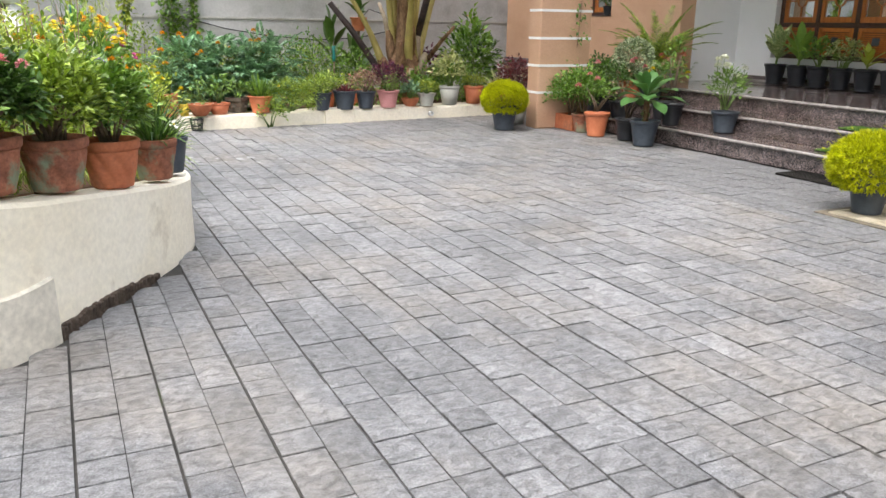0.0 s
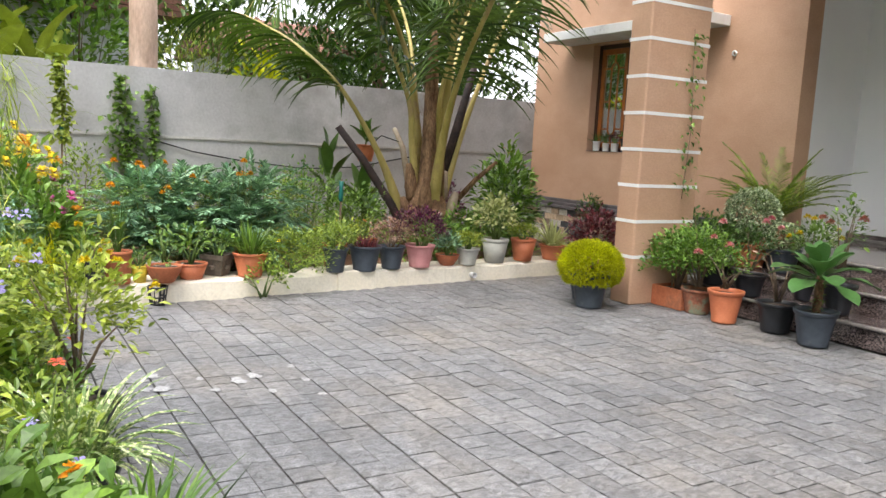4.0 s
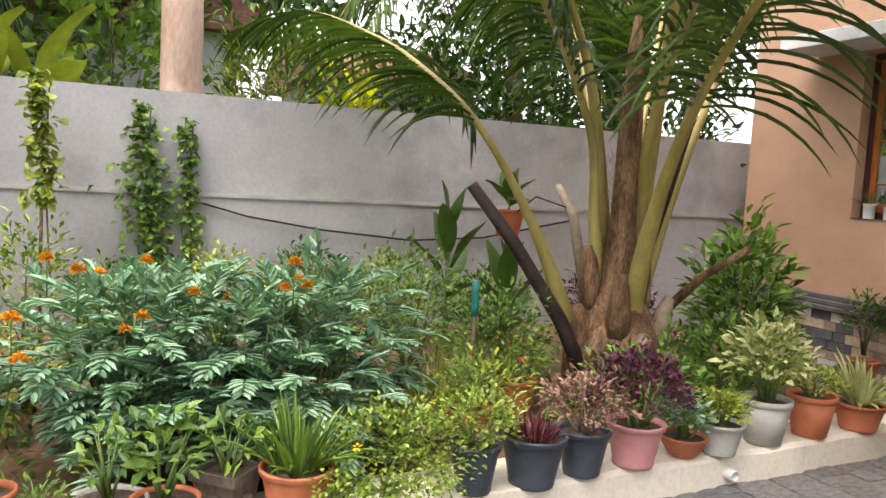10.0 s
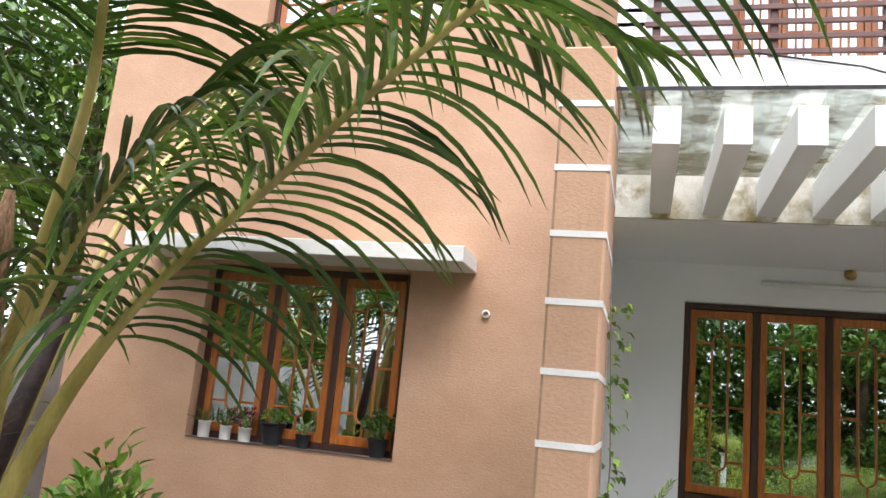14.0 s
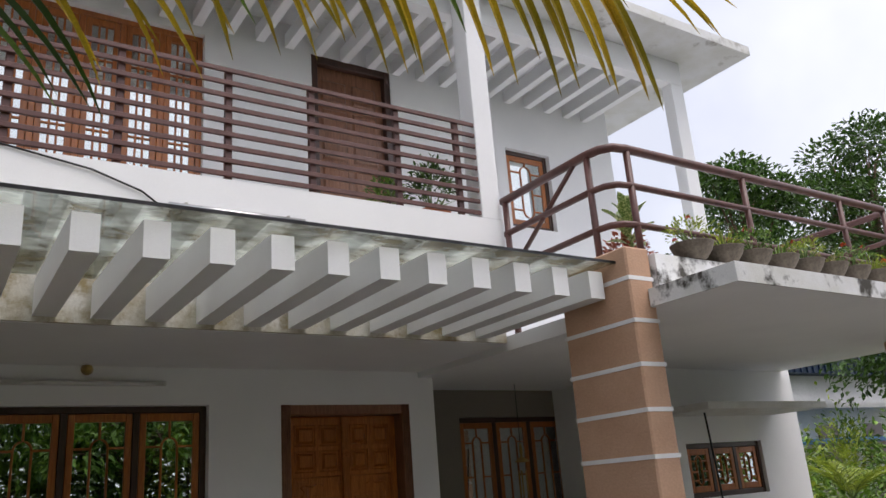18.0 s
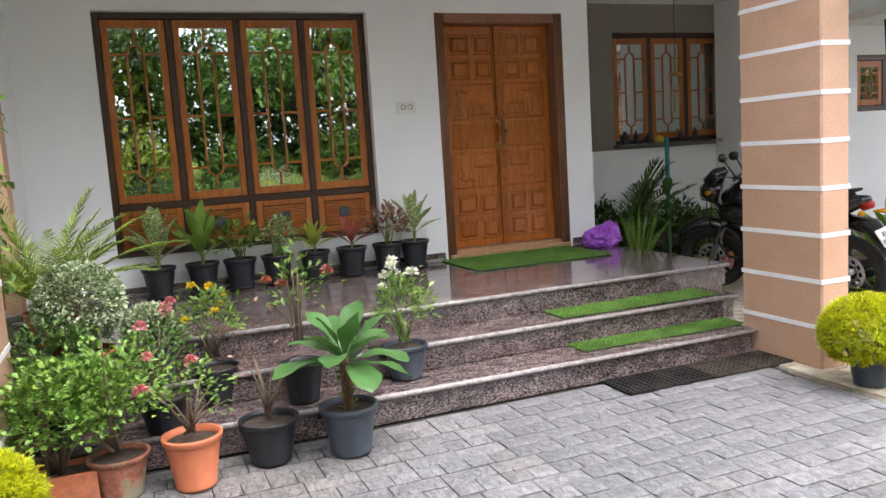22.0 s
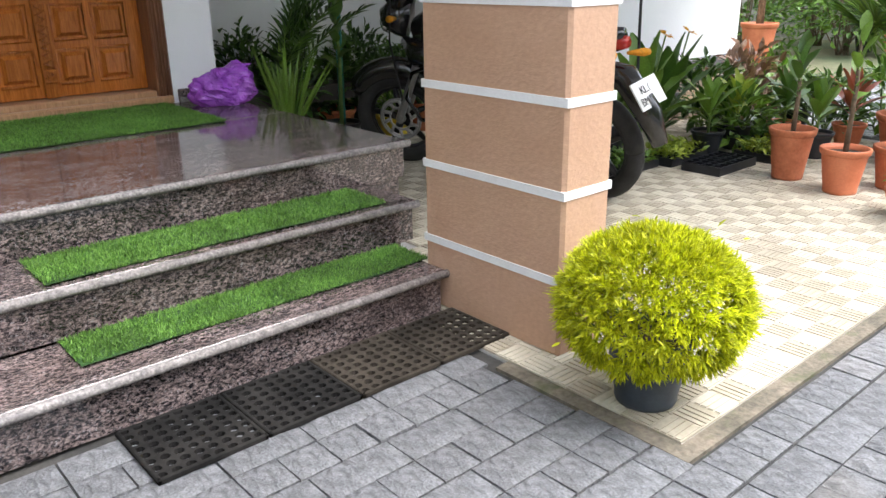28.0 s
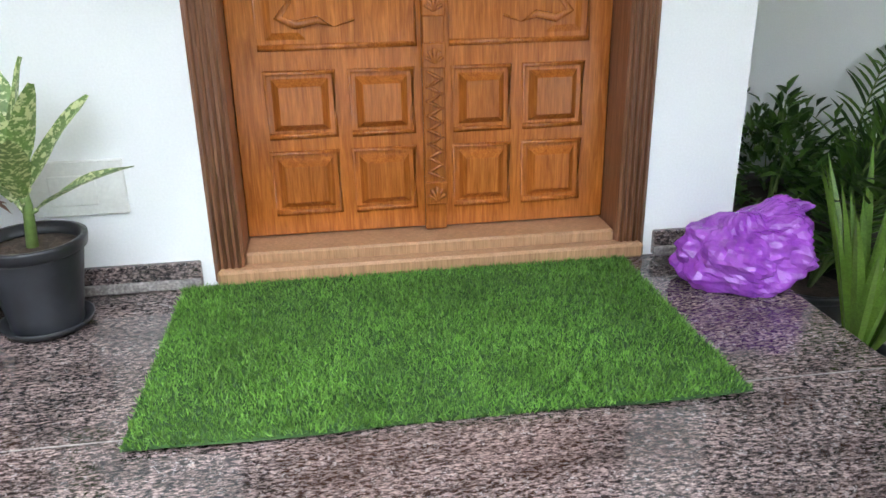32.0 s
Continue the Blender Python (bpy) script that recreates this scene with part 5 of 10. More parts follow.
def motorcycle():
    e = thing("motorcycle", (0, 0, 0), "black parked motorcycle under the car porch", "motorcycle")
    A, B = np.array((2.58, -0.38)), np.array((2.66, -1.84))
    d = (B - A) / np.linalg.norm(B - A)
    s = np.array((-d[1], d[0]))

    def P(u, w, z):
        q = A + d * u + s * (w - 0.2 * z)
        return (q[0], q[1], z)

    def F(u, w, z, turn=math.radians(35)):
        """A point of the steered front end."""
        u = u - 0.2
        return P(0.2 + u * math.cos(turn) - w * math.sin(turn), u * math.sin(turn) + w * math.cos(turn), z)

    def front_and_rear(u):
        return F if u == 0 else P

    WB, R = float(np.linalg.norm(B - A)), 0.30
    for nm, u in (("front_wheel", 0.0), ("rear_wheel", WB)):
        Q = front_and_rear(u)
        pts = [Q(u + (R - 0.05) * math.cos(a), 0, R + (R - 0.05) * math.sin(a)) for a in np.linspace(0, 2 * math.pi, 33)]
        wh = part(nm, Mesh().tube(pts, 0.05, 10), "tyre", e, "black treaded tyre")
        rim = Mesh().tube([Q(u + (R - 0.1) * math.cos(a), 0, R + (R - 0.1) * math.sin(a)) for a in np.linspace(0, 2 * math.pi, 33)], 0.016, 6)
        for k in range(5):
            a = k * 2 * math.pi / 5 + 0.4
            rim.tube([Q(u, 0, R), Q(u + 0.2 * math.cos(a), 0, R + 0.2 * math.sin(a))], [0.03, 0.016], 6)
        part("rim", rim, "metal_dark", wh, "five spoke alloy rim")
        disc = Mesh()
        for rr in (0.07, 0.115, 0.128):
            disc.tube([Q(u + rr * math.cos(a), -0.055, R + rr * math.sin(a)) for a in np.linspace(0, 2 * math.pi, 29)], 0.009, 4)
        for k in range(10):
            a = k * math.pi / 5
            disc.tube([Q(u + 0.065 * math.cos(a), -0.055, R + 0.065 * math.sin(a)), Q(u + 0.12 * math.cos(a + 0.25), -0.055, R + 0.12 * math.sin(a + 0.25))], 0.012, 4)
        disc.tube([Q(u, -0.07, R), Q(u, 0.07, R)], 0.03, 10)
        part("brake_disc", disc, "metal_steel", wh, "grey brake disc and hub")
    for w in (-0.09, 0.09):
        part("fork", Mesh().tube([F(0, w, R), F(0.16, w, 0.62), F(0.3, w * 0.8, 1.0)], [0.026, 0.026, 0.022], 8), "metal_steel", e)
    part("front_mudguard", Mesh().tube([F((R + 0.02) * math.cos(a), 0, R + (R + 0.02) * math.sin(a)) for a in np.linspace(0.3, 2.6, 12)], [0.04] + [0.075] * 10 + [0.04], 8), "bike_black", e)
    body = Mesh().tube([P(0.22, 0, 0.86), P(0.45, 0, 0.90), P(0.7, 0, 0.84), P(0.85, 0, 0.78)], [0.08, 0.16, 0.15, 0.08], 12)
    part("fuel_tank", body, "bike_black", e, "glossy black fuel tank")
    part("seat", Mesh().tube([P(0.75, 0, 0.80), P(1.0, 0, 0.79), P(1.3, 0, 0.86), P(1.55, 0, 0.90)], [0.09, 0.12, 0.10, 0.05], 10), "tyre", e, "black padded seat")
    part("engine", Mesh().tube([P(0.42, 0, 0.36), P(0.55, 0, 0.46), P(0.8, 0, 0.42), P(0.98, 0, 0.36)], [0.1, 0.17, 0.17, 0.09], 10), "metal_dark", e)
    part("frame", Mesh().tube([P(0.28, 0, 0.9), P(0.4, 0, 0.6), P(0.5, 0, 0.28), P(0.95, 0, 0.28), P(1.1, 0, 0.7)], 0.03, 8), "metal_dark", e)
    hl = part("headlamp", Mesh().tube([F(0.16, 0, 0.92), F(0.06, 0, 0.94), F(0.0, 0, 0.92)], [0.12, 0.11, 0.07], 12), "bike_black", e, "black headlamp cowl")
    part("lens", Mesh().tube([F(0.01, 0, 0.90), F(-0.02, 0, 0.895)], [0.065, 0.045], 12), "pane", hl)
    part("windscreen", Mesh().tube([F(0.1, 0, 1.0), F(0.18, 0, 1.1), F(0.25, 0, 1.14)], [0.1, 0.07, 0.03], 10), "bike_black", e)
    part("handlebar", Mesh().tube([F(0.42, -0.36, 1.06), F(0.34, -0.18, 1.08), F(0.3, 0, 1.03), F(0.34, 0.18, 1.08), F(0.42, 0.36, 1.06)], 0.014, 8), "metal_dark", e)
    for w in (-1, 1):
        mi = part("mirror", Mesh().tube([F(0.36, 0.26 * w, 1.08), F(0.30, 0.32 * w, 1.22)], 0.007, 6), "metal_dark", e)
        part("mirror_head", Mesh().tube([F(0.28, 0.27 * w, 1.25), F(0.29, 0.36 * w, 1.26)], [0.045, 0.03], 8), "bike_black", mi)
        part("grip", Mesh().tube([F(0.40, 0.28 * w, 1.065), F(0.44, 0.40 * w, 1.055)], 0.019, 8), "tyre", e)
    for w in (-1, 1):
        part("tank_shroud", Mesh().tube([P(0.2, 0.12 * w, 0.80), P(0.36, 0.17 * w, 0.74), P(0.6, 0.16 * w, 0.72), P(0.82, 0.11 * w, 0.70)], [0.03, 0.085, 0.085, 0.04], 10), "bike_black", e, "angular black tank shroud")
        part("side_panel", Mesh().tube([P(0.82, 0.11 * w, 0.66), P(1.02, 0.12 * w, 0.68), P(1.25, 0.10 * w, 0.76)], [0.04, 0.07, 0.03], 8), "bike_black", e)
        part("leg_guard", Mesh().tube([P(0.36, 0.05 * w, 0.66), P(0.34, 0.24 * w, 0.62), P(0.34, 0.31 * w, 0.48), P(0.36, 0.24 * w, 0.34), P(0.42, 0.06 * w, 0.30)], 0.013, 8), "bike_black", e, "bent black crash guard")
        part("front_indicator", Mesh().tube([F(0.1, 0.1 * w, 0.93), F(0.08, 0.19 * w, 0.93), F(0.08, 0.22 * w, 0.93)], [0.008, 0.022, 0.016], 8), "petal_orange", e)
        part("rear_indicator", Mesh().tube([P(1.66, 0.05 * w, 0.80), P(1.7, 0.14 * w, 0.80), P(1.71, 0.17 * w, 0.80)], [0.008, 0.022, 0.016], 8), "petal_orange", e)
        part("footrest", Mesh().tube([P(0.72, 0.1 * w, 0.34), P(0.72, 0.27 * w, 0.35)], 0.016, 8), "tyre", e)
        part("shock_absorber", Mesh().tube([P(1.32, 0.11 * w, 0.34), P(1.18, 0.11 * w, 0.70)], 0.03, 8), "metal_dark", e)
        part("swing_arm", Mesh().tube([P(WB, 0.08 * w, R), P(0.95, 0.08 * w, 0.33)], 0.022, 8), "metal_dark", e)
    part("belly_cover", Mesh().tube([P(0.4, 0, 0.30), P(0.6, 0, 0.24), P(0.9, 0, 0.25)], [0.06, 0.11, 0.07], 10), "metal_dark", e)
    part("exhaust", Mesh().tube([P(0.42, 0.06, 0.42), P(0.46, 0.12, 0.2), P(0.9, 0.14, 0.2), P(1.15, 0.15, 0.27), P(1.55, 0.16, 0.36)], [0.02, 0.022, 0.025, 0.045, 0.04], 10), "metal_dark", e, "dark exhaust pipe and muffler")
    part("side_stand", Mesh().tube([P(0.85, -0.1, 0.26), P(0.88, -0.24, 0.03)], 0.012, 6), "metal_dark", e)
    part("brake_cable", Mesh().tube([F(0.36, -0.22, 1.06), F(0.12, -0.2, 1.1), F(0.04, -0.13, 0.8), F(0.05, -0.11, 0.45), F(0.02, -0.07, 0.32)], 0.006, 5), "ink", e)
    tail = part("tail_cowl", Mesh().tube([P(1.3, 0, 0.78), P(1.5, 0, 0.86), P(1.68, 0, 0.90)], [0.09, 0.075, 0.03], 10), "bike_black", e, "black tail cowl")
    part("tail_lamp", Mesh().tube([P(1.62, 0, 0.85), P(1.70, 0, 0.86)], [0.045, 0.03], 8), "tail_red", tail, "dark red tail lamp")
    part("grab_rail", Mesh().tube([P(1.3, -0.11, 0.9), P(1.55, -0.1, 0.97), P(1.62, 0, 0.98), P(1.55, 0.1, 0.97), P(1.3, 0.11, 0.9)], 0.012, 6), "metal_dark", tail)
    part("rear_mudguard", Mesh().tube([P(1.45, 0, 0.72), P(1.68, 0, 0.68), P(1.80, 0, 0.52), P(1.86, 0, 0.36)], [0.06, 0.075, 0.07, 0.04], 8), "bike_black", e)
    # number plate on the mudguard
    o = np.array(P(1.80, 0, 0.62))
    back = np.array((d[0], d[1], 0)) * 0.86 + np.array((0, 0, 0.5))
    back /= np.linalg.norm(back)
    side = np.array((s[0], s[1], 0.2))
    side /= np.linalg.norm(side)
    up = np.cross(back, side)
    up = up if up[2] > 0 else -up
    m = Mesh()
    hw, hh = 0.105, 0.072
    v = [o + side * a * hw + up * b * hh + back * c for c in (0.0, 0.006) for a, b in ((-1, -1), (1, -1), (1, 1), (-1, 1))]
    m.add(v, ((3, 2, 1, 0), (4, 5, 6, 7), (0, 1, 5, 4), (1, 2, 6, 5), (2, 3, 7, 6), (3, 0, 4, 7)))
    plate = part("number_plate", m, "plate_white", e, "white number plate with black characters")
    rt = np.cross(up, back)
    for txt, b in (("KL.07", 0.006), ("BM.9780", -0.052)):
        cu = bpy.data.curves.new("plate_text", "FONT")
        cu.body, cu.size, cu.align_x, cu.extrude = txt, 0.058, "CENTER", 0.0008
        cu.materials.append(MATS["ink"])
        to = new("plate_text", cu)
        q = o + back * 0.0075 + up * b
        to.matrix_basis = Matrix(((rt[0], up[0], back[0], q[0]), (rt[1], up[1], back[1], q[1]), (rt[2], up[2], back[2], q[2]), (0, 0, 0, 1)))
        to.parent = plate


motorcycle()

structure("wall_bay_dado", box(1.37, 0.756, 0.02, 3.49, 0.7635, 1.36), "white_paint", "white painted lower part of the bay wall")
# hanging wind chime and the long green tie in the bay
wc = thing("wind_chime", (2.58, 0.30, 0), "brass wind chime hanging from the bay ceiling", "chime")
part("cord", Mesh().tube([(0, 0, 2.95), (0, 0, 2.2)], 0.004, 5), "ink", wc)
part("bell", Mesh().lathe([(0.0, 2.28), (0.012, 2.27), (0.018, 2.2), (0.012, 2.14), (0.07, 2.10), (0.075, 2.085), (0.0, 2.08)], 16, cap=False), "brass", wc)
for k in range(5):
    a = k * 1.256
    part("chime_tube", Mesh().tube([(0.04 * math.cos(a), 0.04 * math.sin(a), 2.0), (0.04 * math.cos(a), 0.04 * math.sin(a), 1.72)], 0.007, 6), "brass", wc)
gp = thing("garden_hose", (0, 0, 0), "thin dark hose hanging from the hood to the ground", "hose")
part("hose", Mesh().tube([(3.72, -1.2, 2.44), (3.70, -1.25, 1.9), (3.62, -1.35, 1.2), (3.50, -1.45, 0.6), (3.46, -1.5, 0.0)], 0.010, 6), "ink", gp)

# ---- plants and pots ----
RNG = np.random.default_rng(21)


def pot_parts(e, style, r, h, material, at=(0, 0, 0)):
    """A plant pot of outer top radius r and height h with its soil, under the thing e. Returns the soil's height."""
    x, y, z = at
    if style == "swirl":
        tw = random.uniform(0, 6)
        m = Mesh().lathe([(r * 0.66, 0), (r * 0.70, h * 0.04)] + [(r * (0.70 + 0.24 * k / 14), h * (0.04 + 0.76 * k / 14)) for k in range(1, 15)], 84, at,
                         squash=lambda a, q: 1 + 0.075 * (abs(math.sin(4.5 * (a + 1.15 * q / h) + tw)) - 0.6))
        m.lathe([(r * 0.94, h * 0.80), (r * 1.0, h * 0.82), (r * 1.01, h * 0.98), (r * 0.97, h), (r * 0.88, h), (r * 0.86, h * 0.88)], 40, at, cap=False)
    elif style == "rib":
        m = Mesh().lathe([(r * 0.68, 0), (r * 0.96, h * 0.86)], 48, at, squash=lambda a, q: 1 + 0.02 * math.cos(24 * a))
        m.lathe([(r * 0.96, h * 0.86), (r * 1.02, h * 0.88), (r * 1.03, h), (r * 0.92, h), (r * 0.9, h * 0.88)], 32, at, cap=False)
    elif style == "bowl":
        m = Mesh().lathe([(r * 0.5, 0), (r * 0.62, h * 0.1), (r * 0.9, h * 0.6), (r, h * 0.92), (r * 1.03, h), (r * 0.93, h), (r * 0.88, h * 0.85)], 36, at, squash=lambda a, q: 1 + 0.015 * math.cos(18 * a), cap=False)
        m.lathe([(r * 0.5, 0.0), (r * 0.4, 0.004)], 20, at)
    elif style == "square":
        m = Mesh()
        m.lathe([(r * 0.95, 0), (r * 1.22, h * 0.75), (r * 1.38, h * 0.78), (r * 1.38, h), (r * 1.2, h), (r * 1.15, h * 0.85)], 4, at, cap=False, smooth=False)
        for k in range(4):
            a = k * math.pi / 2 + math.pi / 4
            m.box(x + math.cos(a) * r * 0.84 - 0.02, y + math.sin(a) * r * 0.84 - 0.02, z + h * 0.3, x + math.cos(a) * r * 0.84 + 0.02, y + math.sin(a) * r * 0.84 + 0.02, z + h * 0.5, 0.006)
    elif style == "cyl":
        m = Mesh().lathe([(r * 0.88, 0), (r * 0.96, h * 0.9), (r * 1.03, h * 0.92), (r * 1.03, h), (r * 0.93, h), (r * 0.92, h * 0.9)], 28, at, cap=False)
        m.lathe([(r * 0.88, 0), (r * 0.8, 0.003)], 28, at)
    else:
        m = Mesh().lathe([(r * 0.66, 0), (r * 0.70, h * 0.06), (r * 0.69, h * 0.1), (r * 0.92, h * 0.84), (r * 0.93, h * 0.86)], 30, at)
        m.lathe([(r * 0.93, h * 0.86), (r * 1.0, h * 0.88), (r * 1.03, h * 0.97), (r * 1.03, h), (r * 0.92, h), (r * 0.89, h * 0.88)], 30, at, cap=False)
    part("pot", m, material, e)
    s = Mesh()
    n = 4 if style == "square" else 20
    k = 1.12 if style == "square" else 0.9
    v = [(x, y, z + h * 0.9)] + [(x + r * k * math.cos(2 * math.pi * i / n), y + r * k * math.sin(2 * math.pi * i / n), z + h * 0.87) for i in range(n)]
    s.add(v, [(0, 1 + i, 1 + (i + 1) % n) for i in range(n)])
    part("soil", s, "pot_soil", e, "dark potting soil")
    return z + h * 0.88


def sphere_dirs(n, rng, low=-0.3):
    z = rng.uniform(low, 1, n)
    a = rng.uniform(0, 2 * math.pi, n)
    r = np.sqrt(1 - np.clip(z, -1, 1) ** 2)
    return np.stack([r * np.cos(a), r * np.sin(a), z], 1)


def bush(e, z0, R, H, n, L, W, material, seed, stems=12, at=(0, 0), stem_mat="stem_green", low=-0.35, inner=0.45, fold=0.2, droop=0.15, upward=0.35, name="foliage", label="", lump=0.25, up_dirs=False):
    """A leafy bush: stems fan out from the soil to a lumpy crown of single leaves."""
    rng = np.random.default_rng(seed)
    D = sphere_dirs(n, rng, low)
    ph = rng.uniform(0, 6.28, 4)
    ang = np.arctan2(D[:, 1], D[:, 0])
    lob = 1 + lump * (np.sin(3 * ang + ph[0]) * 0.5 + np.sin(5 * ang + ph[1] + 4 * D[:, 2]) * 0.5) + rng.normal(0, lump * 0.35, n)
    rad = (inner + (1 - inner) * np.sqrt(rng.uniform(0, 1, n))) * lob
    cz = z0 + H * 0.5
    P = np.stack([at[0] + D[:, 0] * R * rad, at[1] + D[:, 1] * R * rad, cz + D[:, 2] * H * 0.5 * rad], 1)
    P[:, 2] = np.maximum(P[:, 2], z0 + 0.01 + 0.1 * H * rng.uniform(0, 1, n) * (low > -0.6))
    dirs = D * np.array((1, 1, 0.6)) + rng.normal(0, 0.45, (n, 3)) + np.array((0, 0, upward))
    LL, WW = L * rng.uniform(0.6, 1.15, n), W * rng.uniform(0.7, 1.15, n)
    m = Mesh().leaves(P, dirs, LL, WW, fold, droop, rng)
    part(name, m, material, e, label, "stuff" if n > 300 else "")
    if stems:
        s = Mesh()
        for k in range(stems):
            t = P[rng.integers(n)]
            b = np.array((at[0] + rng.normal(0, R * 0.08), at[1] + rng.normal(0, R * 0.08), z0 - 0.02))
            c = (b + t) / 2 + np.array((0, 0, H * 0.08))
            s.tube([b, c, t], [0.006 + R * 0.012, 0.004 + R * 0.008, 0.002], 5)
        part("stem", s, stem_mat, e)
    return P, D


def flower(parent, at, r, petals, petal_mat, seed, eye=None, up=(0, 0, 1), name="flower", dome=0.2):
    """One flower head with petals round an eye."""
    rng = np.random.default_rng(seed)
    up = np.array(up, float)
    up /= np.linalg.norm(up)
    a0 = np.cross(up, (0.3, 0.9, 0.1))
    a0 /= np.linalg.norm(a0)
    b0 = np.cross(up, a0)
    m = Mesh()
    rings = ((petals, 1.0, 0.15), (max(3, petals - 2), 0.72, 0.45)) if petals > 6 else ((petals, 1.0, 0.2),)
    P, D, L = [], [], []
    for n, s, lift in rings:
        for k in range(n):
            a = 2 * math.pi * (k + rng.uniform(-0.2, 0.2)) / n + (0.4 if s < 1 else 0)
            d = a0 * math.cos(a) + b0 * math.sin(a) + up * lift
            P.append(np.array(at) + d * r * 0.08)
            D.append(d)
            L.append(r * s)
    m.leaves(P, D, L, np.array(L) * (0.62 if petals > 6 else 0.75), 0.1, 0.1, None, 0.6)
    f = part(name, m, petal_mat, parent)
    if eye:
        part("flower_eye", Mesh().lathe([(0.0, -0.1 * r), (r * 0.22, 0), (r * 0.2, r * 0.12), (r * 0.08, r * 0.18), (0.0, r * 0.18)], 10, tuple(at), cap=False), eye, f)
    return f


def pompon(parent, at, r, petal_mat, seed, n=46, name="flower"):
    rng = np.random.default_rng(seed)
    D = sphere_dirs(n, rng, -0.35)
    m = Mesh().leaves(np.array(at) + D * r * 0.25, D + np.array((0, 0, 0.2)), r * 0.8, r * 0.42, 0.2, 0.2, rng)
    return part(name, m, petal_mat, parent)


def stalk(parent, a, b, r=0.004, name="stalk", material="stem_green"):
    a, b = np.array(a, float), np.array(b, float)
    return part(name, Mesh().tube([a, (a + b) / 2 + np.array((0, 0, 0.02)), b], [r * 1.3, r, r * 0.8], 5), material, parent)


def blade_tuft(e, z0, n, L, W, material, seed, spread=0.6, bend=0.9, at=(0, 0), base=0.03, name="leaf", label="", each=False, seg=6, fold=0.15):
    """A tuft of strap leaves; each=True makes every leaf a part of its own."""
    rng = np.random.default_rng(seed)
    a = rng.uniform(0, 2 * math.pi, n)
    t = np.abs(rng.normal(0, spread, n)) + 0.05
    D = np.stack([np.cos(a) * t, np.sin(a) * t, np.ones(n)], 1)
    P = np.stack([at[0] + np.cos(a) * base * rng.uniform(0.2, 1, n), at[1] + np.sin(a) * base * rng.uniform(0.2, 1, n), np.full(n, z0 - 0.005)], 1)
    LL = L * rng.uniform(0.6, 1.1, n)
    if each:
        for k in range(n):
            part(name, Mesh().blades(P[k:k + 1], D[k:k + 1], LL[k], W * rng.uniform(0.8, 1.15), bend * rng.uniform(0.6, 1.3), seg, fold), material, e)
    else:
        part(name if n < 300 else "foliage", Mesh().blades(P, D, LL, W, bend * rng.uniform(0.5, 1.4, n), seg, fold), material, e, label, "stuff" if n > 300 else "")


def broadleaf(e, z0, n, L, W, material, seed, stem=0.12, spread=1.0, at=(0, 0), droop=0.3, name="leaf", stem_r=0.008, stem_mat="stem_green"):
    """A plant of a few large leaves, each a part with its own rib fold and curve."""
    rng = np.random.default_rng(seed)
    part("stem", Mesh().tube([(at[0], at[1], z0 - 0.02), (at[0] + 0.01, at[1], z0 + stem * 0.6), (at[0], at[1] + 0.01, z0 + stem)], [stem_r * 1.3, stem_r, stem_r * 0.7], 7), stem_mat, e)
    for k in range(n):
        a = k * 2.399 + rng.uniform(-0.3, 0.3)
        u = k / max(1, n - 1)
        tilt = spread * (1.15 - 0.8 * u)
        d = np.array((math.cos(a) * tilt, math.sin(a) * tilt, 0.5 + 0.9 * u))
        d /= np.linalg.norm(d)
        l, w = L * rng.uniform(0.8, 1.1) * (0.75 + 0.25 * (1 - abs(u - 0.4))), W * rng.uniform(0.85, 1.1)
        p0 = np.array((at[0], at[1], z0 + stem * (0.45 + 0.55 * u)))
        side = np.cross(d, (0, 0, 1.0))
        side /= np.linalg.norm(side) + 1e-9
        seg, rows, cur, dd = 7, [], p0 + d * l * 0.12, d.copy()
        for j in range(seg + 1):
            t = j / seg
            ww = w * 0.5 * (math.sin(math.pi * min(1, (t * 0.92 + 0.06))) ** 0.75) + 0.001
            nn = np.cross(side, dd)
            wav = 0.05 * w * math.sin(9 * t + k)
            rows += [cur + side * ww + nn * (ww * 0.35 + wav), cur, cur - side * ww + nn * (ww * 0.35 - wav)]
            cur = cur + dd * l * 0.88 / seg
            dd = dd + np.array((0, 0, -1.0)) * droop * 1.6 / seg
            dd /= np.linalg.norm(dd)
        f = []
        for j in range(seg):
            b = 3 * j
            f += [(b, b + 1, b + 4, b + 3), (b + 1, b + 2, b + 5, b + 4)]
        m = Mesh().add(rows, f, True)
        m.tube([p0, p0 + d * l * 0.12], stem_r * 0.5, 5)
        part(name, m, material, e)


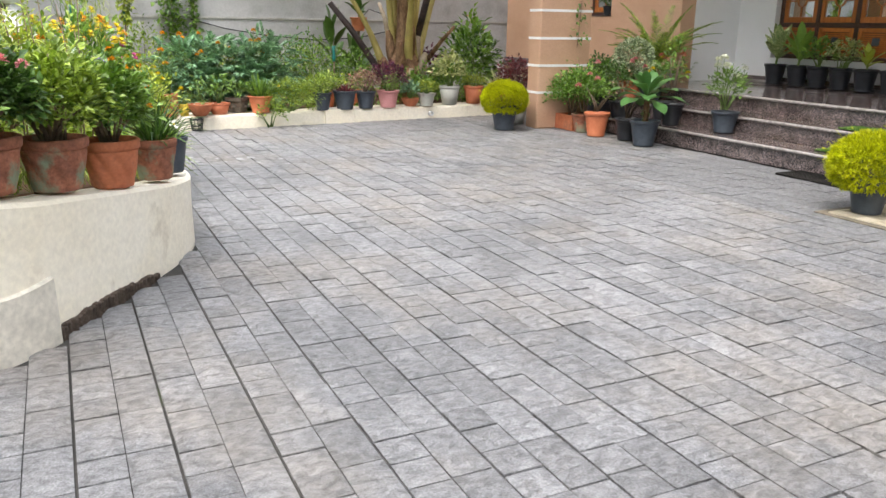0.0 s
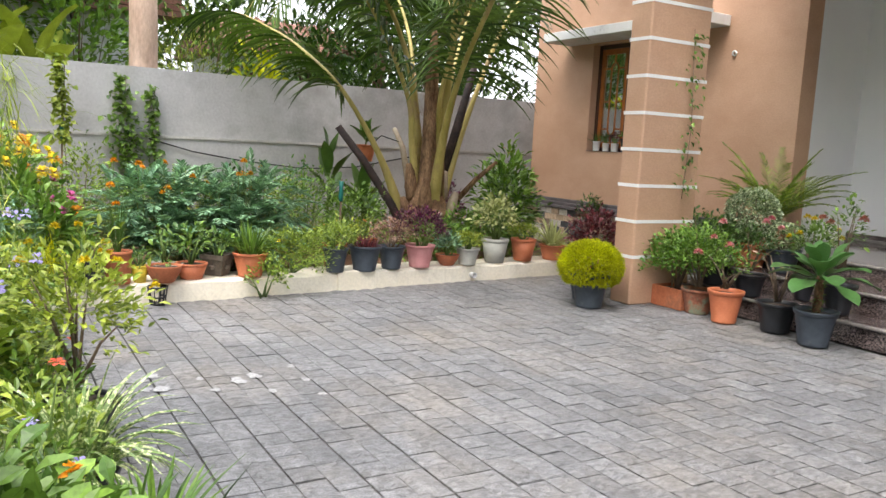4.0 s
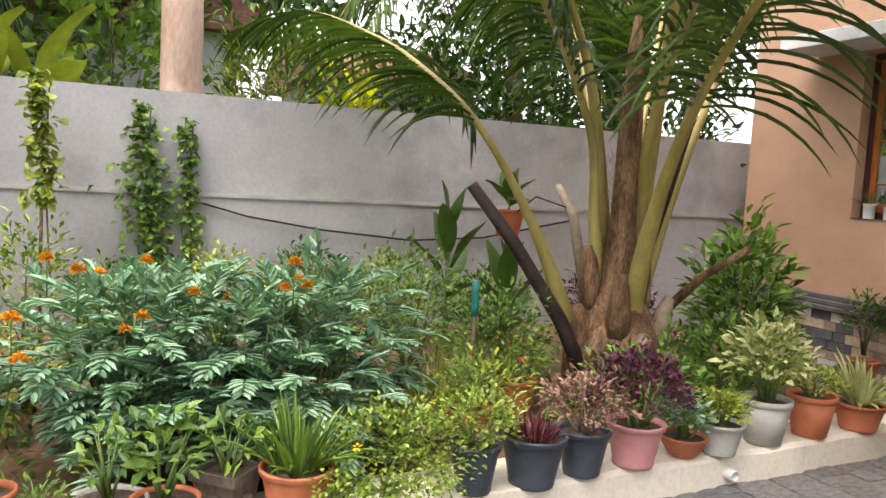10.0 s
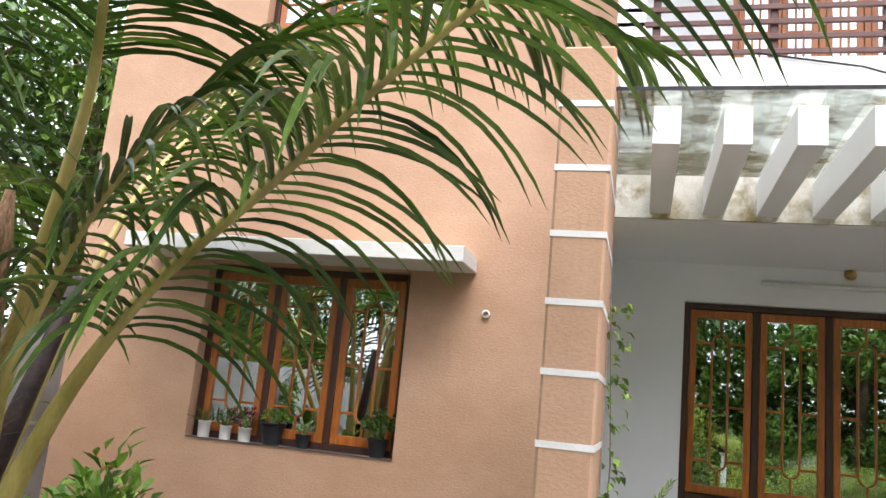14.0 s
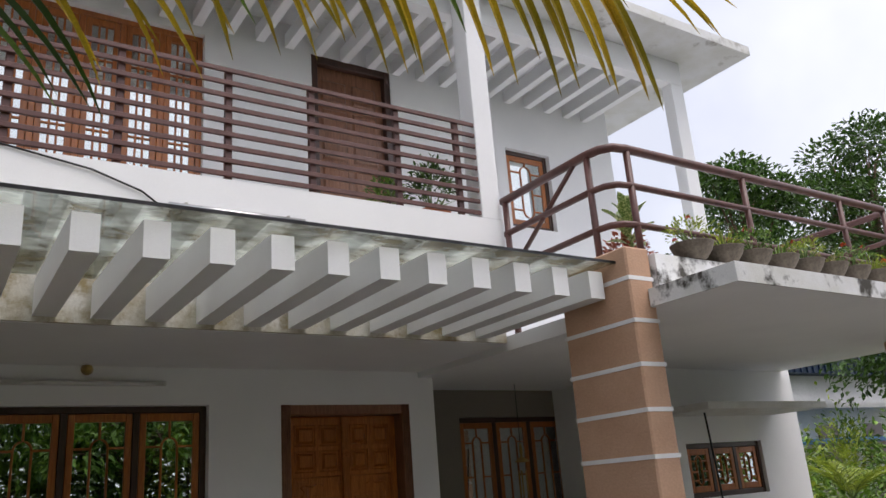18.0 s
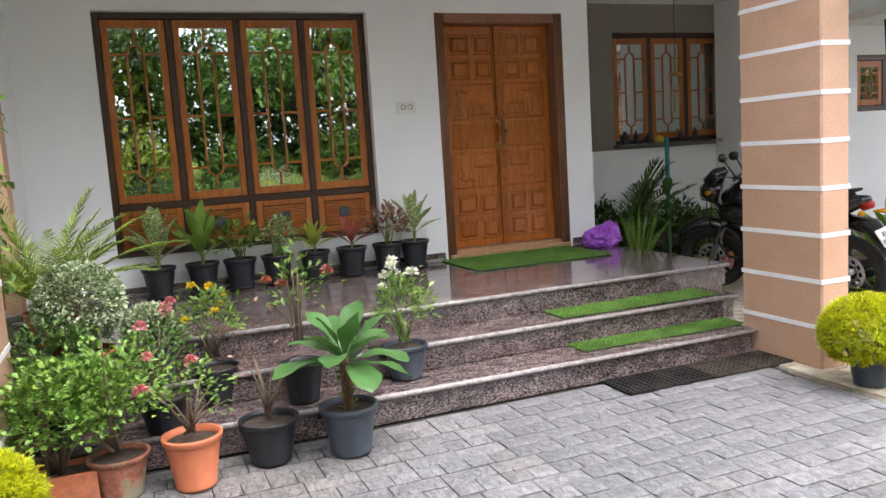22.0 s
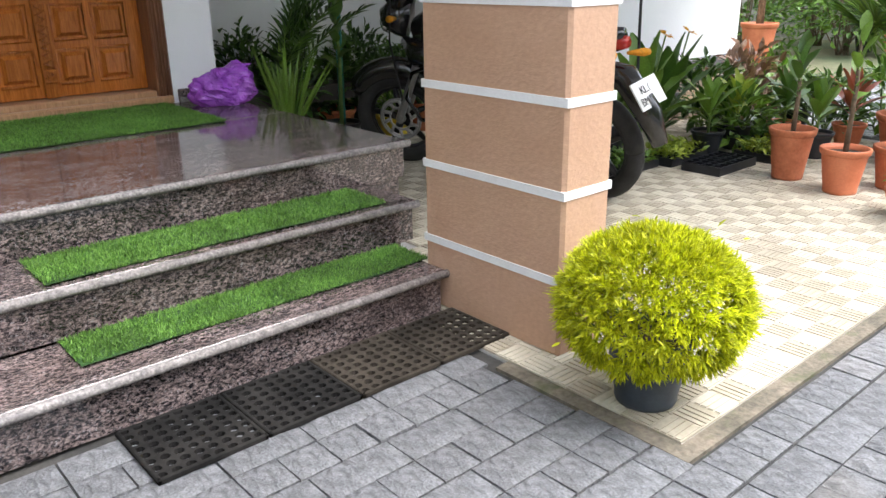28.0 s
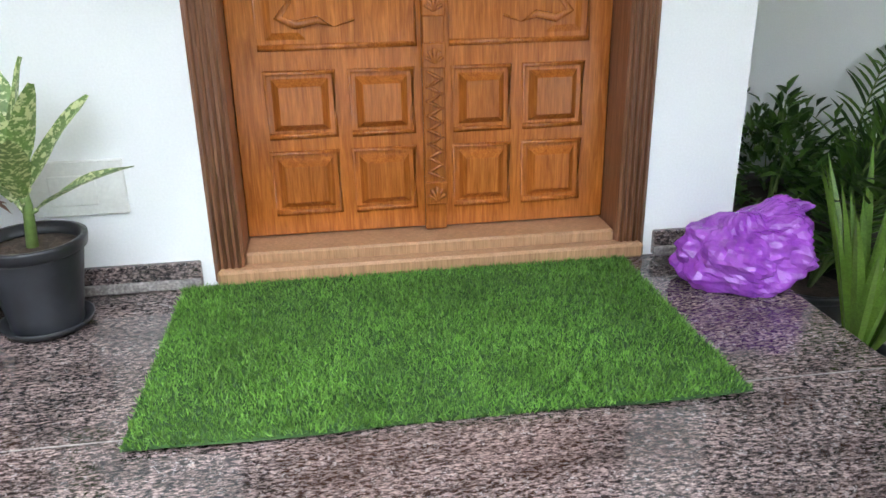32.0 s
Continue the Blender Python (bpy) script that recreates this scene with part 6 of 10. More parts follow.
def frond(me_r, me_l, base, d, L, leaflet, bend, n, seed, width=0.022, hang=0.5, rach=0.014, vee=0.35):
    """A feather frond: a rachis curve into me_r and leaflets on both sides into me_l."""
    rng = np.random.default_rng(seed)
    pts, cur, dd = [], np.array(base, float), np.array(d, float)
    dd /= np.linalg.norm(dd)
    seg = 16
    dirs = []
    for k in range(seg + 1):
        pts.append(cur.copy())
        dirs.append(dd.copy())
        cur = cur + dd * L / seg
        dd = dd + np.array((0, 0, -1.0)) * bend / seg
        dd /= np.linalg.norm(dd)
    pts, dirs = np.array(pts), np.array(dirs)
    me_r.tube(pts, np.linspace(rach, rach * 0.15, seg + 1), 6)
    P, D, LL = [], [], []
    for k in range(n):
        t = 0.14 + 0.86 * k / n
        i = t * seg
        j = min(seg - 1, int(i))
        p = pts[j] + (pts[j + 1] - pts[j]) * (i - j)
        dv = dirs[j]
        side = np.cross(dv, (0, 0, 1.0))
        side /= np.linalg.norm(side) + 1e-9
        upv = np.cross(side, dv)
        for s in (-1, 1):
            D.append(side * s * (1.0 - 0.45 * t) + dv * (0.55 + 0.5 * t) + upv * vee + rng.normal(0, 0.07, 3))
            P.append(p)
            LL.append(leaflet * (0.35 + 0.65 * math.sin(math.pi * min(1, 0.18 + t * 0.78))) * rng.uniform(0.88, 1.08))
    me_l.blades(P, D, np.array(LL), width, hang * rng.uniform(0.6, 1.3, len(P)), 4, 0.2, None, 0.9)
    return pts


def fern(e, z0, n, L, material, seed, at=(0, 0), leaflet=0.05):
    rng = np.random.default_rng(seed)
    for k in range(n):
        a = k * 2.399
        t = rng.uniform(0.25, 1.0)
        r, l = Mesh(), Mesh()
        frond(r, l, (at[0], at[1], z0), (math.cos(a) * t, math.sin(a) * t, 1), L * rng.uniform(0.7, 1.1), leaflet, 1.1, 26, seed * 50 + k, 0.013, 0.2, 0.003, 0.05)
        f = part("frond", l, material, e)
        part("rib", r, "stem_green", f)


def potted(at, pot, plant, label, group="potted plants", rz=0.0, name="potted_plant", category="potted plant"):
    """A pot (style, radius, height, material) with a plant; plant(e, z) adds the parts that grow from height z."""
    e = thing(name, at, label, category, group, "", rz)
    z = pot_parts(e, *pot)
    if plant:
        plant(e, z)
    return e


def tree(at, H, R, n, L, W, material, seed, label, name="tree", trunk_r=0.12, crown=0.55, clumps=14, bark="bark", trunk_lean=0.05, group="trees"):
    """A tree: tapered trunk, limbs, and a crown of leaf clumps with gaps between them."""
    rng = np.random.default_rng(seed)
    e = thing(name, at, label, "tree", group)
    top = np.array((trunk_lean * H, 0.03 * H, H * (1 - crown * 0.5)))
    part("trunk", Mesh().tube([(0, 0, -0.05), tuple(top * np.array((0.3, 0.6, 0.45))), tuple(top)], [trunk_r, trunk_r * 0.75, trunk_r * 0.35], 9), bark, e)
    m = Mesh()
    C, S = [], []
    for k in range(clumps):
        d = sphere_dirs(1, rng, -0.5)[0]
        c = np.array((top[0], top[1], H * (1 - crown * 0.5))) + d * np.array((R, R, H * crown * 0.5)) * rng.uniform(0.45, 0.95)
        C.append(c)
        S.append(R * rng.uniform(0.28, 0.5))
        st = top * rng.uniform(0.55, 1.0)
        m.tube([st, (st + c) / 2 + np.array((0, 0, 0.06 * H)), c], [trunk_r * 0.35, trunk_r * 0.2, 0.012], 6)
    part("limb", m, bark, e)
    idx = rng.integers(0, clumps, n)
    D = sphere_dirs(n, rng, -0.7)
    P = np.array(C)[idx] + D * (np.array(S)[idx] * (0.35 + 0.65 * np.sqrt(rng.uniform(0, 1, n))))[:, None] * np.array((1, 1, 0.75))
    part("crown", Mesh().leaves(P, D + rng.normal(0, 0.5, (n, 3)) + np.array((0, 0, -0.1)), L * rng.uniform(0.6, 1.15, n), W * rng.uniform(0.7, 1.1, n), 0.2, 0.2, rng), material, e, "", "stuff")
    return e


def blooms(e, P, D, count, r, petal, seed, kind="pompon", petals=8, eye=None, low=0.0, up=0.0, stem=False):
    """Flower heads set at the outside of a crown."""
    rng = np.random.default_rng(seed)
    out = np.linalg.norm((P - P.mean(0)) / (P.std(0) + 1e-6), axis=1) + rng.uniform(0, 1.0, len(P))
    ok = [i for i in np.argsort(-out) if D[i, 2] > low][:max(count * 4, 8)]
    for k, i in enumerate(rng.choice(ok, min(count, len(ok)), replace=False)):
        p = P[i] + np.array((0, 0, up))
        if stem:
            stalk(e, P[i] - np.array((0, 0, 0.08)), p, 0.003)
        if kind == "pompon":
            pompon(e, p, r * rng.uniform(0.8, 1.15), petal, seed * 31 + k)
        else:
            flower(e, p, r * rng.uniform(0.85, 1.1), petals, petal, seed * 31 + k, eye, D[i] + np.array((0, 0, 0.6)))


def leafy(R, H, n, L, W, material, seed, bloom=(), stem_mat="stem_green", stems=10, lift=0.0, low=-0.35, inner=0.4, lump=0.25, fold=0.2, at=(0, 0)):
    """Returns a function that grows a bush, with bloom = tuples for blooms()."""
    def grow(e, z):
        fine = 0.68 if L < 0.125 else 1.0
        P, D = bush(e, z + lift, R * 0.92, H, int(n * (1.9 if fine < 1 else 1.0)), L * fine, W * fine, material, seed, stems, at, stem_mat, low=low, inner=inner, lump=lump, fold=fold)
        for b in bloom:
            blooms(e, P, D, *b)
    return grow


def straps(n, L, W, material, seed, spread=0.6, bend=0.9, each=True, base=0.03):
    return lambda e, z: blade_tuft(e, z, n, L, W, material, seed, spread, bend, (0, 0), base, each=each)


def broad(n, L, W, material, seed, stem=0.12, spread=1.0, droop=0.3, stem_r=0.008, stem_mat="stem_green"):
    return lambda e, z: broadleaf(e, z, n, L, W, material, seed, stem, spread, (0, 0), droop, "leaf", stem_r, stem_mat)


def planted(at, grow, label, group="bed shrubs", name="shrub", category="shrub"):
    e = thing(name, at, label, category, group)
    grow(e, 0.0)
    return e


def frond_line(me_r, me_l, pts, leaflet, n, seed, start=0.22, width=0.035, hang=0.8, rach=0.03, tip=None, tip_from=2.0):
    """A coconut frond along a smooth curve; leaflets hang from both sides of the rachis; those past tip_from go into tip."""
    rng = np.random.default_rng(seed)
    c = smooth_line(pts, 40)
    me_r.tube(c, np.concatenate([np.linspace(rach * 2.9, rach * 1.5, 7), np.linspace(rach * 1.4, rach, 5), np.linspace(rach, rach * 0.2, 28)]), 8)
    rows = {0: ([], [], []), 1: ([], [], [])}
    for k in range(n):
        t = start + (1 - start) * (k + 0.5) / n
        i = t * 39
        j = min(38, int(i))
        p = c[j] + (c[j + 1] - c[j]) * (i - j)
        dv = c[j + 1] - c[j]
        dv /= np.linalg.norm(dv)
        side = np.cross(dv, (0, 0, 1.0))
        side /= np.linalg.norm(side) + 1e-9
        u = (t - start) / (1 - start)
        for s in (-1, 1):
            P, D, L = rows[1 if tip is not None and t + rng.normal(0, 0.06) > tip_from else 0]
            P.append(p)
            D.append(side * s * (1.0 - 0.35 * u) + dv * (0.5 + 0.5 * u) + np.array((0, 0, -0.12)) + rng.normal(0, 0.08, 3))
            L.append(leaflet * (0.5 + 0.5 * math.sin(math.pi * min(1, 0.25 + u * 0.62))) * rng.uniform(0.85, 1.1))
    for k, me in ((0, me_l), (1, tip)):
        if me is not None and rows[k][0]:
            me.blades(rows[k][0], rows[k][1], np.array(rows[k][2]), width, hang * rng.uniform(0.7, 1.5, len(rows[k][0])), 7, 0.25, None, 0.8)


# ---- coconut palm of the bed ----
palm = thing("coconut_palm", (-6.1, -3.5, 0.05), "young coconut palm with fibrous base and yellow-green stalks", "palm", "trees")
PO = np.array((-6.1, -3.5, 0.05))
m = Mesh().lathe([(0.24, -0.05), (0.275, 0.06), (0.30, 0.2), (0.305, 0.34), (0.265, 0.48), (0.18, 0.62), (0.11, 0.78), (0.085, 1.1), (0.075, 1.5), (0.065, 1.9), (0.045, 2.2), (0.02, 2.4)], 40, (0.2, -0.09, 0), squash=lambda a, q: 1 + 0.06 * math.sin(5 * a + 2.5 * q) + 0.045 * math.sin(13 * a - 9 * q) + 0.03 * math.sin(23 * a + 21 * q))
part("trunk", m, "palm_fibre", palm, "brown fibrous leaf-sheath clump")
rng = np.random.default_rng(3)
a = rng.uniform(0, 6.28, 420)
h = rng.uniform(0.05, 2.0, 420)
rr = np.interp(h, [0, 0.38, 0.52, 0.66, 0.8, 1.1, 2.0], [0.26, 0.30, 0.25, 0.165, 0.11, 0.085, 0.06])
part("fibre", Mesh().blades(np.stack([0.2 + rr * np.cos(a), -0.09 + rr * np.sin(a), h], 1), np.stack([np.cos(a) * 0.35, np.sin(a) * 0.35, rng.uniform(-0.6, 1.2, 420)], 1), rng.uniform(0.08, 0.22, 420), 0.006, 0.5, 3, 0.1), "palm_fibre", palm, "loose coir fibres", "stuff")
FRONDS = [
    # the long one that arches over the yard
    ([(-5.85, -3.55, 0.45), (-5.62, -3.62, 1.1), (-5.35, -3.68, 1.62), (-5.0, -3.74, 2.06), (-4.5, -3.83, 2.47), (-4.1, -3.9, 2.82), (-3.5, -4.0, 3.26), (-2.85, -4.12, 3.62), (-2.2, -4.25, 3.87), (-1.4, -4.4, 3.95), (-0.6, -4.55, 3.80)], 0.95, 62, 0.245),
    # over the compound wall
    ([(-6.25, -3.7, 0.45), (-6.35, -3.95, 1.1), (-6.45, -4.35, 1.75), (-6.9, -4.6, 2.15), (-7.6, -4.75, 2.45), (-8.6, -5.0, 2.75), (-9.6, -5.3, 2.75)], 0.85, 50, 0.34),
    ([(-6.05, -3.6, 0.5), (-5.98, -3.75, 1.2), (-5.9, -3.9, 1.8), (-5.95, -4.4, 2.7), (-6.0, -5.2, 3.4), (-6.1, -6.2, 3.6), (-6.3, -7.2, 3.2)], 0.9, 54, 0.36),
    ([(-5.95, -3.4, 0.5), (-5.82, -3.52, 1.3), (-5.68, -3.6, 1.8), (-5.4, -3.5, 2.6), (-4.9, -3.2, 3.3), (-4.1, -2.75, 3.75), (-3.3, -2.3, 3.7)], 0.85, 50, 0.36),
    ([(-6.0, -3.45, 0.8), (-5.9, -3.4, 1.9), (-5.68, -3.49, 2.85), (-5.48, -3.73, 3.29), (-5.31, -3.98, 3.73), (-5.14, -4.22, 4.18), (-4.8, -4.6, 4.5), (-4.3, -5.0, 4.55)], 1.3, 66, 0.34),
    ([(-6.1, -3.6, 1.0), (-6.1, -3.75, 2.0), (-6.05, -4.1, 2.7), (-5.9, -4.6, 3.2), (-5.5, -5.2, 3.55), (-5.0, -5.8, 3.6)], 1.0, 60, 0.36),
    ([(-6.3, -3.3, 0.6), (-6.5, -3.1, 1.5), (-6.9, -2.7, 2.4), (-7.5, -2.2, 3.0), (-8.4, -1.7, 3.1)], 0.8, 40, 0.4),
    ([(-6.3, -3.45, 0.7), (-6.6, -3.4, 1.7), (-7.1, -3.3, 2.6), (-7.9, -3.2, 3.2), (-9.0, -3.2, 3.2)], 0.85, 44, 0.4),
    ([(-6.1, -3.3, 0.7), (-6.05, -3.0, 1.7), (-6.0, -2.6, 2.7), (-5.9, -2.0, 3.5), (-5.8, -1.6, 4.2)], 0.8, 40, 0.45),
]
for k, (pts, leaflet, n, start) in enumerate(FRONDS):
    r, l, t = Mesh(), Mesh(), Mesh()
    frond_line(r, l, [tuple(np.array(p) - PO) for p in pts], leaflet, int(n * 1.35), 60 + k, start, 0.042, 1.25, 0.026, t, 0.73 if k == 0 else 2.0)
    st = part("stalk", r, "palm_stalk", palm, "thick yellow-green frond stalk")
    part("leaf_blade", l, "frond", st, "hanging narrow green leaflets", "stuff")
    if t.v:
        part("leaf_tip", t, "frond_yellow", st, "yellowing dry leaflet tips")
# cut dry stalks
part("stub", Mesh().tube([(0.30, -0.30, 0.1), (0.24, -0.52, 0.55), (0.16, -0.82, 1.0), (0.08, -1.08, 1.33)], [0.05, 0.045, 0.04, 0.035], 8), "charred", palm, "charred black cut stalk")
part("stub", Mesh().tube([(0.16, 0.2, 0.5), (0.45, 0.35, 0.85), (0.75, 0.4, 1.05)], [0.035, 0.028, 0.02], 8), "palm_fibre", palm, "dry cut stalk stub")
part("stub", Mesh().tube([(-0.05, -0.15, 0.6), (-0.2, -0.2, 1.15), (-0.42, -0.2, 1.35)], [0.04, 0.033, 0.025], 8), "palm_stalk_dry", palm, "dry cut stalk stub")
part("stub", Mesh().tube([(0.05, 0.12, 0.7), (0.1, 0.3, 1.4), (0.22, 0.42, 2.1)], [0.05, 0.05, 0.035], 8), "charred", palm, "dark dry stalk")
for k in range(9):
    a = k * 2.399
    c, q = math.cos(a), math.sin(a)
    z0 = 0.12 + 0.07 * k
    r0 = float(np.interp(z0, [0, 0.38, 0.52, 0.66, 0.8, 1.1], [0.23, 0.265, 0.225, 0.15, 0.10, 0.08]))
    part("sheath", Mesh().tube([(0.2 + c * r0 * k1, -0.09 + q * r0 * k1, z0 + k2) for k1, k2 in ((0.8, 0.0), (1.0, 0.14), (1.09, 0.30), (1.2, 0.38))], [0.075, 0.07, 0.05, 0.03], 10), "palm_fibre" if k % 3 else "palm_stalk_dry", palm, "broad cut leaf base wrapped round the trunk")
hp = potted((-6.9, -3.87, 1.02), ("plain", 0.12, 0.19, "pot_orange"), broad(7, 0.28, 0.11, "leaf_dark", 9, 0.1), "orange plastic pot with dark broad leaves hooked to a palm stalk", "hanging pots")
part("hook", Mesh().tube([(0.1, 0.0, 0.17), (0.3, 0.05, 0.30), (0.55, 0.15, 0.24)], 0.006, 5), "metal_dark", hp)
part("leg", Mesh().tube([(0, 0, 0.0), (0.0, 0.0, -0.98)], 0.02, 6), "stem_brown", hp, "thin stake under the pot")

# ---- shrubs of the bed ----
def marigold(e, z):
    rng = np.random.default_rng(14)
    for c, (x, y, hh, rad) in enumerate(((0.0, -0.45, 0.86, 0.42), (0.05, 0.15, 0.80, 0.45), (0.0, 0.5, 0.93, 0.35), (-0.1, -0.15, 0.88, 0.4), (0.22, -0.25, 0.55, 0.34), (0.24, 0.3, 0.55, 0.34))):
        r, l = Mesh(), Mesh()
        for k in range(125):
            d = sphere_dirs(1, rng, -0.7)[0]
            q = rng.uniform(0.6, 1.0)
            p = np.array((x + d[0] * rad * q, y + d[1] * rad * q, hh * (0.52 + 0.46 * d[2] * q)))
            frond(r, l, p, d * np.array((1, 1, 0.4)) + np.array((0, 0, 0.35)) + rng.normal(0, 0.3, 3), rng.uniform(0.15, 0.23), 0.085, 0.8, 6, 1000 + c * 200 + k, 0.028, 0.25, 0.0025, 0.1)
        for k in range(9):
            d = sphere_dirs(1, rng, 0.1)[0]
            r.tube([(x * 0.6, y * 0.8, 0), (x + d[0] * rad * 0.4, y + d[1] * rad * 0.4, hh * 0.45), (x + d[0] * rad * 0.8, y + d[1] * rad * 0.8, hh * 0.85)], [0.008, 0.006, 0.003], 5)
        f = part("foliage", l, "leaf_bluegreen", e, "", "stuff")
        part("stem", r, "stem_green", f)
    for k in range(15):
        a, b = rng.uniform(-0.85, 0.75), rng.uniform(-0.1, 0.4)
        p = np.array((b, a, 0.80 + 0.14 * rng.uniform(-1, 1)))
        stalk(e, p - np.array((0.02, 0, 0.2)), p, 0.003)
        pompon(e, p, rng.uniform(0.025, 0.038), "petal_orange", 500 + k, 60)
    pompon(e, (0.42, -0.75, 0.58), 0.036, "petal_orange", 540)


planted((-5.38, -6.05, 0.09), marigold, "large blue-green marigold bush with round orange flowers")
for k, (x, y, R, H, n, L, W, mt, bl, lab) in enumerate((
    (-7.8, -5.75, 0.36, 0.72, 420, 0.09, 0.045, "leaf_yellowgreen", (), "yellow-green leafy shrub before the compound wall"),
    (-7.85, -5.1, 0.40, 0.75, 450, 0.09, 0.045, "leaf_dark", (), "dark leafy shrub before the compound wall"),
    (-7.8, -4.45, 0.38, 0.72, 420, 0.08, 0.04, "leaf_yellowgreen", (), "yellow-green shrub before the compound wall"),
    (-7.9, -6.5, 0.32, 0.62, 380, 0.08, 0.04, "leaf_green", (), "green shrub at the compound wall's foot"),
    (-6.5, -4.75, 0.46, 0.86, 620, 0.085, 0.04, "leaf_bright", (), "spreading green shrub with compound leaves"),
    (-6.0, -4.35, 0.40, 0.70, 520, 0.075, 0.038, "leaf_bright", (), "green shrub tied to a teal stick"),
    (-6.85, -5.3, 0.4, 0.7, 480, 0.07, 0.035, "leaf_dark", (), "dark green shrub with small leaves"),
    (-6.75, -6.25, 0.45, 0.62, 480, 0.08, 0.04, "leaf_green", (), "low green shrub behind the marigolds"),
    (-5.75, -3.35, 0.34, 0.50, 420, 0.10, 0.045, "leaf_bright", ((4, 0.03, "petal_pink", 7, "star", 5, None, 0.2),), "leafy plant with pink flowers beside the palm"),
    (-5.35, -3.75, 0.36, 0.44, 420, 0.10, 0.045, "leaf_bright", ((3, 0.03, "petal_pink", 8, "star", 5, None, 0.2),), "leafy green plant with pink flowers behind the kerb pots"),
    (-5.45, -3.05, 0.32, 0.55, 420, 0.10, 0.045, "leaf_bright", ((3, 0.03, "petal_pink", 9, "star", 5, None, 0.2),), "leafy bed plant with few pink flowers"),
    (-5.95, -2.55, 0.36, 1.12, 620, 0.13, 0.055, "leaf_bright", ((4, 0.035, "petal_red", 10, "star", 5, None, 0.4),), "tall green shrub with small red flowers beside the tan wall"),
    (-6.35, -2.15, 0.34, 0.9, 460, 0.11, 0.05, "leaf_dark", (), "dark tall shrub behind the red-flowered one"),
    (-5.45, -4.75, 0.30, 0.42, 260, 0.085, 0.028, "leaf_yellowgreen", ((4, 0.028, "petal_red", 11, "star", 5, None, 0.0),), "sparse yellow-green plant with red flowers"),
    (-5.25, -5.1, 0.26, 0.36, 220, 0.085, 0.026, "leaf_yellowgreen", ((3, 0.028, "petal_red", 12, "star", 5, None, 0.0),), "sparse plant with red flowers and thin leaves"),
    (-7.4, -2.6, 0.4, 0.7, 420, 0.1, 0.05, "leaf_purple", (), "dark purple leafy shrub by the wall"),
    (-7.7, -3.6, 0.4, 0.6, 400, 0.1, 0.05, "leaf_green", (), "low leafy shrub by the compound wall"),
)):
    planted((x, y, 0.09), leafy(R, H, n, L, W, mt, 200 + k, bl, "stem_brown" if "sparse" in lab else "stem_green", 14, low=-0.7), lab)
e = thing("canna", (-7.3, -4.15, 0.09), "dark green canna with upright broad leaves", "plant", "bed shrubs")
broadleaf(e, 0, 8, 0.55, 0.17, "leaf_dark", 31, 0.85, 0.6, droop=0.25, stem_r=0.014)
e = thing("canna", (-6.6, -4.0, 0.09), "dark broad-leaved plant beside the palm", "plant", "bed shrubs")
broadleaf(e, 0, 8, 0.5, 0.15, "leaf_dark", 32, 0.6, 0.7, droop=0.25, stem_r=0.012)
e = thing("grass_tuft", (-5.95, -4.75, 0.09), "dry straw-coloured grass tuft", "grass", "bed shrubs")
blade_tuft(e, 0, 60, 0.42, 0.008, "leaf_straw", 4, 0.25, 0.5, base=0.1)
for k, (x, y, r, h) in enumerate(((-5.75, -4.35, 0.12, 0.2), (-5.25, -4.9, 0.12, 0.22))):
    potted((x, y, 0.09), ("plain", r, h, "terracotta"), leafy(0.16, 0.24, 90, 0.06, 0.025, "leaf_green" if k else "leaf_fresh", 260 + k), "terracotta pot standing on the bed soil", "bed pots")
st = thing("garden_stool_stone", (-6.9, -5.75, 0.09), "grey upturned stone bowl on the soil", "stone", "")
part("bowl", Mesh().lathe([(0.15, 0), (0.17, 0.05), (0.13, 0.09), (0.16, 0.13), (0.12, 0.19), (0, 0.2)], 24), "stone_brown", st)
for x, y, h in ((-5.85, -4.6, 0.78), (-7.8, -6.95, 1.4), (-7.8, -7.62, 1.42)):
    e = thing("plant_stake", (x, y, 0.08), "thin plant stake with teal cloth ties", "stake", "plant stakes")
    part("stick", Mesh().tube([(0, 0, 0), (0.01, 0.0, h * 0.5), (0, 0.01, h)], 0.011, 6), "stem_brown", e)
    part("tie", Mesh().lathe([(0.02, 0), (0.026, 0.05), (0.02, 0.14), (0.026, 0.2)], 8, (0.004, 0.004, h * 0.72)), "plastic_green", e, "teal cloth tie")
# creepers on the compound wall
for x0, y0, z1, n, wdt in ((-8.26, -6.27, 1.86, 420, 0.15), (-8.26, -5.96, 1.78, 210, 0.07), (-7.84, -6.93, 2.0, 300, 0.085)):
    e = thing("creeper", (x0, y0, 0.09), "green creeper climbing the grey compound wall", "creeper", "creepers")
    rng = np.random.default_rng(int(-y0 * 100))
    zz = rng.uniform(0.45 if x0 < -8 else 1.0, z1 - 0.1, n)
    w = wdt * (0.5 + 0.8 * np.sin(np.clip((z1 - zz) / z1 * 2.6, 0, 3.1)))
    P = np.stack([rng.uniform(0.0, 0.06, n), rng.normal(0, 0.5, n) * w + 0.06 * (1 - zz), zz], 1)
    part("foliage", Mesh().leaves(P, np.stack([rng.uniform(0.2, 0.9, n), rng.normal(0, 0.6, n), rng.uniform(-0.8, 0.3, n)], 1), rng.uniform(0.05, 0.1, n), rng.uniform(0.045, 0.075, n), 0.15, 0.25, rng), "leaf_yellowgreen" if x0 > -8 else "leaf_green", e)
    part("stem", Mesh().tube([(0.0, 0.08, 0), (0.01, 0.03, 0.6), (0.0, 0, 1.2), (0.0, 0.02, z1 - 0.12)], 0.006, 5), "stem_brown", e)
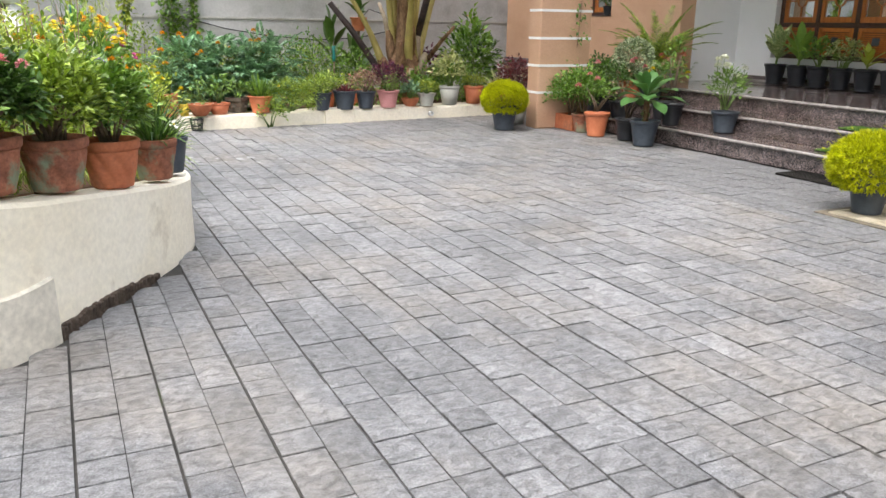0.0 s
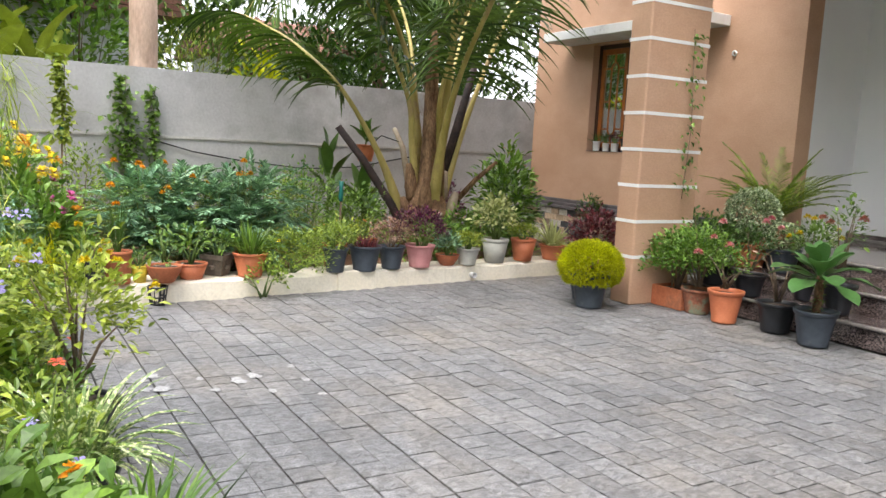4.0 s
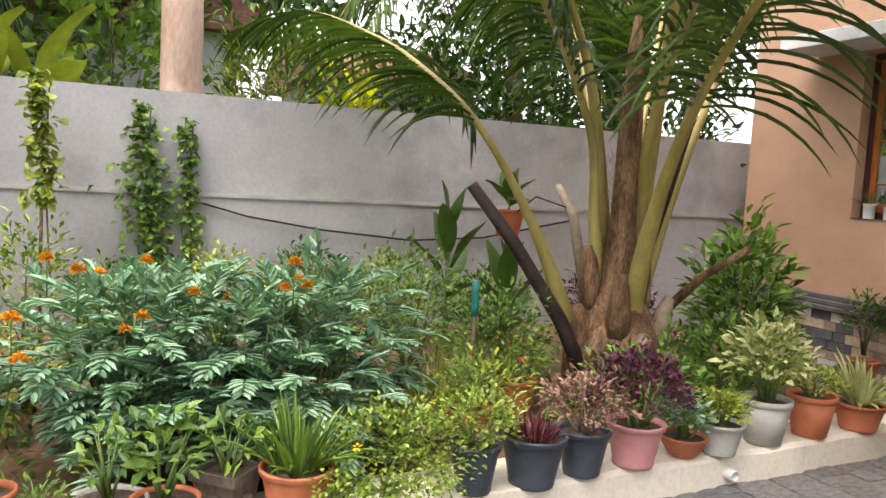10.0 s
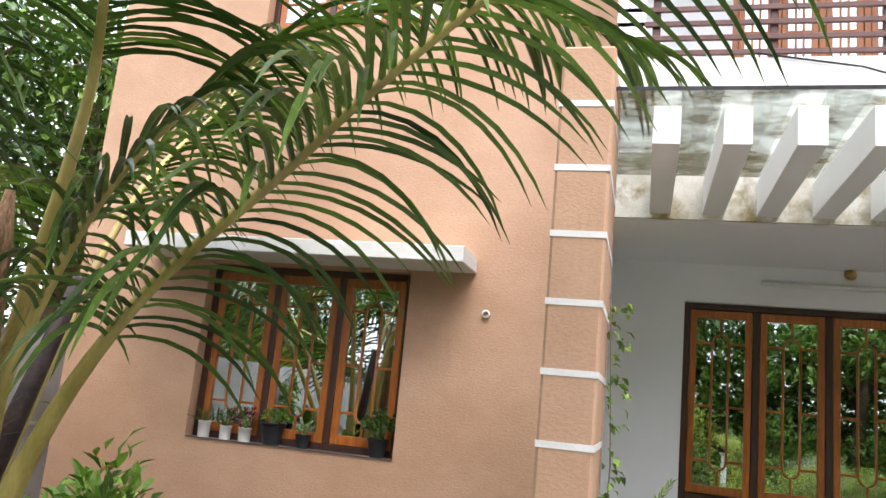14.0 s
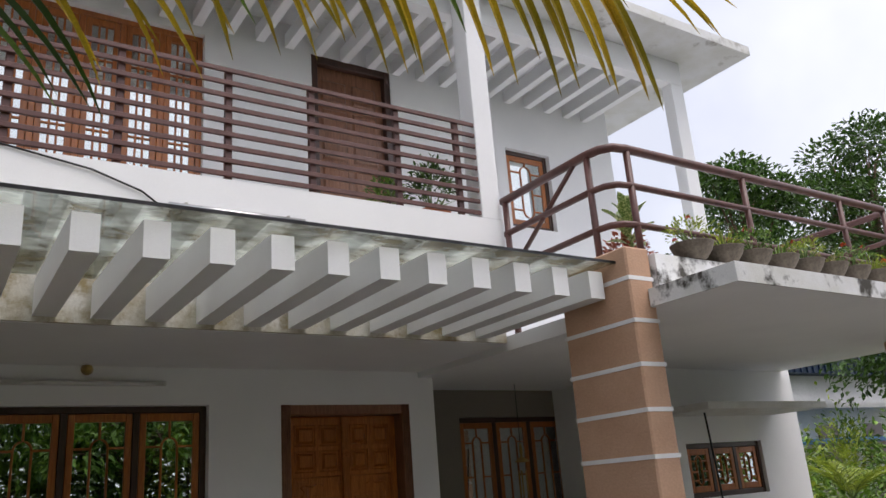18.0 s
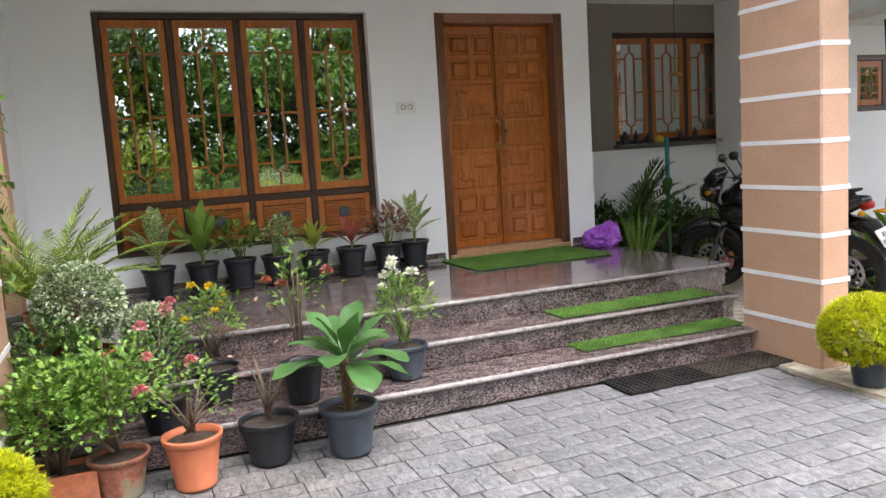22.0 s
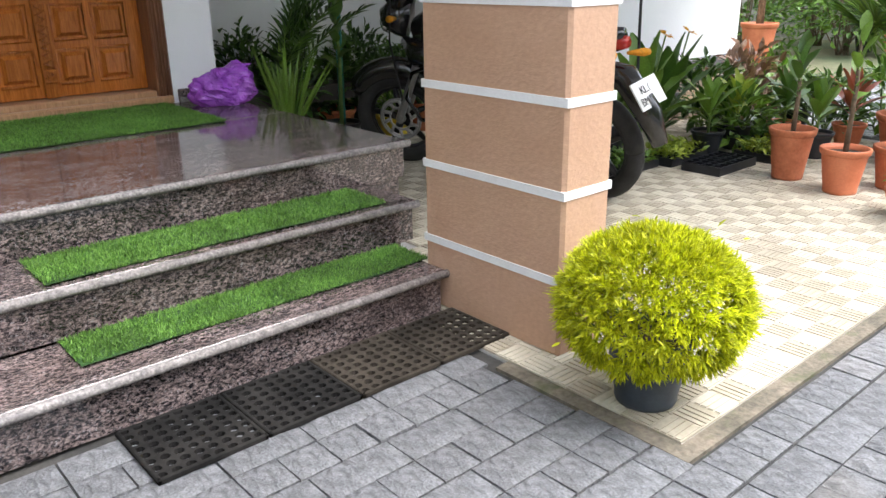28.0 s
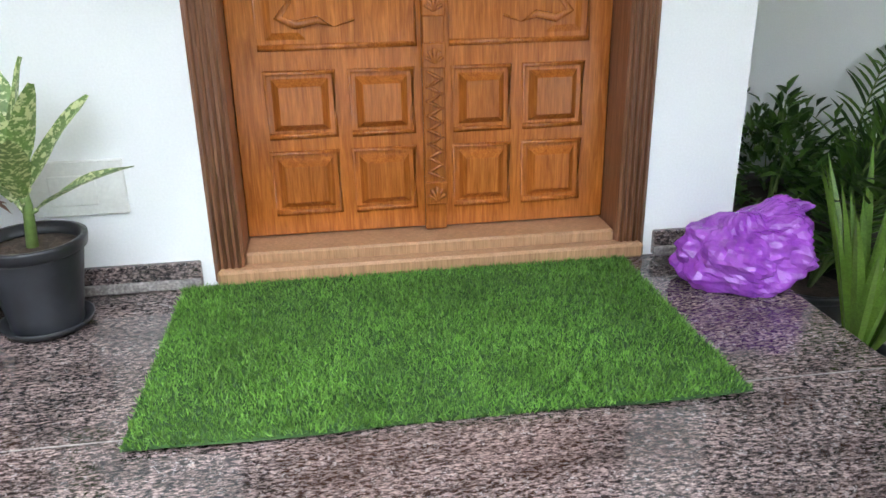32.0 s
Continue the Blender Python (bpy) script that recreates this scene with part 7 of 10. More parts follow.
e = thing("cable", (-8.27, -6.0, 0.0), "thin black cable sagging along the compound wall", "cable")
part("wire", Mesh().tube([(0, 0.0, 1.15), (0.0, 0.5, 1.02), (0.0, 1.1, 0.93), (0.0, 1.9, 0.86), (0.0, 2.6, 0.9), (0, 3.6, 1.1)], 0.009, 6), "ink", e)
# ---- pots on the kerb ----
KZ = KERB_Z + 0.004
KP = [
    (-4.428, -7.06, ("cyl", 0.105, 0.19, "plastic_black"), leafy(0.12, 0.2, 60, 0.07, 0.025, "leaf_green", 301, low=0), "dark grey-green pot with a sparse leafy plant"),
    (-4.484, -6.85, ("cyl", 0.095, 0.235, "terracotta"), straps(46, 0.42, 0.008, "leaf_dark", 302, 0.13, 0.2, True), "tall terracotta cylinder pot with upright dark reeds"),
    (-4.501, -6.70, ("rib", 0.06, 0.125, "plastic_yellow"), leafy(0.09, 0.13, 50, 0.05, 0.02, "leaf_green", 303), "small yellow pot with a little green plant"),
    (-4.459, -6.54, ("bowl", 0.125, 0.125, "terracotta"), leafy(0.07, 0.05, 16, 0.05, 0.02, "leaf_green", 304, stems=3), "wide terracotta bowl, almost bare soil"),
    (-4.638, -6.50, ("bowl", 0.13, 0.11, "plastic_grey"), leafy(0.11, 0.28, 26, 0.09, 0.04, "leaf_green", 305), "white-rimmed bowl with a sparse seedling"),
    (-4.575, -6.32, ("rib", 0.115, 0.12, "pot_orange"), leafy(0.14, 0.3, 46, 0.11, 0.045, "leaf_green", 306, lump=0.4), "ribbed orange bowl with broad seedling leaves"),
    (-4.691, -6.10, ("square", 0.10, 0.165, "stone_brown"), leafy(0.13, 0.2, 30, 0.11, 0.045, "leaf_green", 307), "weathered brown square pot with pale seedlings"),
    (-4.587, -5.87, ("plain", 0.135, 0.185, "pot_orange"), straps(90, 0.27, 0.022, "leaf_green", 308, 0.75, 0.9, False, 0.08), "orange pot with a dense clump of strap leaves"),
    (-4.625, -5.14, ("plain", 0.105, 0.2, "plastic_slate"), leafy(0.2, 0.24, 260, 0.05, 0.028, "leaf_fresh", 309), "slate plastic pot with yellow-green small leaves"),
    (-4.630, -4.87, ("plain", 0.14, 0.215, "plastic_slate"), straps(110, 0.12, 0.014, "leaf_maroon", 310, 0.9, 0.6, False, 0.10), "wide slate pot with a low maroon tuft"),
    (-4.685, -4.59, ("plain", 0.12, 0.2, "plastic_slate"), leafy(0.21, 0.26, 420, 0.045, 0.02, "leaf_bronze", 311, inner=0.6, stem_mat="stem_brown"), "slate pot with a bronze twiggy bush"),
    (-4.720, -4.29, ("plain", 0.135, 0.2, "plastic_pink"), leafy(0.25, 0.34, 620, 0.055, 0.026, "leaf_purple", 312, inner=0.6), "pink pot with a dense dark purple bush"),
    (-4.755, -3.98, ("bowl", 0.11, 0.10, "terracotta"), leafy(0.14, 0.2, 130, 0.07, 0.035, "leaf_bluegreen", 313), "low terracotta bowl with blue-green leaves"),
    (-4.742, -3.77, ("plain", 0.115, 0.155, "plastic_grey"), leafy(0.14, 0.17, 220, 0.05, 0.025, "leaf_yellowgreen", 314), "cream-grey pot with a light green bush"),
    (-4.825, -3.41, ("rib", 0.13, 0.23, "plastic_grey"), leafy(0.2, 0.42, 190, 0.11, 0.05, "leaf_cream", 315, stem_mat="stem_green"), "grey ribbed pot with variegated leaves"),
    (-4.859, -3.05, ("rib", 0.125, 0.22, "pot_orange"), leafy(0.17, 0.17, 260, 0.04, 0.02, "leaf_yellowgreen", 316), "orange ribbed pot with fine yellow-green leaves"),
    (-4.872, -2.67, ("plain", 0.14, 0.15, "pot_orange"), straps(60, 0.3, 0.035, "leaf_cream", 317, 0.8, 0.9, True, 0.05), "orange pot with yellow-striped strap leaves"),
]
for k, (x, y, pot, grow, lab) in enumerate(KP):
    potted((x, y, KZ), pot, grow, lab, "pots on the kerb", 0.4 * k)
e = planted((-4.70, -5.50, KZ), leafy(0.40, 0.34, 1700, 0.038, 0.024, "leaf_fresh", 330, ((6, 0.02, "petal_yellow", 13, "star", 5, None, 0.0),), low=-0.8, inner=0.5), "spreading light green bush spilling over the kerb")
bush(e, -0.14, 0.16, 0.26, 130, 0.045, 0.026, "leaf_fresh", 331, 5, (0.24, -0.28), name="trailing_foliage")
e = thing("lattice_pot", (-4.40, -6.595, 0.004), "small black lattice net pot standing on the paving", "pot", "")
part("base", Mesh().lathe([(0.05, 0.0), (0.052, 0.01)], 20), "plastic_black", e)
part("rim", Mesh().lathe([(0.068, 0.115), (0.072, 0.118), (0.074, 0.135), (0.066, 0.135), (0.064, 0.118)], 20, cap=False), "plastic_black", e)
for k in range(12):
    a = k * math.pi / 6
    part("rib", Mesh().tube([(0.052 * math.cos(a), 0.052 * math.sin(a), 0.005), (0.068 * math.cos(a), 0.068 * math.sin(a), 0.12)], 0.004, 4), "plastic_black", e)
part("ring", Mesh().lathe([(0.058, 0.05), (0.062, 0.05), (0.063, 0.062), (0.059, 0.062)], 20, cap=False), "plastic_black", e)

# ---- curved front bed ----
def ixora(seed, R=0.27, H=0.42, mt="leaf_green", petal="petal_orange", nb=5, n=1250):
    return leafy(R, H, n, 0.06, 0.033, mt, seed, ((nb * 2, 0.026 if petal == "petal_pink" else 0.017, petal, seed + 1, "pompon", 8, None, -0.1, 0.01),), "stem_brown", 16, low=-0.5, lump=0.3)


CP = [
    (1.46, -8.33, 0.57, ("cyl", 0.11, 0.20, "pot_orange"), ixora(401, 0.22, 0.34, "leaf_green", "petal_orange", 6), "plain orange pot with a flowering ixora bush"),
    (1.15, -8.14, 0.53, ("swirl", 0.124, 0.20, "terracotta_old"), ixora(402, 0.22, 0.32, "leaf_dark", "petal_pink", 8), "old green-stained swirl terracotta pot with pink ixora"),
    (0.93, -7.925, 0.488, ("swirl", 0.126, 0.20, "terracotta_old"), ixora(403, 0.215, 0.34, "leaf_fresh", "petal_orange", 2), "stained swirl terracotta pot with a yellow-green bush"),
    (0.69, -7.715, 0.44, ("swirl", 0.12, 0.20, "terracotta"), ixora(404, 0.20, 0.33, "leaf_green", "petal_orange", 5, 1000), "swirl terracotta pot with dark stems and glossy leaves"),
    (0.37, -7.51, 0.402, ("swirl", 0.105, 0.19, "terracotta_old"), straps(90, 0.26, 0.014, "leaf_dark", 405, 0.55, 1.3, False, 0.05), "swirl terracotta pot with dark strap leaves"),
    (0.08, -7.405, 0.378, ("plain", 0.09, 0.18, "plastic_slate"), straps(36, 0.15, 0.014, "leaf_green", 406, 0.6, 1.0, False, 0.04), "small slate plastic pot with thin leaves"),
]
for k, (x, y, z, pot, grow, lab) in enumerate(CP):
    e = potted((x, y, z + 0.003), pot, grow, lab, "pots on the curved wall", 0.9 * k)
    if k == 4:
        flower(e, (0.1, 0.08, 0.26), 0.028, 5, "petal_white", 77, "petal_yellow", (0.5, 0.3, 0.7))
for k, (x, y, R, H, n, L, W, mt, bl, lab) in enumerate((
    (0.23, -8.38, 0.42, 0.62, 1250, 0.055, 0.027, "leaf_fresh", ((5, 0.017, "petal_orange", 21, "pompon", 8, None, 0.1),), "green ixora bush in the curved bed"),
    (0.68, -8.78, 0.46, 0.66, 1250, 0.055, 0.027, "leaf_fresh", ((4, 0.017, "petal_orange", 22, "pompon", 8, None, 0.1),), "green bush with orange flowers in the curved bed"),
    (-0.42, -8.18, 0.44, 0.66, 1200, 0.06, 0.027, "leaf_yellowgreen", ((6, 0.03, "petal_yellow", 23, "star", 8, None, 0.1),), "yellow-green bush with yellow flowers"),
    (-0.59, -8.71, 0.55, 0.85, 900, 0.08, 0.038, "leaf_green", ((4, 0.028, "petal_violet", 24, "star", 5, None, 0.1),), "green bush with blue-violet flowers"),
    (-0.07, -9.18, 0.6, 0.82, 1500, 0.055, 0.026, "leaf_white", (), "dense green bush inside the front bed"),
    (-1.39, -9.08, 0.6, 0.9, 900, 0.09, 0.042, "leaf_yellowgreen", (), "tall yellow-green bush beside the white post"),
    (-0.99, -8.04, 0.42, 0.66, 650, 0.09, 0.042, "leaf_yellowgreen", ((3, 0.03, "petal_violet", 26, "star", 5, None, 0.2, 0.06, True),), "yellow-green bush with violet flowers"),
    (-2.59, -7.92, 0.38, 0.6, 480, 0.09, 0.045, "leaf_fresh", ((6, 0.03, "petal_violet", 27, "star", 5, None, 0.2, 0.08, True),), "light green shrub with violet flowers"),
    (-3.34, -7.84, 0.36, 0.62, 480, 0.10, 0.045, "leaf_yellowgreen", ((3, 0.03, "petal_yellow", 28, "star", 8, None, 0.2),), "yellow-green shrub at the bed edge"),
    (-2.19, -8.74, 0.5, 0.5, 700, 0.07, 0.03, "leaf_green", (), "low green ground cover shrub"),
    (-3.09, -8.70, 0.5, 0.55, 700, 0.07, 0.03, "leaf_green", ((3, 0.03, "petal_red", 29, "star", 5, None, 0.2),), "low green shrub with red flowers"),
    (-1.79, -7.91, 0.36, 0.5, 300, 0.13, 0.065, "leaf_fresh", (), "broad-leaved green shrub at the bed edge"),
    (-0.62, -10.08, 0.8, 1.1, 900, 0.1, 0.045, "leaf_green", (), "large green bush behind the front bed"),
    (0.78, -9.98, 0.8, 1.0, 900, 0.1, 0.045, "leaf_green", (), "large green bush behind the curved wall"),
    (-2.29, -10.04, 0.8, 1.2, 900, 0.1, 0.045, "leaf_dark", (), "dark green bush at the back of the bed"),
    (-4.6, -9.9, 0.7, 0.95, 900, 0.11, 0.05, "leaf_green", (), "leafy bush at the back of the bed"),
    (-6.5, -8.75, 0.6, 1.5, 1100, 0.12, 0.06, "leaf_fresh", ((5, 0.035, "petal_violet", 33, "star", 5, None, 0.2),), "tall leafy bush with lilac flowers near the compound wall"),
    (-7.3, -8.6, 0.6, 1.5, 900, 0.12, 0.055, "leaf_yellowgreen", (), "tall yellow-green bush near the compound wall"),
    (-6.6, -7.6, 0.4, 0.7, 480, 0.1, 0.04, "leaf_green", (), "green shrub behind the zinnias"),
    (-5.9, -7.1, 0.3, 0.55, 360, 0.09, 0.03, "leaf_yellowgreen", (), "narrow green shrub beside the marigolds"),
    (-6.3, -6.9, 0.28, 1.0, 480, 0.09, 0.03, "leaf_fresh", (), "tall narrow light green shrub behind the marigolds"),
)):
    planted((x, y, curve_height(x, y) - 0.05 if x > -0.45 and y > -9.8 else 0.08), leafy(R, H, n, L, W, mt, 420 + k, bl, "stem_brown", 14, low=-0.7, inner=0.5), lab, "front bed shrubs")
# zinnias
def zinnias(n, petal, seed, R, H):
    def grow(e, z):
        P, D = bush(e, 0, R, H, 560, 0.12, 0.045, "leaf_bright", seed, 20, low=-0.7, inner=0.45)
        rng = np.random.default_rng(seed)
        for k in range(n):
            a, q = rng.uniform(0, 6.28), R * 0.95 * math.sqrt(rng.uniform(0.05, 1))
            p = np.array((q * math.cos(a), q * math.sin(a), H * (1.0 - 0.22 * (q / R) ** 2) + rng.uniform(-0.12, 0.1)))
            stalk(e, p - np.array((q * 0.2 * math.cos(a), q * 0.2 * math.sin(a), 0.3)), p, 0.004)
            flower(e, p, rng.uniform(0.044, 0.06), 12, petal if rng.uniform() < 0.75 else "petal_orange", seed * 40 + k, "flower_eye", (rng.normal(0.8, 0.3), rng.normal(0.25, 0.35), 0.8))
    return grow


planted((-4.95, -7.55, 0.08), zinnias(20, "petal_yellow", 451, 0.46, 1.0), "zinnia clump with golden yellow flowers", "zinnia clumps")
planted((-5.3, -8.15, 0.08), zinnias(14, "petal_yellow", 452, 0.45, 1.05), "zinnia clump with yellow flowers and long leaves", "zinnia clumps")
planted((-5.75, -7.6, 0.08), zinnias(9, "petal_yellow", 453, 0.36, 1.12), "tall yellow zinnias in the bed", "zinnia clumps")
e = planted((-4.66, -7.32, 0.08), zinnias(5, "petal_magenta", 454, 0.25, 0.72), "dark-leaved zinnia with magenta and orange flowers", "zinnia clumps")
e = planted((-4.42, -7.50, 0.08), leafy(0.22, 0.66, 420, 0.06, 0.024, "leaf_bluegreen", 455, ((9, 0.026, "petal_cream", 34, "pompon", 8, None, 0.0),), low=-0.6), "bluish green plant with cream button flowers", "zinnia clumps")
e = thing("lime_grass", (-4.28, -7.46, 0.16), "hanging clump of fine lime-yellow leaves", "plant", "front bed shrubs")
part("foliage", Mesh().blades(np.stack([np.random.default_rng(5).uniform(-0.14, 0.14, 500), np.random.default_rng(6).uniform(-0.2, 0.2, 500), np.random.default_rng(7).uniform(0.12, 0.30, 500)], 1), np.random.default_rng(8).normal(0, 1, (500, 3)) + np.array((0.6, 0, 0.6)), np.random.default_rng(9).uniform(0.08, 0.16, 500), 0.007, 1.4, 4, 0.1), "leaf_lime", e, "", "stuff")
part("core", Mesh().lathe([(0.10, 0), (0.12, 0.12), (0.08, 0.24), (0, 0.26)], 12), "pot_soil", e)
e = thing("variegated_bush", (-4.05, -8.30, 0.08), "bush of narrow white-striped leaves", "shrub", "front bed shrubs")
bush(e, 0.1, 0.55, 0.85, 700, 0.15, 0.024, "leaf_white", 460, 16, stem_mat="stem_brown", low=-0.6)
for k, (x, y, z) in enumerate(((-3.08, -7.51, 0.79), (-2.62, -7.48, 0.61), (-2.23, -7.68, 0.58), (-2.27, -7.61, 0.56))):
    e = thing("violet_flower", (x, y, 0.075), "pale violet flowers on a long thin leafy stalk", "flower", "violet flowers")
    rng = np.random.default_rng(1400 + k)
    stalk(e, (0.03, -0.1, 0), (0, 0, z - 0.075), 0.004)
    zz = rng.uniform(0.1, z - 0.13, 16)
    a = rng.uniform(0, 6.28, 16)
    part("foliage", Mesh().leaves(np.stack([0.03 * (1 - zz), -0.1 * (1 - zz / (z - 0.07)), zz], 1), np.stack([np.cos(a), np.sin(a), np.full(16, 0.4)], 1), rng.uniform(0.06, 0.1, 16), 0.035, 0.2, 0.3, rng), "leaf_fresh", e)
    for j in range(3):
        flower(e, (rng.normal(0, 0.03), rng.normal(0, 0.03), z - 0.075 + rng.normal(0, 0.015)), 0.032, 5, "petal_violet", 1420 + 5 * k + j, None, (0.8, rng.normal(0.1, 0.3), 0.7))
# weeds over the soil of both beds
for nm, x0, x1, y0, y1, n, z in (("ground_cover", -7.9, -5.0, -7.2, -1.3, 2600, 0.085), ("ground_cover", -7.9, 0.0, -9.8, -7.45, 4200, 0.075)):
    e = thing(nm, (0, 0, 0), "low weeds and seedlings scattered over the soil", "weeds", "", "stuff")
    rng = np.random.default_rng(n)
    P = np.stack([rng.uniform(x0, x1, n), rng.uniform(y0, y1, n), np.full(n, z)], 1)
    keep = (np.sin(P[:, 0] * 5) + np.sin(P[:, 1] * 4.3 + P[:, 0]) + rng.normal(0, 0.6, n)) > -0.3
    P = P[keep]
    q = len(P)
    part("foliage", Mesh().leaves(P, np.stack([rng.normal(0, 0.7, q), rng.normal(0, 0.7, q), np.ones(q) * 0.8], 1), rng.uniform(0.05, 0.14, q), rng.uniform(0.015, 0.035, q), 0.2, 0.3, rng), "leaf_green", e, "", "stuff")
e = thing("bed_grass", (0, 0, 0), "green grass and weeds between the pots of the curved bed", "grass", "", "stuff")
rng = np.random.default_rng(333)
i = rng.integers(2, 50, 2600)
q = _c[i] + (np.array((0.2, -9.0)) - _c[i]) / np.linalg.norm(np.array((0.2, -9.0)) - _c[i], axis=1)[:, None] * rng.uniform(0.19, 0.75, 2600)[:, None]
P = np.stack([q[:, 0], q[:, 1], np.array([curve_height(x, y) - 0.035 for x, y in q])], 1)
part("grass_blade", Mesh().blades(P, np.stack([rng.normal(0, 0.6, 2600), rng.normal(0, 0.6, 2600), np.ones(2600)], 1), rng.uniform(0.04, 0.13, 2600), 0.007, 0.9, 4, 0.1), "leaf_fresh", e, "", "stuff")
# pots along the front bed's edge
potted((-1.02, -7.44, 0.078), ("plain", 0.13, 0.17, "plastic_black"), straps(120, 0.38, 0.022, "leaf_variegated", 470, 0.95, 1.9, True, 0.06), "black pot with arching spider-plant leaves", "front bed pots")
e = potted((-1.75, -7.36, 0.052), ("plain", 0.15, 0.16, "plastic_black"), leafy(0.25, 0.50, 480, 0.075, 0.03, "leaf_yellowgreen", 471, ((12, 0.020, "petal_yellow", 35, "pompon", 8, None, 0.2, 0.03),), "stem_brown", 7, 0.10, lump=0.5), "black pot with a small yellow-flowered shrub", "front bed pots")
potted((-3.09, -7.71, 0.075), ("swirl", 0.14, 0.24, "terracotta_old"), leafy(0.2, 0.3, 180, 0.08, 0.035, "leaf_yellowgreen", 472), "broken old swirl terracotta pot with seedlings", "front bed pots")
potted((-1.80, -7.72, 0.075), ("plain", 0.16, 0.22, "terracotta_old"), leafy(0.24, 0.26, 110, 0.12, 0.06, "leaf_fresh", 473), "chipped terracotta pot with broad leaves", "front bed pots")
potted((-3.89, -7.50, 0.075), ("plain", 0.12, 0.19, "plastic_pink"), leafy(0.16, 0.3, 90, 0.08, 0.04, "leaf_green", 474), "faded pink pot with a leafy seedling", "front bed pots")
potted((-3.52, -7.53, 0.075), ("plain", 0.12, 0.19, "terracotta"), leafy(0.18, 0.3, 130, 0.08, 0.035, "leaf_yellowgreen", 475), "terracotta pot with light leaves at the bed edge", "front bed pots")
potted((-4.03, -7.80, 0.075), ("plain", 0.13, 0.2, "plastic_black"), leafy(0.2, 0.4, 140, 0.09, 0.035, "leaf_green", 476), "black pot with a green shrub", "front bed pots")
# white post with its planter
e = thing("garden_post", (-1.79, -8.09, 0.05), "white round garden post with a small cap", "post", "")
part("shaft", Mesh().lathe([(0.045, 0), (0.043, 1.16)], 16), "plastic_white", e)
part("cap", Mesh().lathe([(0.05, 1.16), (0.075, 1.18), (0.075, 1.20), (0.0, 1.205)], 16, cap=False), "plastic_white", e)
e = potted((-1.79, -8.09, 1.257), ("square", 0.085, 0.14, "plastic_black"), None, "black planter on the white post with wispy trailing foliage", "")
rng = np.random.default_rng(61)
q = 1300
fy = rng.uniform(0.0, 1.0, q)
P = np.stack([0.02 + 0.08 * fy + rng.normal(0, 0.07, q), 0.06 + 0.44 * fy + rng.normal(0, 0.07, q), 0.14 + 0.14 * np.sin(fy * 2.6) - 0.34 * fy ** 2 * rng.uniform(0, 1.6, q)], 1)
part("foliage", Mesh().blades(P, np.stack([rng.normal(0.2, 0.5, q), rng.normal(0.4, 0.5, q), rng.uniform(-0.9, 0.5, q)], 1), rng.uniform(0.08, 0.2, q), 0.0045, rng.uniform(0.6, 1.6, q), 4, 0.05), "leaf_yellowgreen", e, "wispy trailing yellow-green needles", "stuff")
a, q = rng.uniform(0, 6.28, 420), 420
part("foliage_green", Mesh().blades(np.stack([rng.uniform(-0.09, 0.09, q), rng.uniform(-0.09, 0.09, q), rng.uniform(0.11, 0.15, q)], 1), np.stack([np.cos(a), np.sin(a), rng.uniform(0.8, 2.6, q)], 1), rng.uniform(0.12, 0.3, q), 0.005, rng.uniform(0.4, 1.6, q), 6, 0.05), "leaf_yellowgreen", e, "", "stuff")
for k in range(9):
    b = rng.uniform(-0.05, 0.05, 2)
    part("trailing_stem", Mesh().tube([(b[0], b[1], 0.12), (b[0] + 0.08, b[1] + 0.12, 0.32 + 0.1 * rng.uniform()), (b[0] + 0.16 + 0.08 * rng.normal(), b[1] + 0.26 + 0.06 * rng.normal(), 0.12), (b[0] + 0.2 + 0.08 * rng.normal(), b[1] + 0.34 + 0.06 * rng.normal(), -0.25)], 0.002, 4), "stem_green", e)
e = thing("garden_post", (-4.45, -8.23, 0.05), "white garden post with a dark capital", "post", "")
part("shaft", Mesh().lathe([(0.05, 0), (0.047, 1.14)], 16), "plastic_white", e)
part("cap", Mesh().lathe([(0.05, 1.14), (0.085, 1.18), (0.085, 1.24), (0.115, 1.26), (0.115, 1.30), (0, 1.305)], 16, cap=False), "stone_brown", e, "dark weathered capital")
e = thing("garden_post", (-6.2, -8.31, 0.05), "slim white garden post among the flowers", "post", "")
part("shaft", Mesh().lathe([(0.04, 0), (0.038, 1.08)], 14), "plastic_white", e)
part("cap", Mesh().lathe([(0.042, 1.08), (0.044, 1.1), (0.0, 1.115)], 14, cap=False), "plastic_white", e)
e = thing("garden_pipe", (-3.5, -8.07, 0.05), "grey upright pipe in the bed", "pipe", "")
part("shaft", Mesh().lathe([(0.035, 0), (0.034, 0.6), (0.028, 0.6), (0.028, 0.1)], 14, cap=False), "plastic_grey", e)
e = thing("plinth_block", (-7.2, -9.65, 0.05), "grey concrete plinth for pots", "plinth", "")
part("block", Mesh().box(-0.7, -0.3, 0, 0.7, 0.3, 1.15, 0.01), "old_concrete", e)
for k, dx in enumerate((-0.45, 0.0, 0.45)):
    potted((-7.2 + dx, -9.60, 1.203), ("plain", 0.15, 0.24, "terracotta"), leafy(0.3, 0.45, 240, 0.07, 0.03, "leaf_yellowgreen", 480 + k, ((18, 0.045, "petal_lilac", 40 + k, "pompon", 8, None, 0.1),), "stem_brown"), "terracotta pot of lilac bougainvillea on the plinth", "bougainvillea pots")
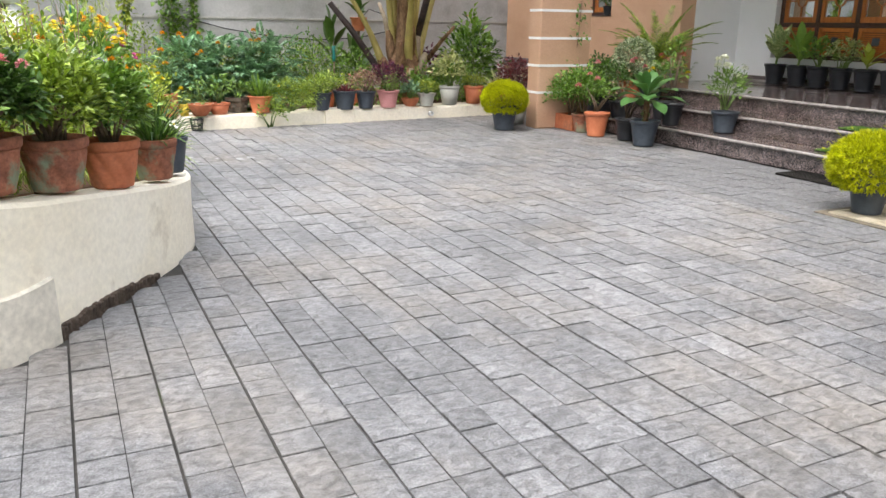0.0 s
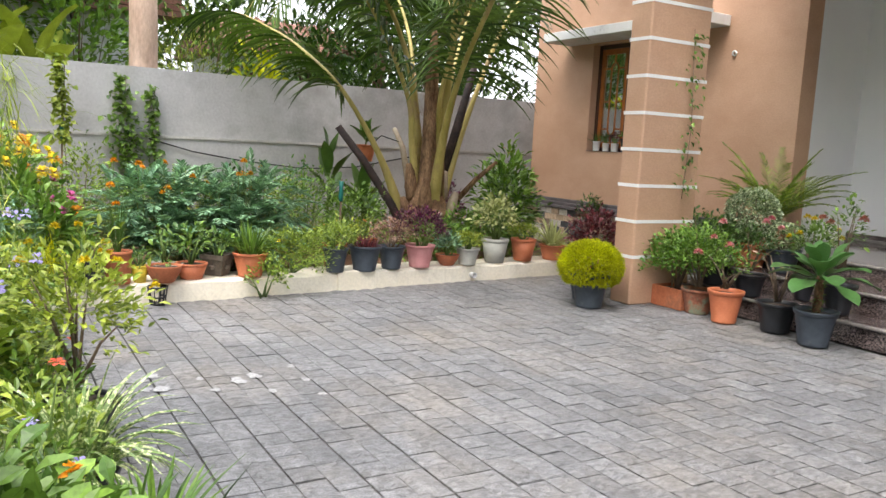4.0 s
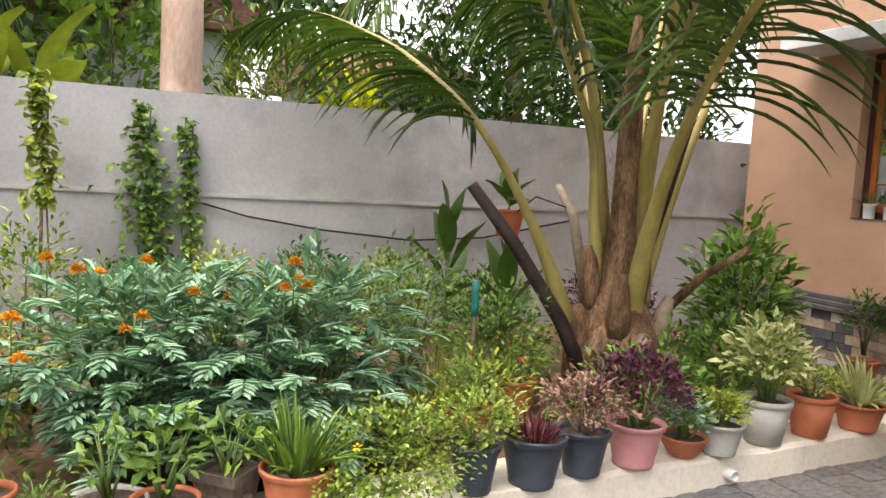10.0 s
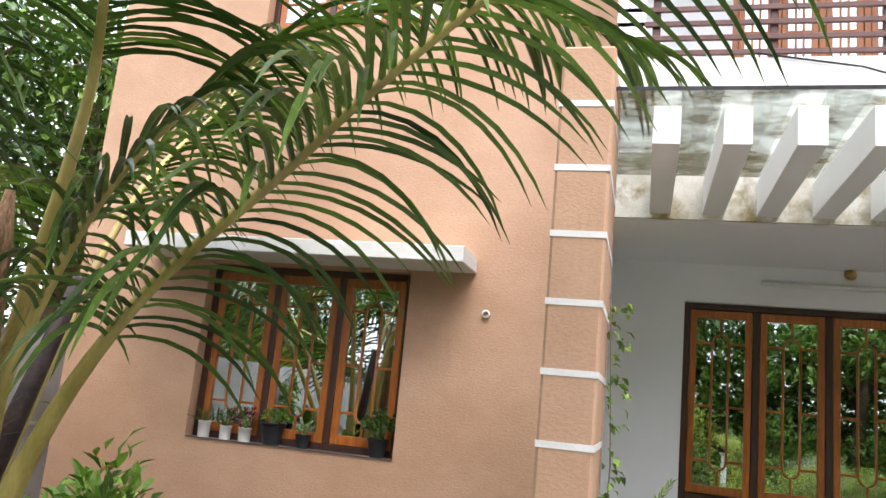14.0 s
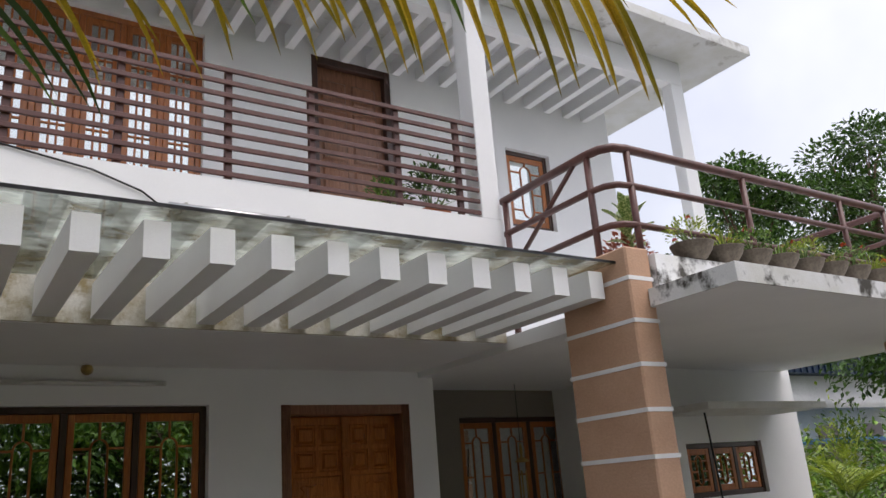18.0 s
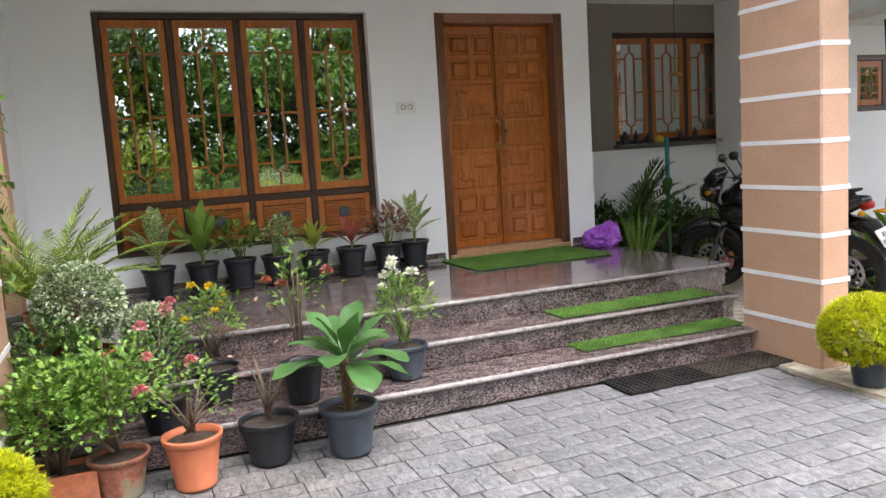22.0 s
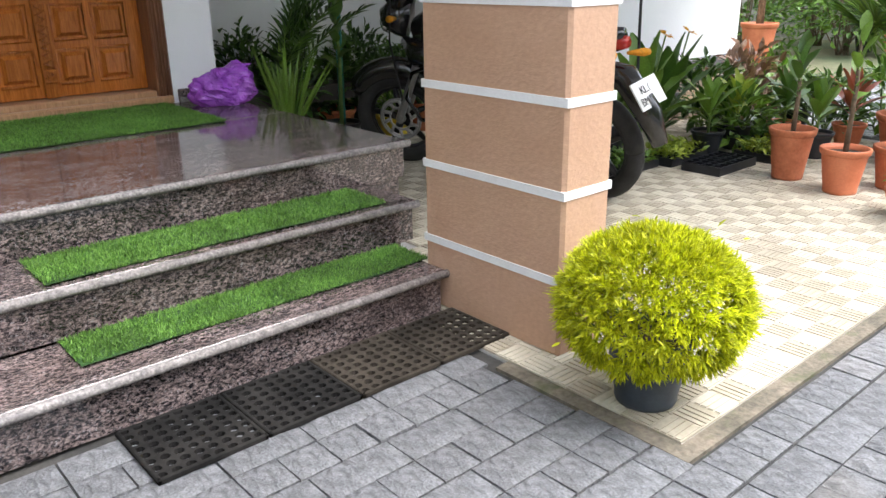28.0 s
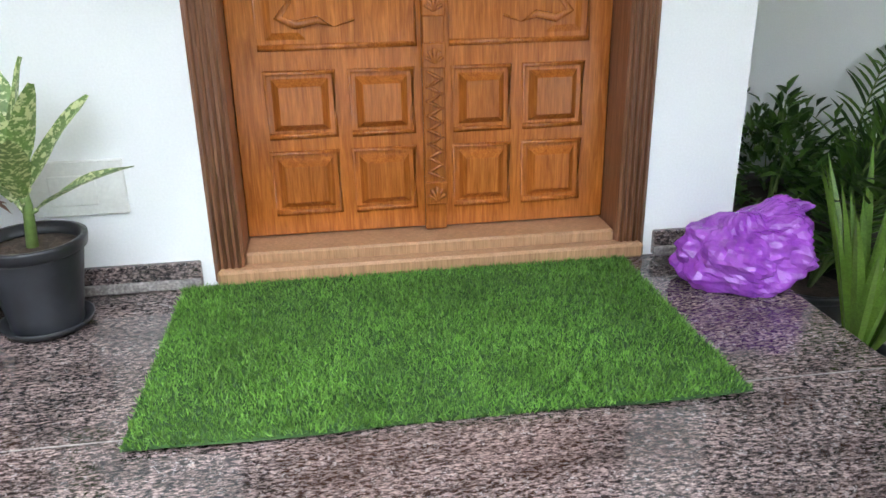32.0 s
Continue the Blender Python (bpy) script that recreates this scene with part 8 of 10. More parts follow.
# dry twiggy bush and thin stems
e = thing("dry_bush", (-0.5, -9.1, 0.06), "bare grey twiggy bush", "shrub", "front bed shrubs")
m, rng = Mesh(), np.random.default_rng(71)
for k in range(70):
    d = sphere_dirs(1, rng, 0.25)[0]
    p = d * np.array((0.5, 0.5, 1.0)) * rng.uniform(0.5, 1.0)
    m.tube([(0, 0, 0), p * 0.5 + np.array((0, 0, 0.12)), p], [0.007, 0.005, 0.002], 4)
    for j in range(3):
        m.tube([p * (0.6 + 0.12 * j), p * (0.75 + 0.12 * j) + rng.normal(0, 0.08, 3)], [0.0035, 0.0015], 3)
part("branch", m, "stem_brown", e)
for k, (x, y, h) in enumerate(((0.15, -7.95, 0.9), (-0.15, -7.80, 1.0), (0.35, -8.15, 0.95), (-0.45, -7.75, 0.8), (-0.3, -8.4, 1.15), (0.02, -8.05, 1.12), (-0.2, -8.12, 1.05), (0.28, -7.92, 1.0), (0.05, -7.82, 0.92), (-0.35, -8.0, 1.1), (-0.05, -8.3, 1.2), (0.5, -8.05, 0.85))):
    e = thing("tall_weed", (x, y, 0.27), "tall thin stem with narrow leaves and buds", "plant", "tall stems")
    rng = np.random.default_rng(80 + k)
    part("stem", Mesh().tube([(0, 0, 0), (0.02, 0.02, h * 0.5), (0.06 * rng.normal(), 0.06 * rng.normal(), h)], [0.006, 0.004, 0.002], 5), "stem_brown", e)
    zz = rng.uniform(h * 0.3, h, 34)
    a = rng.uniform(0, 6.28, 34)
    part("foliage", Mesh().leaves(np.stack([zz * 0 + 0.015, zz * 0 + 0.015, zz], 1), np.stack([np.cos(a), np.sin(a), np.full(34, 0.7)], 1), rng.uniform(0.04, 0.08, 34), 0.012, 0.2, 0.2, rng), "leaf_yellowgreen", e, "", "stuff")

# ---- pots along the tan wall, and at the near pillar ----
for x, y, z, pot, grow, lab in (
    (-6.07, -1.16, 0, ("plain", 0.12, 0.2, "terracotta"), leafy(0.17, 0.46, 170, 0.085, 0.04, "leaf_dark", 501, (), "stem_brown", 8, 0.08), "terracotta pot with a tall dark leafy plant"),
    (-5.54, -1.20, 0, ("plain", 0.16, 0.17, "plastic_black"), leafy(0.17, 0.2, 110, 0.09, 0.04, "leaf_dark", 502), "black pot with a dark leafy plant by the cladding"),
    (-5.28, -1.22, 0, ("plain", 0.16, 0.2, "plastic_black"), leafy(0.16, 0.17, 150, 0.06, 0.03, "leaf_bluegreen", 503), "black pot with bluish green leaves"),
    (-4.98, -1.22, 0, ("plain", 0.15, 0.2, "pot_orange"), leafy(0.13, 0.18, 90, 0.07, 0.028, "leaf_green", 504), "orange pot with a small leafy plant"),
    (-4.25, -1.55, 0, ("plain", 0.15, 0.22, "plastic_black"), leafy(0.22, 0.5, 220, 0.09, 0.045, "leaf_dark", 505, (), "stem_brown", 10, 0.08), "black pot with a dark leafy shrub by the tan wall"),
    (-3.85, -1.5, 0, ("plain", 0.16, 0.25, "plastic_black"), lambda e, z: fern(e, z, 16, 0.75, "leaf_green", 506, leaflet=0.09), "black pot with a large feathery fern"),
    (-3.84, -3.02, 0, ("rib", 0.14, 0.2, "plastic_grey"), leafy(0.24, 0.52, 620, 0.07, 0.035, "leaf_maroon", 507, (), "stem_brown", 12, 0.05), "grey pot with a tall maroon leafy bush"),
    (-3.68, -3.26, 0, ("plain", 0.12, 0.18, "plastic_slate"), leafy(0.13, 0.26, 60, 0.10, 0.045, "leaf_pink", 508), "slate pot with bright pink leaves"),
):
    potted((x, y, z + 0.004), pot, grow, lab, "pots at the tan wall")
e = potted((-4.72, -1.22, 0.004), ("cyl", 0.115, 0.22, "plastic_white"), leafy(0.18, 0.35, 90, 0.1, 0.035, "leaf_maroon", 509), "white paint bucket with dark label bars and a purple plant", "pots at the tan wall")
part("label_bar", Mesh().lathe([(0.1085, 0.06), (0.1118, 0.13), (0.112, 0.13)], 28, cap=False), "ink", e, "dark printed label band")


def lime_ball(e, z, seed=90, R=0.29):
    rng = np.random.default_rng(seed)
    q = 1900
    D = sphere_dirs(q, rng, -0.7)
    for part_k in range(2):
        P, DD, L = [], [], []
        for i in range(part_k, q, 2):
            c = D[i] * np.array((R, R, R * 0.78)) * rng.uniform(0.86, 1.0) + np.array((0, 0, z + R * 0.42))
            for j in range(12):
                P.append(c)
                DD.append(D[i] * 0.9 + rng.normal(0, 0.5, 3))
                L.append(rng.uniform(0.022, 0.040))
        part("foliage", Mesh().blades(P, DD, np.array(L), 0.0062, 0.4, 2, 0.15, None, 0.7), "leaf_lime", e, "", "stuff")
    bush(e, z - R * 0.2, R * 0.9, R * 1.3, 2600, 0.032, 0.0085, "leaf_lime", seed + 1, 8, name="inner_foliage")


potted((-3.41, -3.42, 0.004), ("plain", 0.155, 0.26, "plastic_slate"), lambda e, z: lime_ball(e, z, 90, 0.255), "slate pot with a round lime-yellow fine-leaved bush", "lime bushes")
potted((1.02, -3.30, 0.006), ("plain", 0.13, 0.22, "plastic_slate"), lambda e, z: lime_ball(e, z, 94, 0.265), "slate pot with a round lime-yellow bush at the pillar", "lime bushes")
# items on the tan window's sill
for x, pot, grow, lab in (
    (-6.36, ("cyl", 0.048, 0.12, "plastic_white"), straps(26, 0.16, 0.01, "leaf_dark", 511, 0.7, 1.0), "small white cup with a spiky plant"),
    (-6.18, ("cyl", 0.045, 0.10, "plastic_white"), leafy(0.08, 0.12, 40, 0.05, 0.03, "leaf_dark", 512), "small white cup with dark leaves"),
    (-6.02, ("cyl", 0.05, 0.10, "plastic_white"), leafy(0.09, 0.13, 40, 0.07, 0.03, "leaf_maroon", 513), "small white cup with a purple plant"),
    (-5.80, ("plain", 0.095, 0.16, "plastic_black"), leafy(0.1, 0.1, 60, 0.06, 0.03, "leaf_green", 514), "black pot with a low green plant on the sill"),
    (-5.55, ("plain", 0.06, 0.1, "plastic_black"), leafy(0.06, 0.08, 30, 0.05, 0.02, "leaf_green", 515), "small black pot on the window sill"),
    (-4.98, ("plain", 0.08, 0.13, "plastic_black"), leafy(0.13, 0.19, 150, 0.055, 0.04, "leaf_dark", 516), "black pot with a round-leaved plant on the sill"),
):
    potted((x, TAN_Y + 0.055, 1.279), pot, grow, lab, "pots on the window sill")
e = thing("hanging_vine", (-3.36, -2.55, 0.9), "thin vine trailing down the tan pillar", "creeper", "creepers")
rng = np.random.default_rng(98)
q = 90
P = np.stack([rng.uniform(0.005, 0.10, q), rng.normal(0, 0.06, q), rng.uniform(0.0, 1.35, q)], 1)
part("foliage", Mesh().leaves(P, np.stack([rng.uniform(0.1, 1, q), rng.normal(0, 0.6, q), rng.uniform(-1, 0, q)], 1), rng.uniform(0.03, 0.06, q), 0.03, 0.2, 0.3, rng), "leaf_green", e)
part("stem", Mesh().tube([(0.03, 0, 0), (0.05, 0.02, 0.6), (0.012, 0, 1.4)], 0.003, 4), "stem_brown", e)

# ---- steps and porch ----
TH = 0.17
for k, (x, mt, kind) in enumerate(((-2.62, "leaf_variegated", 0), (-2.30, "leaf_bright", 0), (-2.02, "leaf_green", 1), (-1.73, "leaf_variegated", 1), (-1.43, "leaf_yellowgreen", 2), (-1.12, "leaf_red", 2), (-0.81, "leaf_bronze", 1), (-0.57, "leaf_variegated", 0))):
    grow = (broad(11, 0.40, 0.115, mt, 520 + k, 0.16, 0.75, 0.25, 0.012), leafy(0.18, 0.32, 70, 0.12, 0.06, mt, 530 + k), broad(10, 0.23, 0.07, mt, 540 + k, 0.1, 0.8))[kind]
    if k == 7:
        grow = broad(9, 0.34, 0.075, mt, 527, 0.18, 0.8, 0.2, 0.012)
    e = potted((x, -0.2, PORCH_Z + 0.004), ("plain", 0.125, 0.235, "plastic_black"), grow, ("black pot with broad dieffenbachia leaves on the porch", "black pot with a leafy foliage plant on the porch", "black pot with narrow coloured leaves on the porch")[kind], "pots on the porch")
    part("saucer", Mesh().lathe([(0.07, -0.002), (0.10, 0.003), (0.112, 0.022), (0.108, 0.022), (0.096, 0.007), (0, 0.006)], 24, cap=False), "plastic_black", e)


def ball(R, n, mt, seed, L=0.035, W=0.02, lift=0.18):
    def grow(e, z):
        bush(e, z + lift, R, R * 1.95, n, L, W, mt, seed, 10, stem_mat="stem_brown", inner=0.80, lump=0.05, low=-0.97, upward=0.1)
        part("trunk", Mesh().tube([(0, 0, z - 0.02), (0.01, 0, z + lift + R * 0.5)], [0.018, 0.014], 7), "bark", e)
    return grow


def rosette(n, L, W, seed):
    """A short leafy stem that ends in a rosette of spoon-shaped leaves, widest near the tip."""
    def grow(e, z):
        rng = np.random.default_rng(seed)
        top = z + 0.27
        part("stem", Mesh().tube([(0, 0, z - 0.02), (0.005, 0, z + 0.15), (0, 0, top)], [0.026, 0.03, 0.024], 9), "palm_fibre", e)
        q = 60
        zz, a = rng.uniform(z, top - 0.04, q), rng.uniform(0, 6.28, q)
        part("leaf_scar", Mesh().leaves(np.stack([0.025 * np.cos(a), 0.025 * np.sin(a), zz], 1), np.stack([np.cos(a), np.sin(a), np.full(q, 0.6)], 1), rng.uniform(0.02, 0.04, q), 0.018, 0.2, 0.2, rng), "leaf_green", e, "green leaf stumps on the stem")
        for k in range(n):
            u = k / (n - 1)
            a = k * 2.399 + rng.uniform(-0.2, 0.2)
            el = 0.1 + 1.15 * u
            d = np.array((math.cos(a) * math.cos(el), math.sin(a) * math.cos(el), math.sin(el)))
            side = np.array((-math.sin(a), math.cos(a), 0.0))
            l, w = L * rng.uniform(0.85, 1.08) * (1 - 0.35 * u), W * rng.uniform(0.85, 1.1) * (1 - 0.25 * u)
            cur, rows = np.array((0.01 * math.cos(a), 0.01 * math.sin(a), top - 0.05 + 0.07 * u)), []
            for j in range(10):
                t = j / 9
                ww = w * 0.5 * (0.12 + 0.88 * math.sin(min(1.0, t / 0.72) * math.pi / 2) ** 1.6) * (1 - max(0.0, (t - 0.72) / 0.28) ** 2.2 * 0.93)
                nn = np.cross(d, side)
                wav = 0.06 * w * math.sin(11 * t + 2.0 * k)
                rows += [cur + side * ww + nn * (ww * 0.22 + wav), cur, cur - side * ww + nn * (ww * 0.22 - wav)]
                cur = cur + d * l / 9
                d = d + np.array((0, 0, -1.0)) * (0.075 + 0.03 * (1 - u))
                d /= np.linalg.norm(d)
            part("leaf", Mesh().add(rows, [f for j in range(9) for f in ((3 * j, 3 * j + 1, 3 * j + 4, 3 * j + 3), (3 * j + 1, 3 * j + 2, 3 * j + 5, 3 * j + 4))], True), "leaf_rosette", e)
    return grow


def rose(n, petal, seed, H=0.3, R=0.16, mt="leaf_dark", stem_mat="stem_green", leaves=110):
    return leafy(R, H, leaves, 0.055, 0.033, mt, seed, ((n, 0.038, petal, seed + 3, "pompon", 8, None, 0.0, 0.03),), stem_mat, 9, 0.06, lump=0.4)


for x, y, z, pot, grow, lab in (
    (-3.25, -1.45, 0.504, ("plain", 0.15, 0.2, "terracotta"), lambda e, z: fern(e, z, 36, 0.85, "leaf_fresh", 551, leaflet=0.11), "terracotta pot with a large green fern on the porch"),
    (-3.08, -1.93, 0.342, ("plain", 0.165, 0.2, "terracotta"), ball(0.22, 3800, "leaf_white", 552, 0.032, 0.022, 0.06), "terracotta pot with a round white-variegated bush"),
    (-2.74, -1.95, 0.342, ("plain", 0.145, 0.2, "plastic_slate"), ball(0.135, 1500, "leaf_white", 553, 0.03, 0.02, -0.03), "slate pot with a small whitish round bush"),
    (-2.43, -2.02, 0.172, ("plain", 0.13, 0.2, "plastic_black"), leafy(0.2, 0.36, 160, 0.07, 0.035, "leaf_green", 554, ((6, 0.028, "petal_yellow", 55, "pompon", 8, None, 0.0, 0.03),), "stem_brown", 9, 0.1), "black pot with yellow and orange flowers on the step"),
    (-2.0, -2.28, 0.172, ("plain", 0.12, 0.22, "plastic_black"), leafy(0.15, 0.5, 60, 0.08, 0.04, "leaf_green", 555, ((3, 0.035, "leaf_red", 56, "pompon", 8, None, 0.2, 0.02),), "stem_brown", 6, 0.15, lump=0.4), "black pot with a tall rose with reddish new leaves"),
    (-1.37, -2.18, 0.172, ("plain", 0.13, 0.2, "plastic_slate"), leafy(0.19, 0.36, 190, 0.075, 0.03, "leaf_green", 556, ((6, 0.042, "petal_white", 57, "pompon", 8, None, 0.1, 0.08, True),), "stem_green", 9, 0.06), "slate pot with white flowers on the lower step"),
    (-1.87, -2.72, 0.004, ("plain", 0.145, 0.25, "plastic_slate"), rosette(19, 0.40, 0.15, 557), "slate pot with a large rosette of broad green leaves"),
    (-2.25, -2.62, 0.004, ("plain", 0.145, 0.22, "plastic_black"), leafy(0.16, 0.5, 14, 0.07, 0.035, "leaf_bronze", 558, (), "stem_brown", 8, 0.05, lump=0.5), "black pot with a bare reddish twiggy plant"),
    (-2.62, -2.74, 0.004, ("plain", 0.135, 0.25, "pot_orange"), rose(3, "petal_pink", 559, 0.30, 0.2, "leaf_green", "stem_brown", 90), "bright orange pot with a small rose"),
    (-2.72, -2.36, 0.172, ("plain", 0.13, 0.18, "plastic_black"), rose(3, "petal_pink", 562, 0.36, 0.2, "leaf_dark", "stem_brown", 200), "black pot with a pink rose bush on the step"),
    (-2.94, -2.68, 0.004, ("plain", 0.135, 0.2, "terracotta_old"), rose(1, "petal_pink", 560, 0.46, 0.25, "leaf_bright", "stem_brown", 700), "old terracotta pot with a green rose bush"),
    (-3.22, -2.2, 0.172, ("plain", 0.14, 0.2, "plastic_black"), leafy(0.24, 0.42, 330, 0.07, 0.04, "leaf_dark", 563), "black pot with dark leaves in the porch corner"),
):
    potted((x, y, z), pot, grow, lab, "pots by the steps")
e = thing("planter_box", (-3.2, -2.66, 0.004), "rectangular orange planter box with a leafy bush", "planter", "pots by the steps")
m = Mesh()
for x0, y0, x1, y1 in ((-0.17, -0.11, 0.17, -0.095), (-0.17, 0.095, 0.17, 0.11), (-0.17, -0.095, -0.155, 0.095), (0.155, -0.095, 0.17, 0.095)):
    m.box(x0, y0, 0, x1, y1, 0.17, 0.004)
part("box", m.box(-0.155, -0.095, 0, 0.155, 0.095, 0.02), "terracotta", e)
part("soil", Mesh().box(-0.154, -0.094, 0.022, 0.154, 0.094, 0.145), "pot_soil", e)
leafy(0.29, 0.50, 900, 0.06, 0.047, "leaf_bright", 561, (), "stem_brown")(e, 0.14)

# ---- car porch ----
def fan_palm(e, z):
    part("trunk", Mesh().tube([(0, 0, z - 0.02), (0.02, 0, z + 0.22)], [0.05, 0.035], 10), "palm_fibre", e)
    rng = np.random.default_rng(601)
    for k in range(11):
        a, t = k * 2.399, rng.uniform(0.3, 1.1)
        d = np.array((math.cos(a) * t, math.sin(a) * t, 1.0))
        d /= np.linalg.norm(d)
        p0, p1 = np.array((0.02, 0, z + 0.18)), np.array((0.02, 0, z + 0.18)) + d * rng.uniform(0.3, 0.55)
        side = np.cross(d, (0, 0, 1.0))
        side /= np.linalg.norm(side)
        P, D = [], []
        for j in range(24):
            b = (j / 23 - 0.5) * 4.3
            P.append(p1)
            D.append(d * math.cos(b) + side * math.sin(b) + np.array((0, 0, 0.1)))
        m = Mesh().blades(P, D, 0.30, 0.034, 0.5, 5, 0.2, None, 0.6)
        f = part("fan_leaf", m, "leaf_green", e)
        part("petiole", Mesh().tube([p0, p1], 0.006, 5), "stem_green", f)


def palmlet(n, L, mt, seed, leaflet=0.22, trunk=0.0, bend=1.1, width=0.022, arc=None):
    def grow(e, z):
        if trunk:
            part("trunk", Mesh().tube([(0, 0, z - 0.02), (0, 0, z + trunk)], [0.05, 0.035], 10), "palm_fibre", e)
        rng = np.random.default_rng(seed)
        for k in range(n):
            a, t = k * 2.399, rng.uniform(0.25, 1.0)
            if arc:
                a, t = arc[0] + (arc[1] - arc[0]) * ((k * 0.618) % 1), rng.uniform(0.1, 0.6)
            r, l = Mesh(), Mesh()
            frond(r, l, (0, 0, z + trunk), (math.cos(a) * t, math.sin(a) * t, 1), L * rng.uniform(0.75, 1.1), leaflet, bend, 22, seed * 60 + k, width, 0.5, 0.008, 0.15)
            f = part("frond", l, mt, e)
            part("rib", r, "stem_green", f)
    return grow


for x, y, z, pot, grow, lab in (
    (3.78, -2.36, 0.006, ("plain", 0.128, 0.30, "terracotta"), broad(9, 0.2, 0.07, "leaf_dark", 611, 0.42, 0.9, 0.3, 0.012, "stem_brown"), "terracotta pot with a leafy stemmed plant"),
    (3.68, -2.71, 0.006, ("plain", 0.128, 0.25, "pot_orange"), broad(9, 0.16, 0.06, "leaf_green", 612, 0.62, 0.8, 0.3, 0.012, "stem_brown"), "orange terracotta pot with a stick-supported plant"),
    (3.97, -2.88, 0.006, ("plain", 0.128, 0.24, "terracotta"), broad(7, 0.14, 0.05, "leaf_green", 613, 0.30, 0.8, 0.3, 0.01), "terracotta pot with a small leafy plant"),
    (3.46, -3.14, 0.006, ("rib", 0.12, 0.14, "terracotta"), leafy(0.12, 0.14, 80, 0.06, 0.025, "leaf_green", 614), "low ribbed terracotta basket with seedlings"),
    (3.43, -3.46, 0.006, ("plain", 0.13, 0.23, "plastic_slate"), leafy(0.22, 0.3, 320, 0.06, 0.03, "leaf_bluegreen", 615), "slate pot with a bluish leafy bush"),
    (4.59, -2.72, 0.006, ("plain", 0.2, 0.32, "terracotta"), fan_palm, "large terracotta pot with a fan palm"),
    (3.92, -3.40, 0.006, ("plain", 0.14, 0.22, "pot_orange"), leafy(0.18, 0.25, 160, 0.07, 0.03, "leaf_green", 616), "orange pot with green leaves beside the pillar"),
    (3.70, -3.66, 0.006, ("plain", 0.11, 0.18, "plastic_slate"), leafy(0.15, 0.25, 140, 0.06, 0.03, "leaf_green", 617), "small slate pot with a leafy plant"),
    (4.92, -3.56, 0.006, ("plain", 0.15, 0.28, "terracotta"), straps(40, 0.5, 0.03, "leaf_green", 618, 0.5, 0.6), "terracotta pot with upright dracaena leaves"),
    (5.75, -3.2, 0.006, ("plain", 0.2, 0.3, "plastic_slate"), palmlet(12, 1.3, "leaf_yellowgreen", 619, 0.34, 0.1), "slate pot with a yellow-green palm beyond the pillar"),
    (9.3, 0.80, 0.006, ("plain", 0.23, 0.5, "pot_orange"), palmlet(13, 0.95, "leaf_yellowgreen", 620, 0.26, 0.85, 0.9), "tall orange planter with a small palm at the yard's end"),
):
    potted((x, y, z), pot, grow, lab, "pots in the car porch")
for k, (x, y, mt) in enumerate(((4.30, -1.72, "leaf_yellowgreen"), (4.62, -1.9, "leaf_dark"), (4.42, -2.22, "leaf_green"), (3.98, -1.70, "leaf_green"), (4.85, -2.25, "leaf_red"), (5.1, -1.75, "leaf_variegated"), (3.42, -1.32, "leaf_green"))):
    potted((x, y, 0.006), ("plain", 0.11, 0.17, ("plastic_black", "pot_orange", "plastic_black")[k % 3]), broad(12, 0.28, 0.07, mt, 840 + k, 0.16, 0.8, 0.35, 0.008), "small pot with narrow glossy leaves in the car porch", "pots in the car porch")
# plants against the side room
for k, (x, y, H, R, mt, bl, lab) in enumerate((
    (3.7, -1.35, 0.0, 0.0, "leaf_green", (), "heliconia"), (4.05, -1.3, 0.0, 0.0, "leaf_dark", (), "heliconia"),
    (4.5, -1.35, 0.55, 0.28, "leaf_dark", (), "dark leafy pot plants beside the side room"), (4.95, -1.4, 0.6, 0.28, "leaf_bronze", (), "bronze croton bush beside the side room"),
    (5.35, -1.4, 0.5, 0.3, "leaf_green", (), "green bush beside the side room"), (4.3, -1.75, 0.4, 0.26, "leaf_green", (), "leafy bush before the side room"), (5.05, -2.0, 0.45, 0.3, "leaf_dark", (), "dark green bush among the pots"),
    (5.6, -2.2, 0.5, 0.3, "leaf_green", (), "green bush at the far pillar"), (5.3, -2.7, 0.5, 0.3, "leaf_dark", (), "dark bush behind the far pillar"),
)):
    if lab == "heliconia":
        e = thing("heliconia", (x, y, 0.004), "heliconia clump with an orange-red bloom", "plant", "car porch plants")
        broadleaf(e, 0, 14, 0.6, 0.12, mt, 630 + k, 0.28, 0.75, droop=0.35, stem_r=0.012)
        stalk(e, (0, 0, 0.1), (0.08, -0.1, 0.78), 0.007)
        flower(e, (0.08, -0.1, 0.78), 0.06, 5, "petal_orange", 5 + k, None, (0.2, -0.4, 0.8))
    else:
        planted((x, y, 0.006), leafy(R, H, 260, 0.13, 0.05, mt, 640 + k, bl, low=-0.7), lab, "car porch plants")
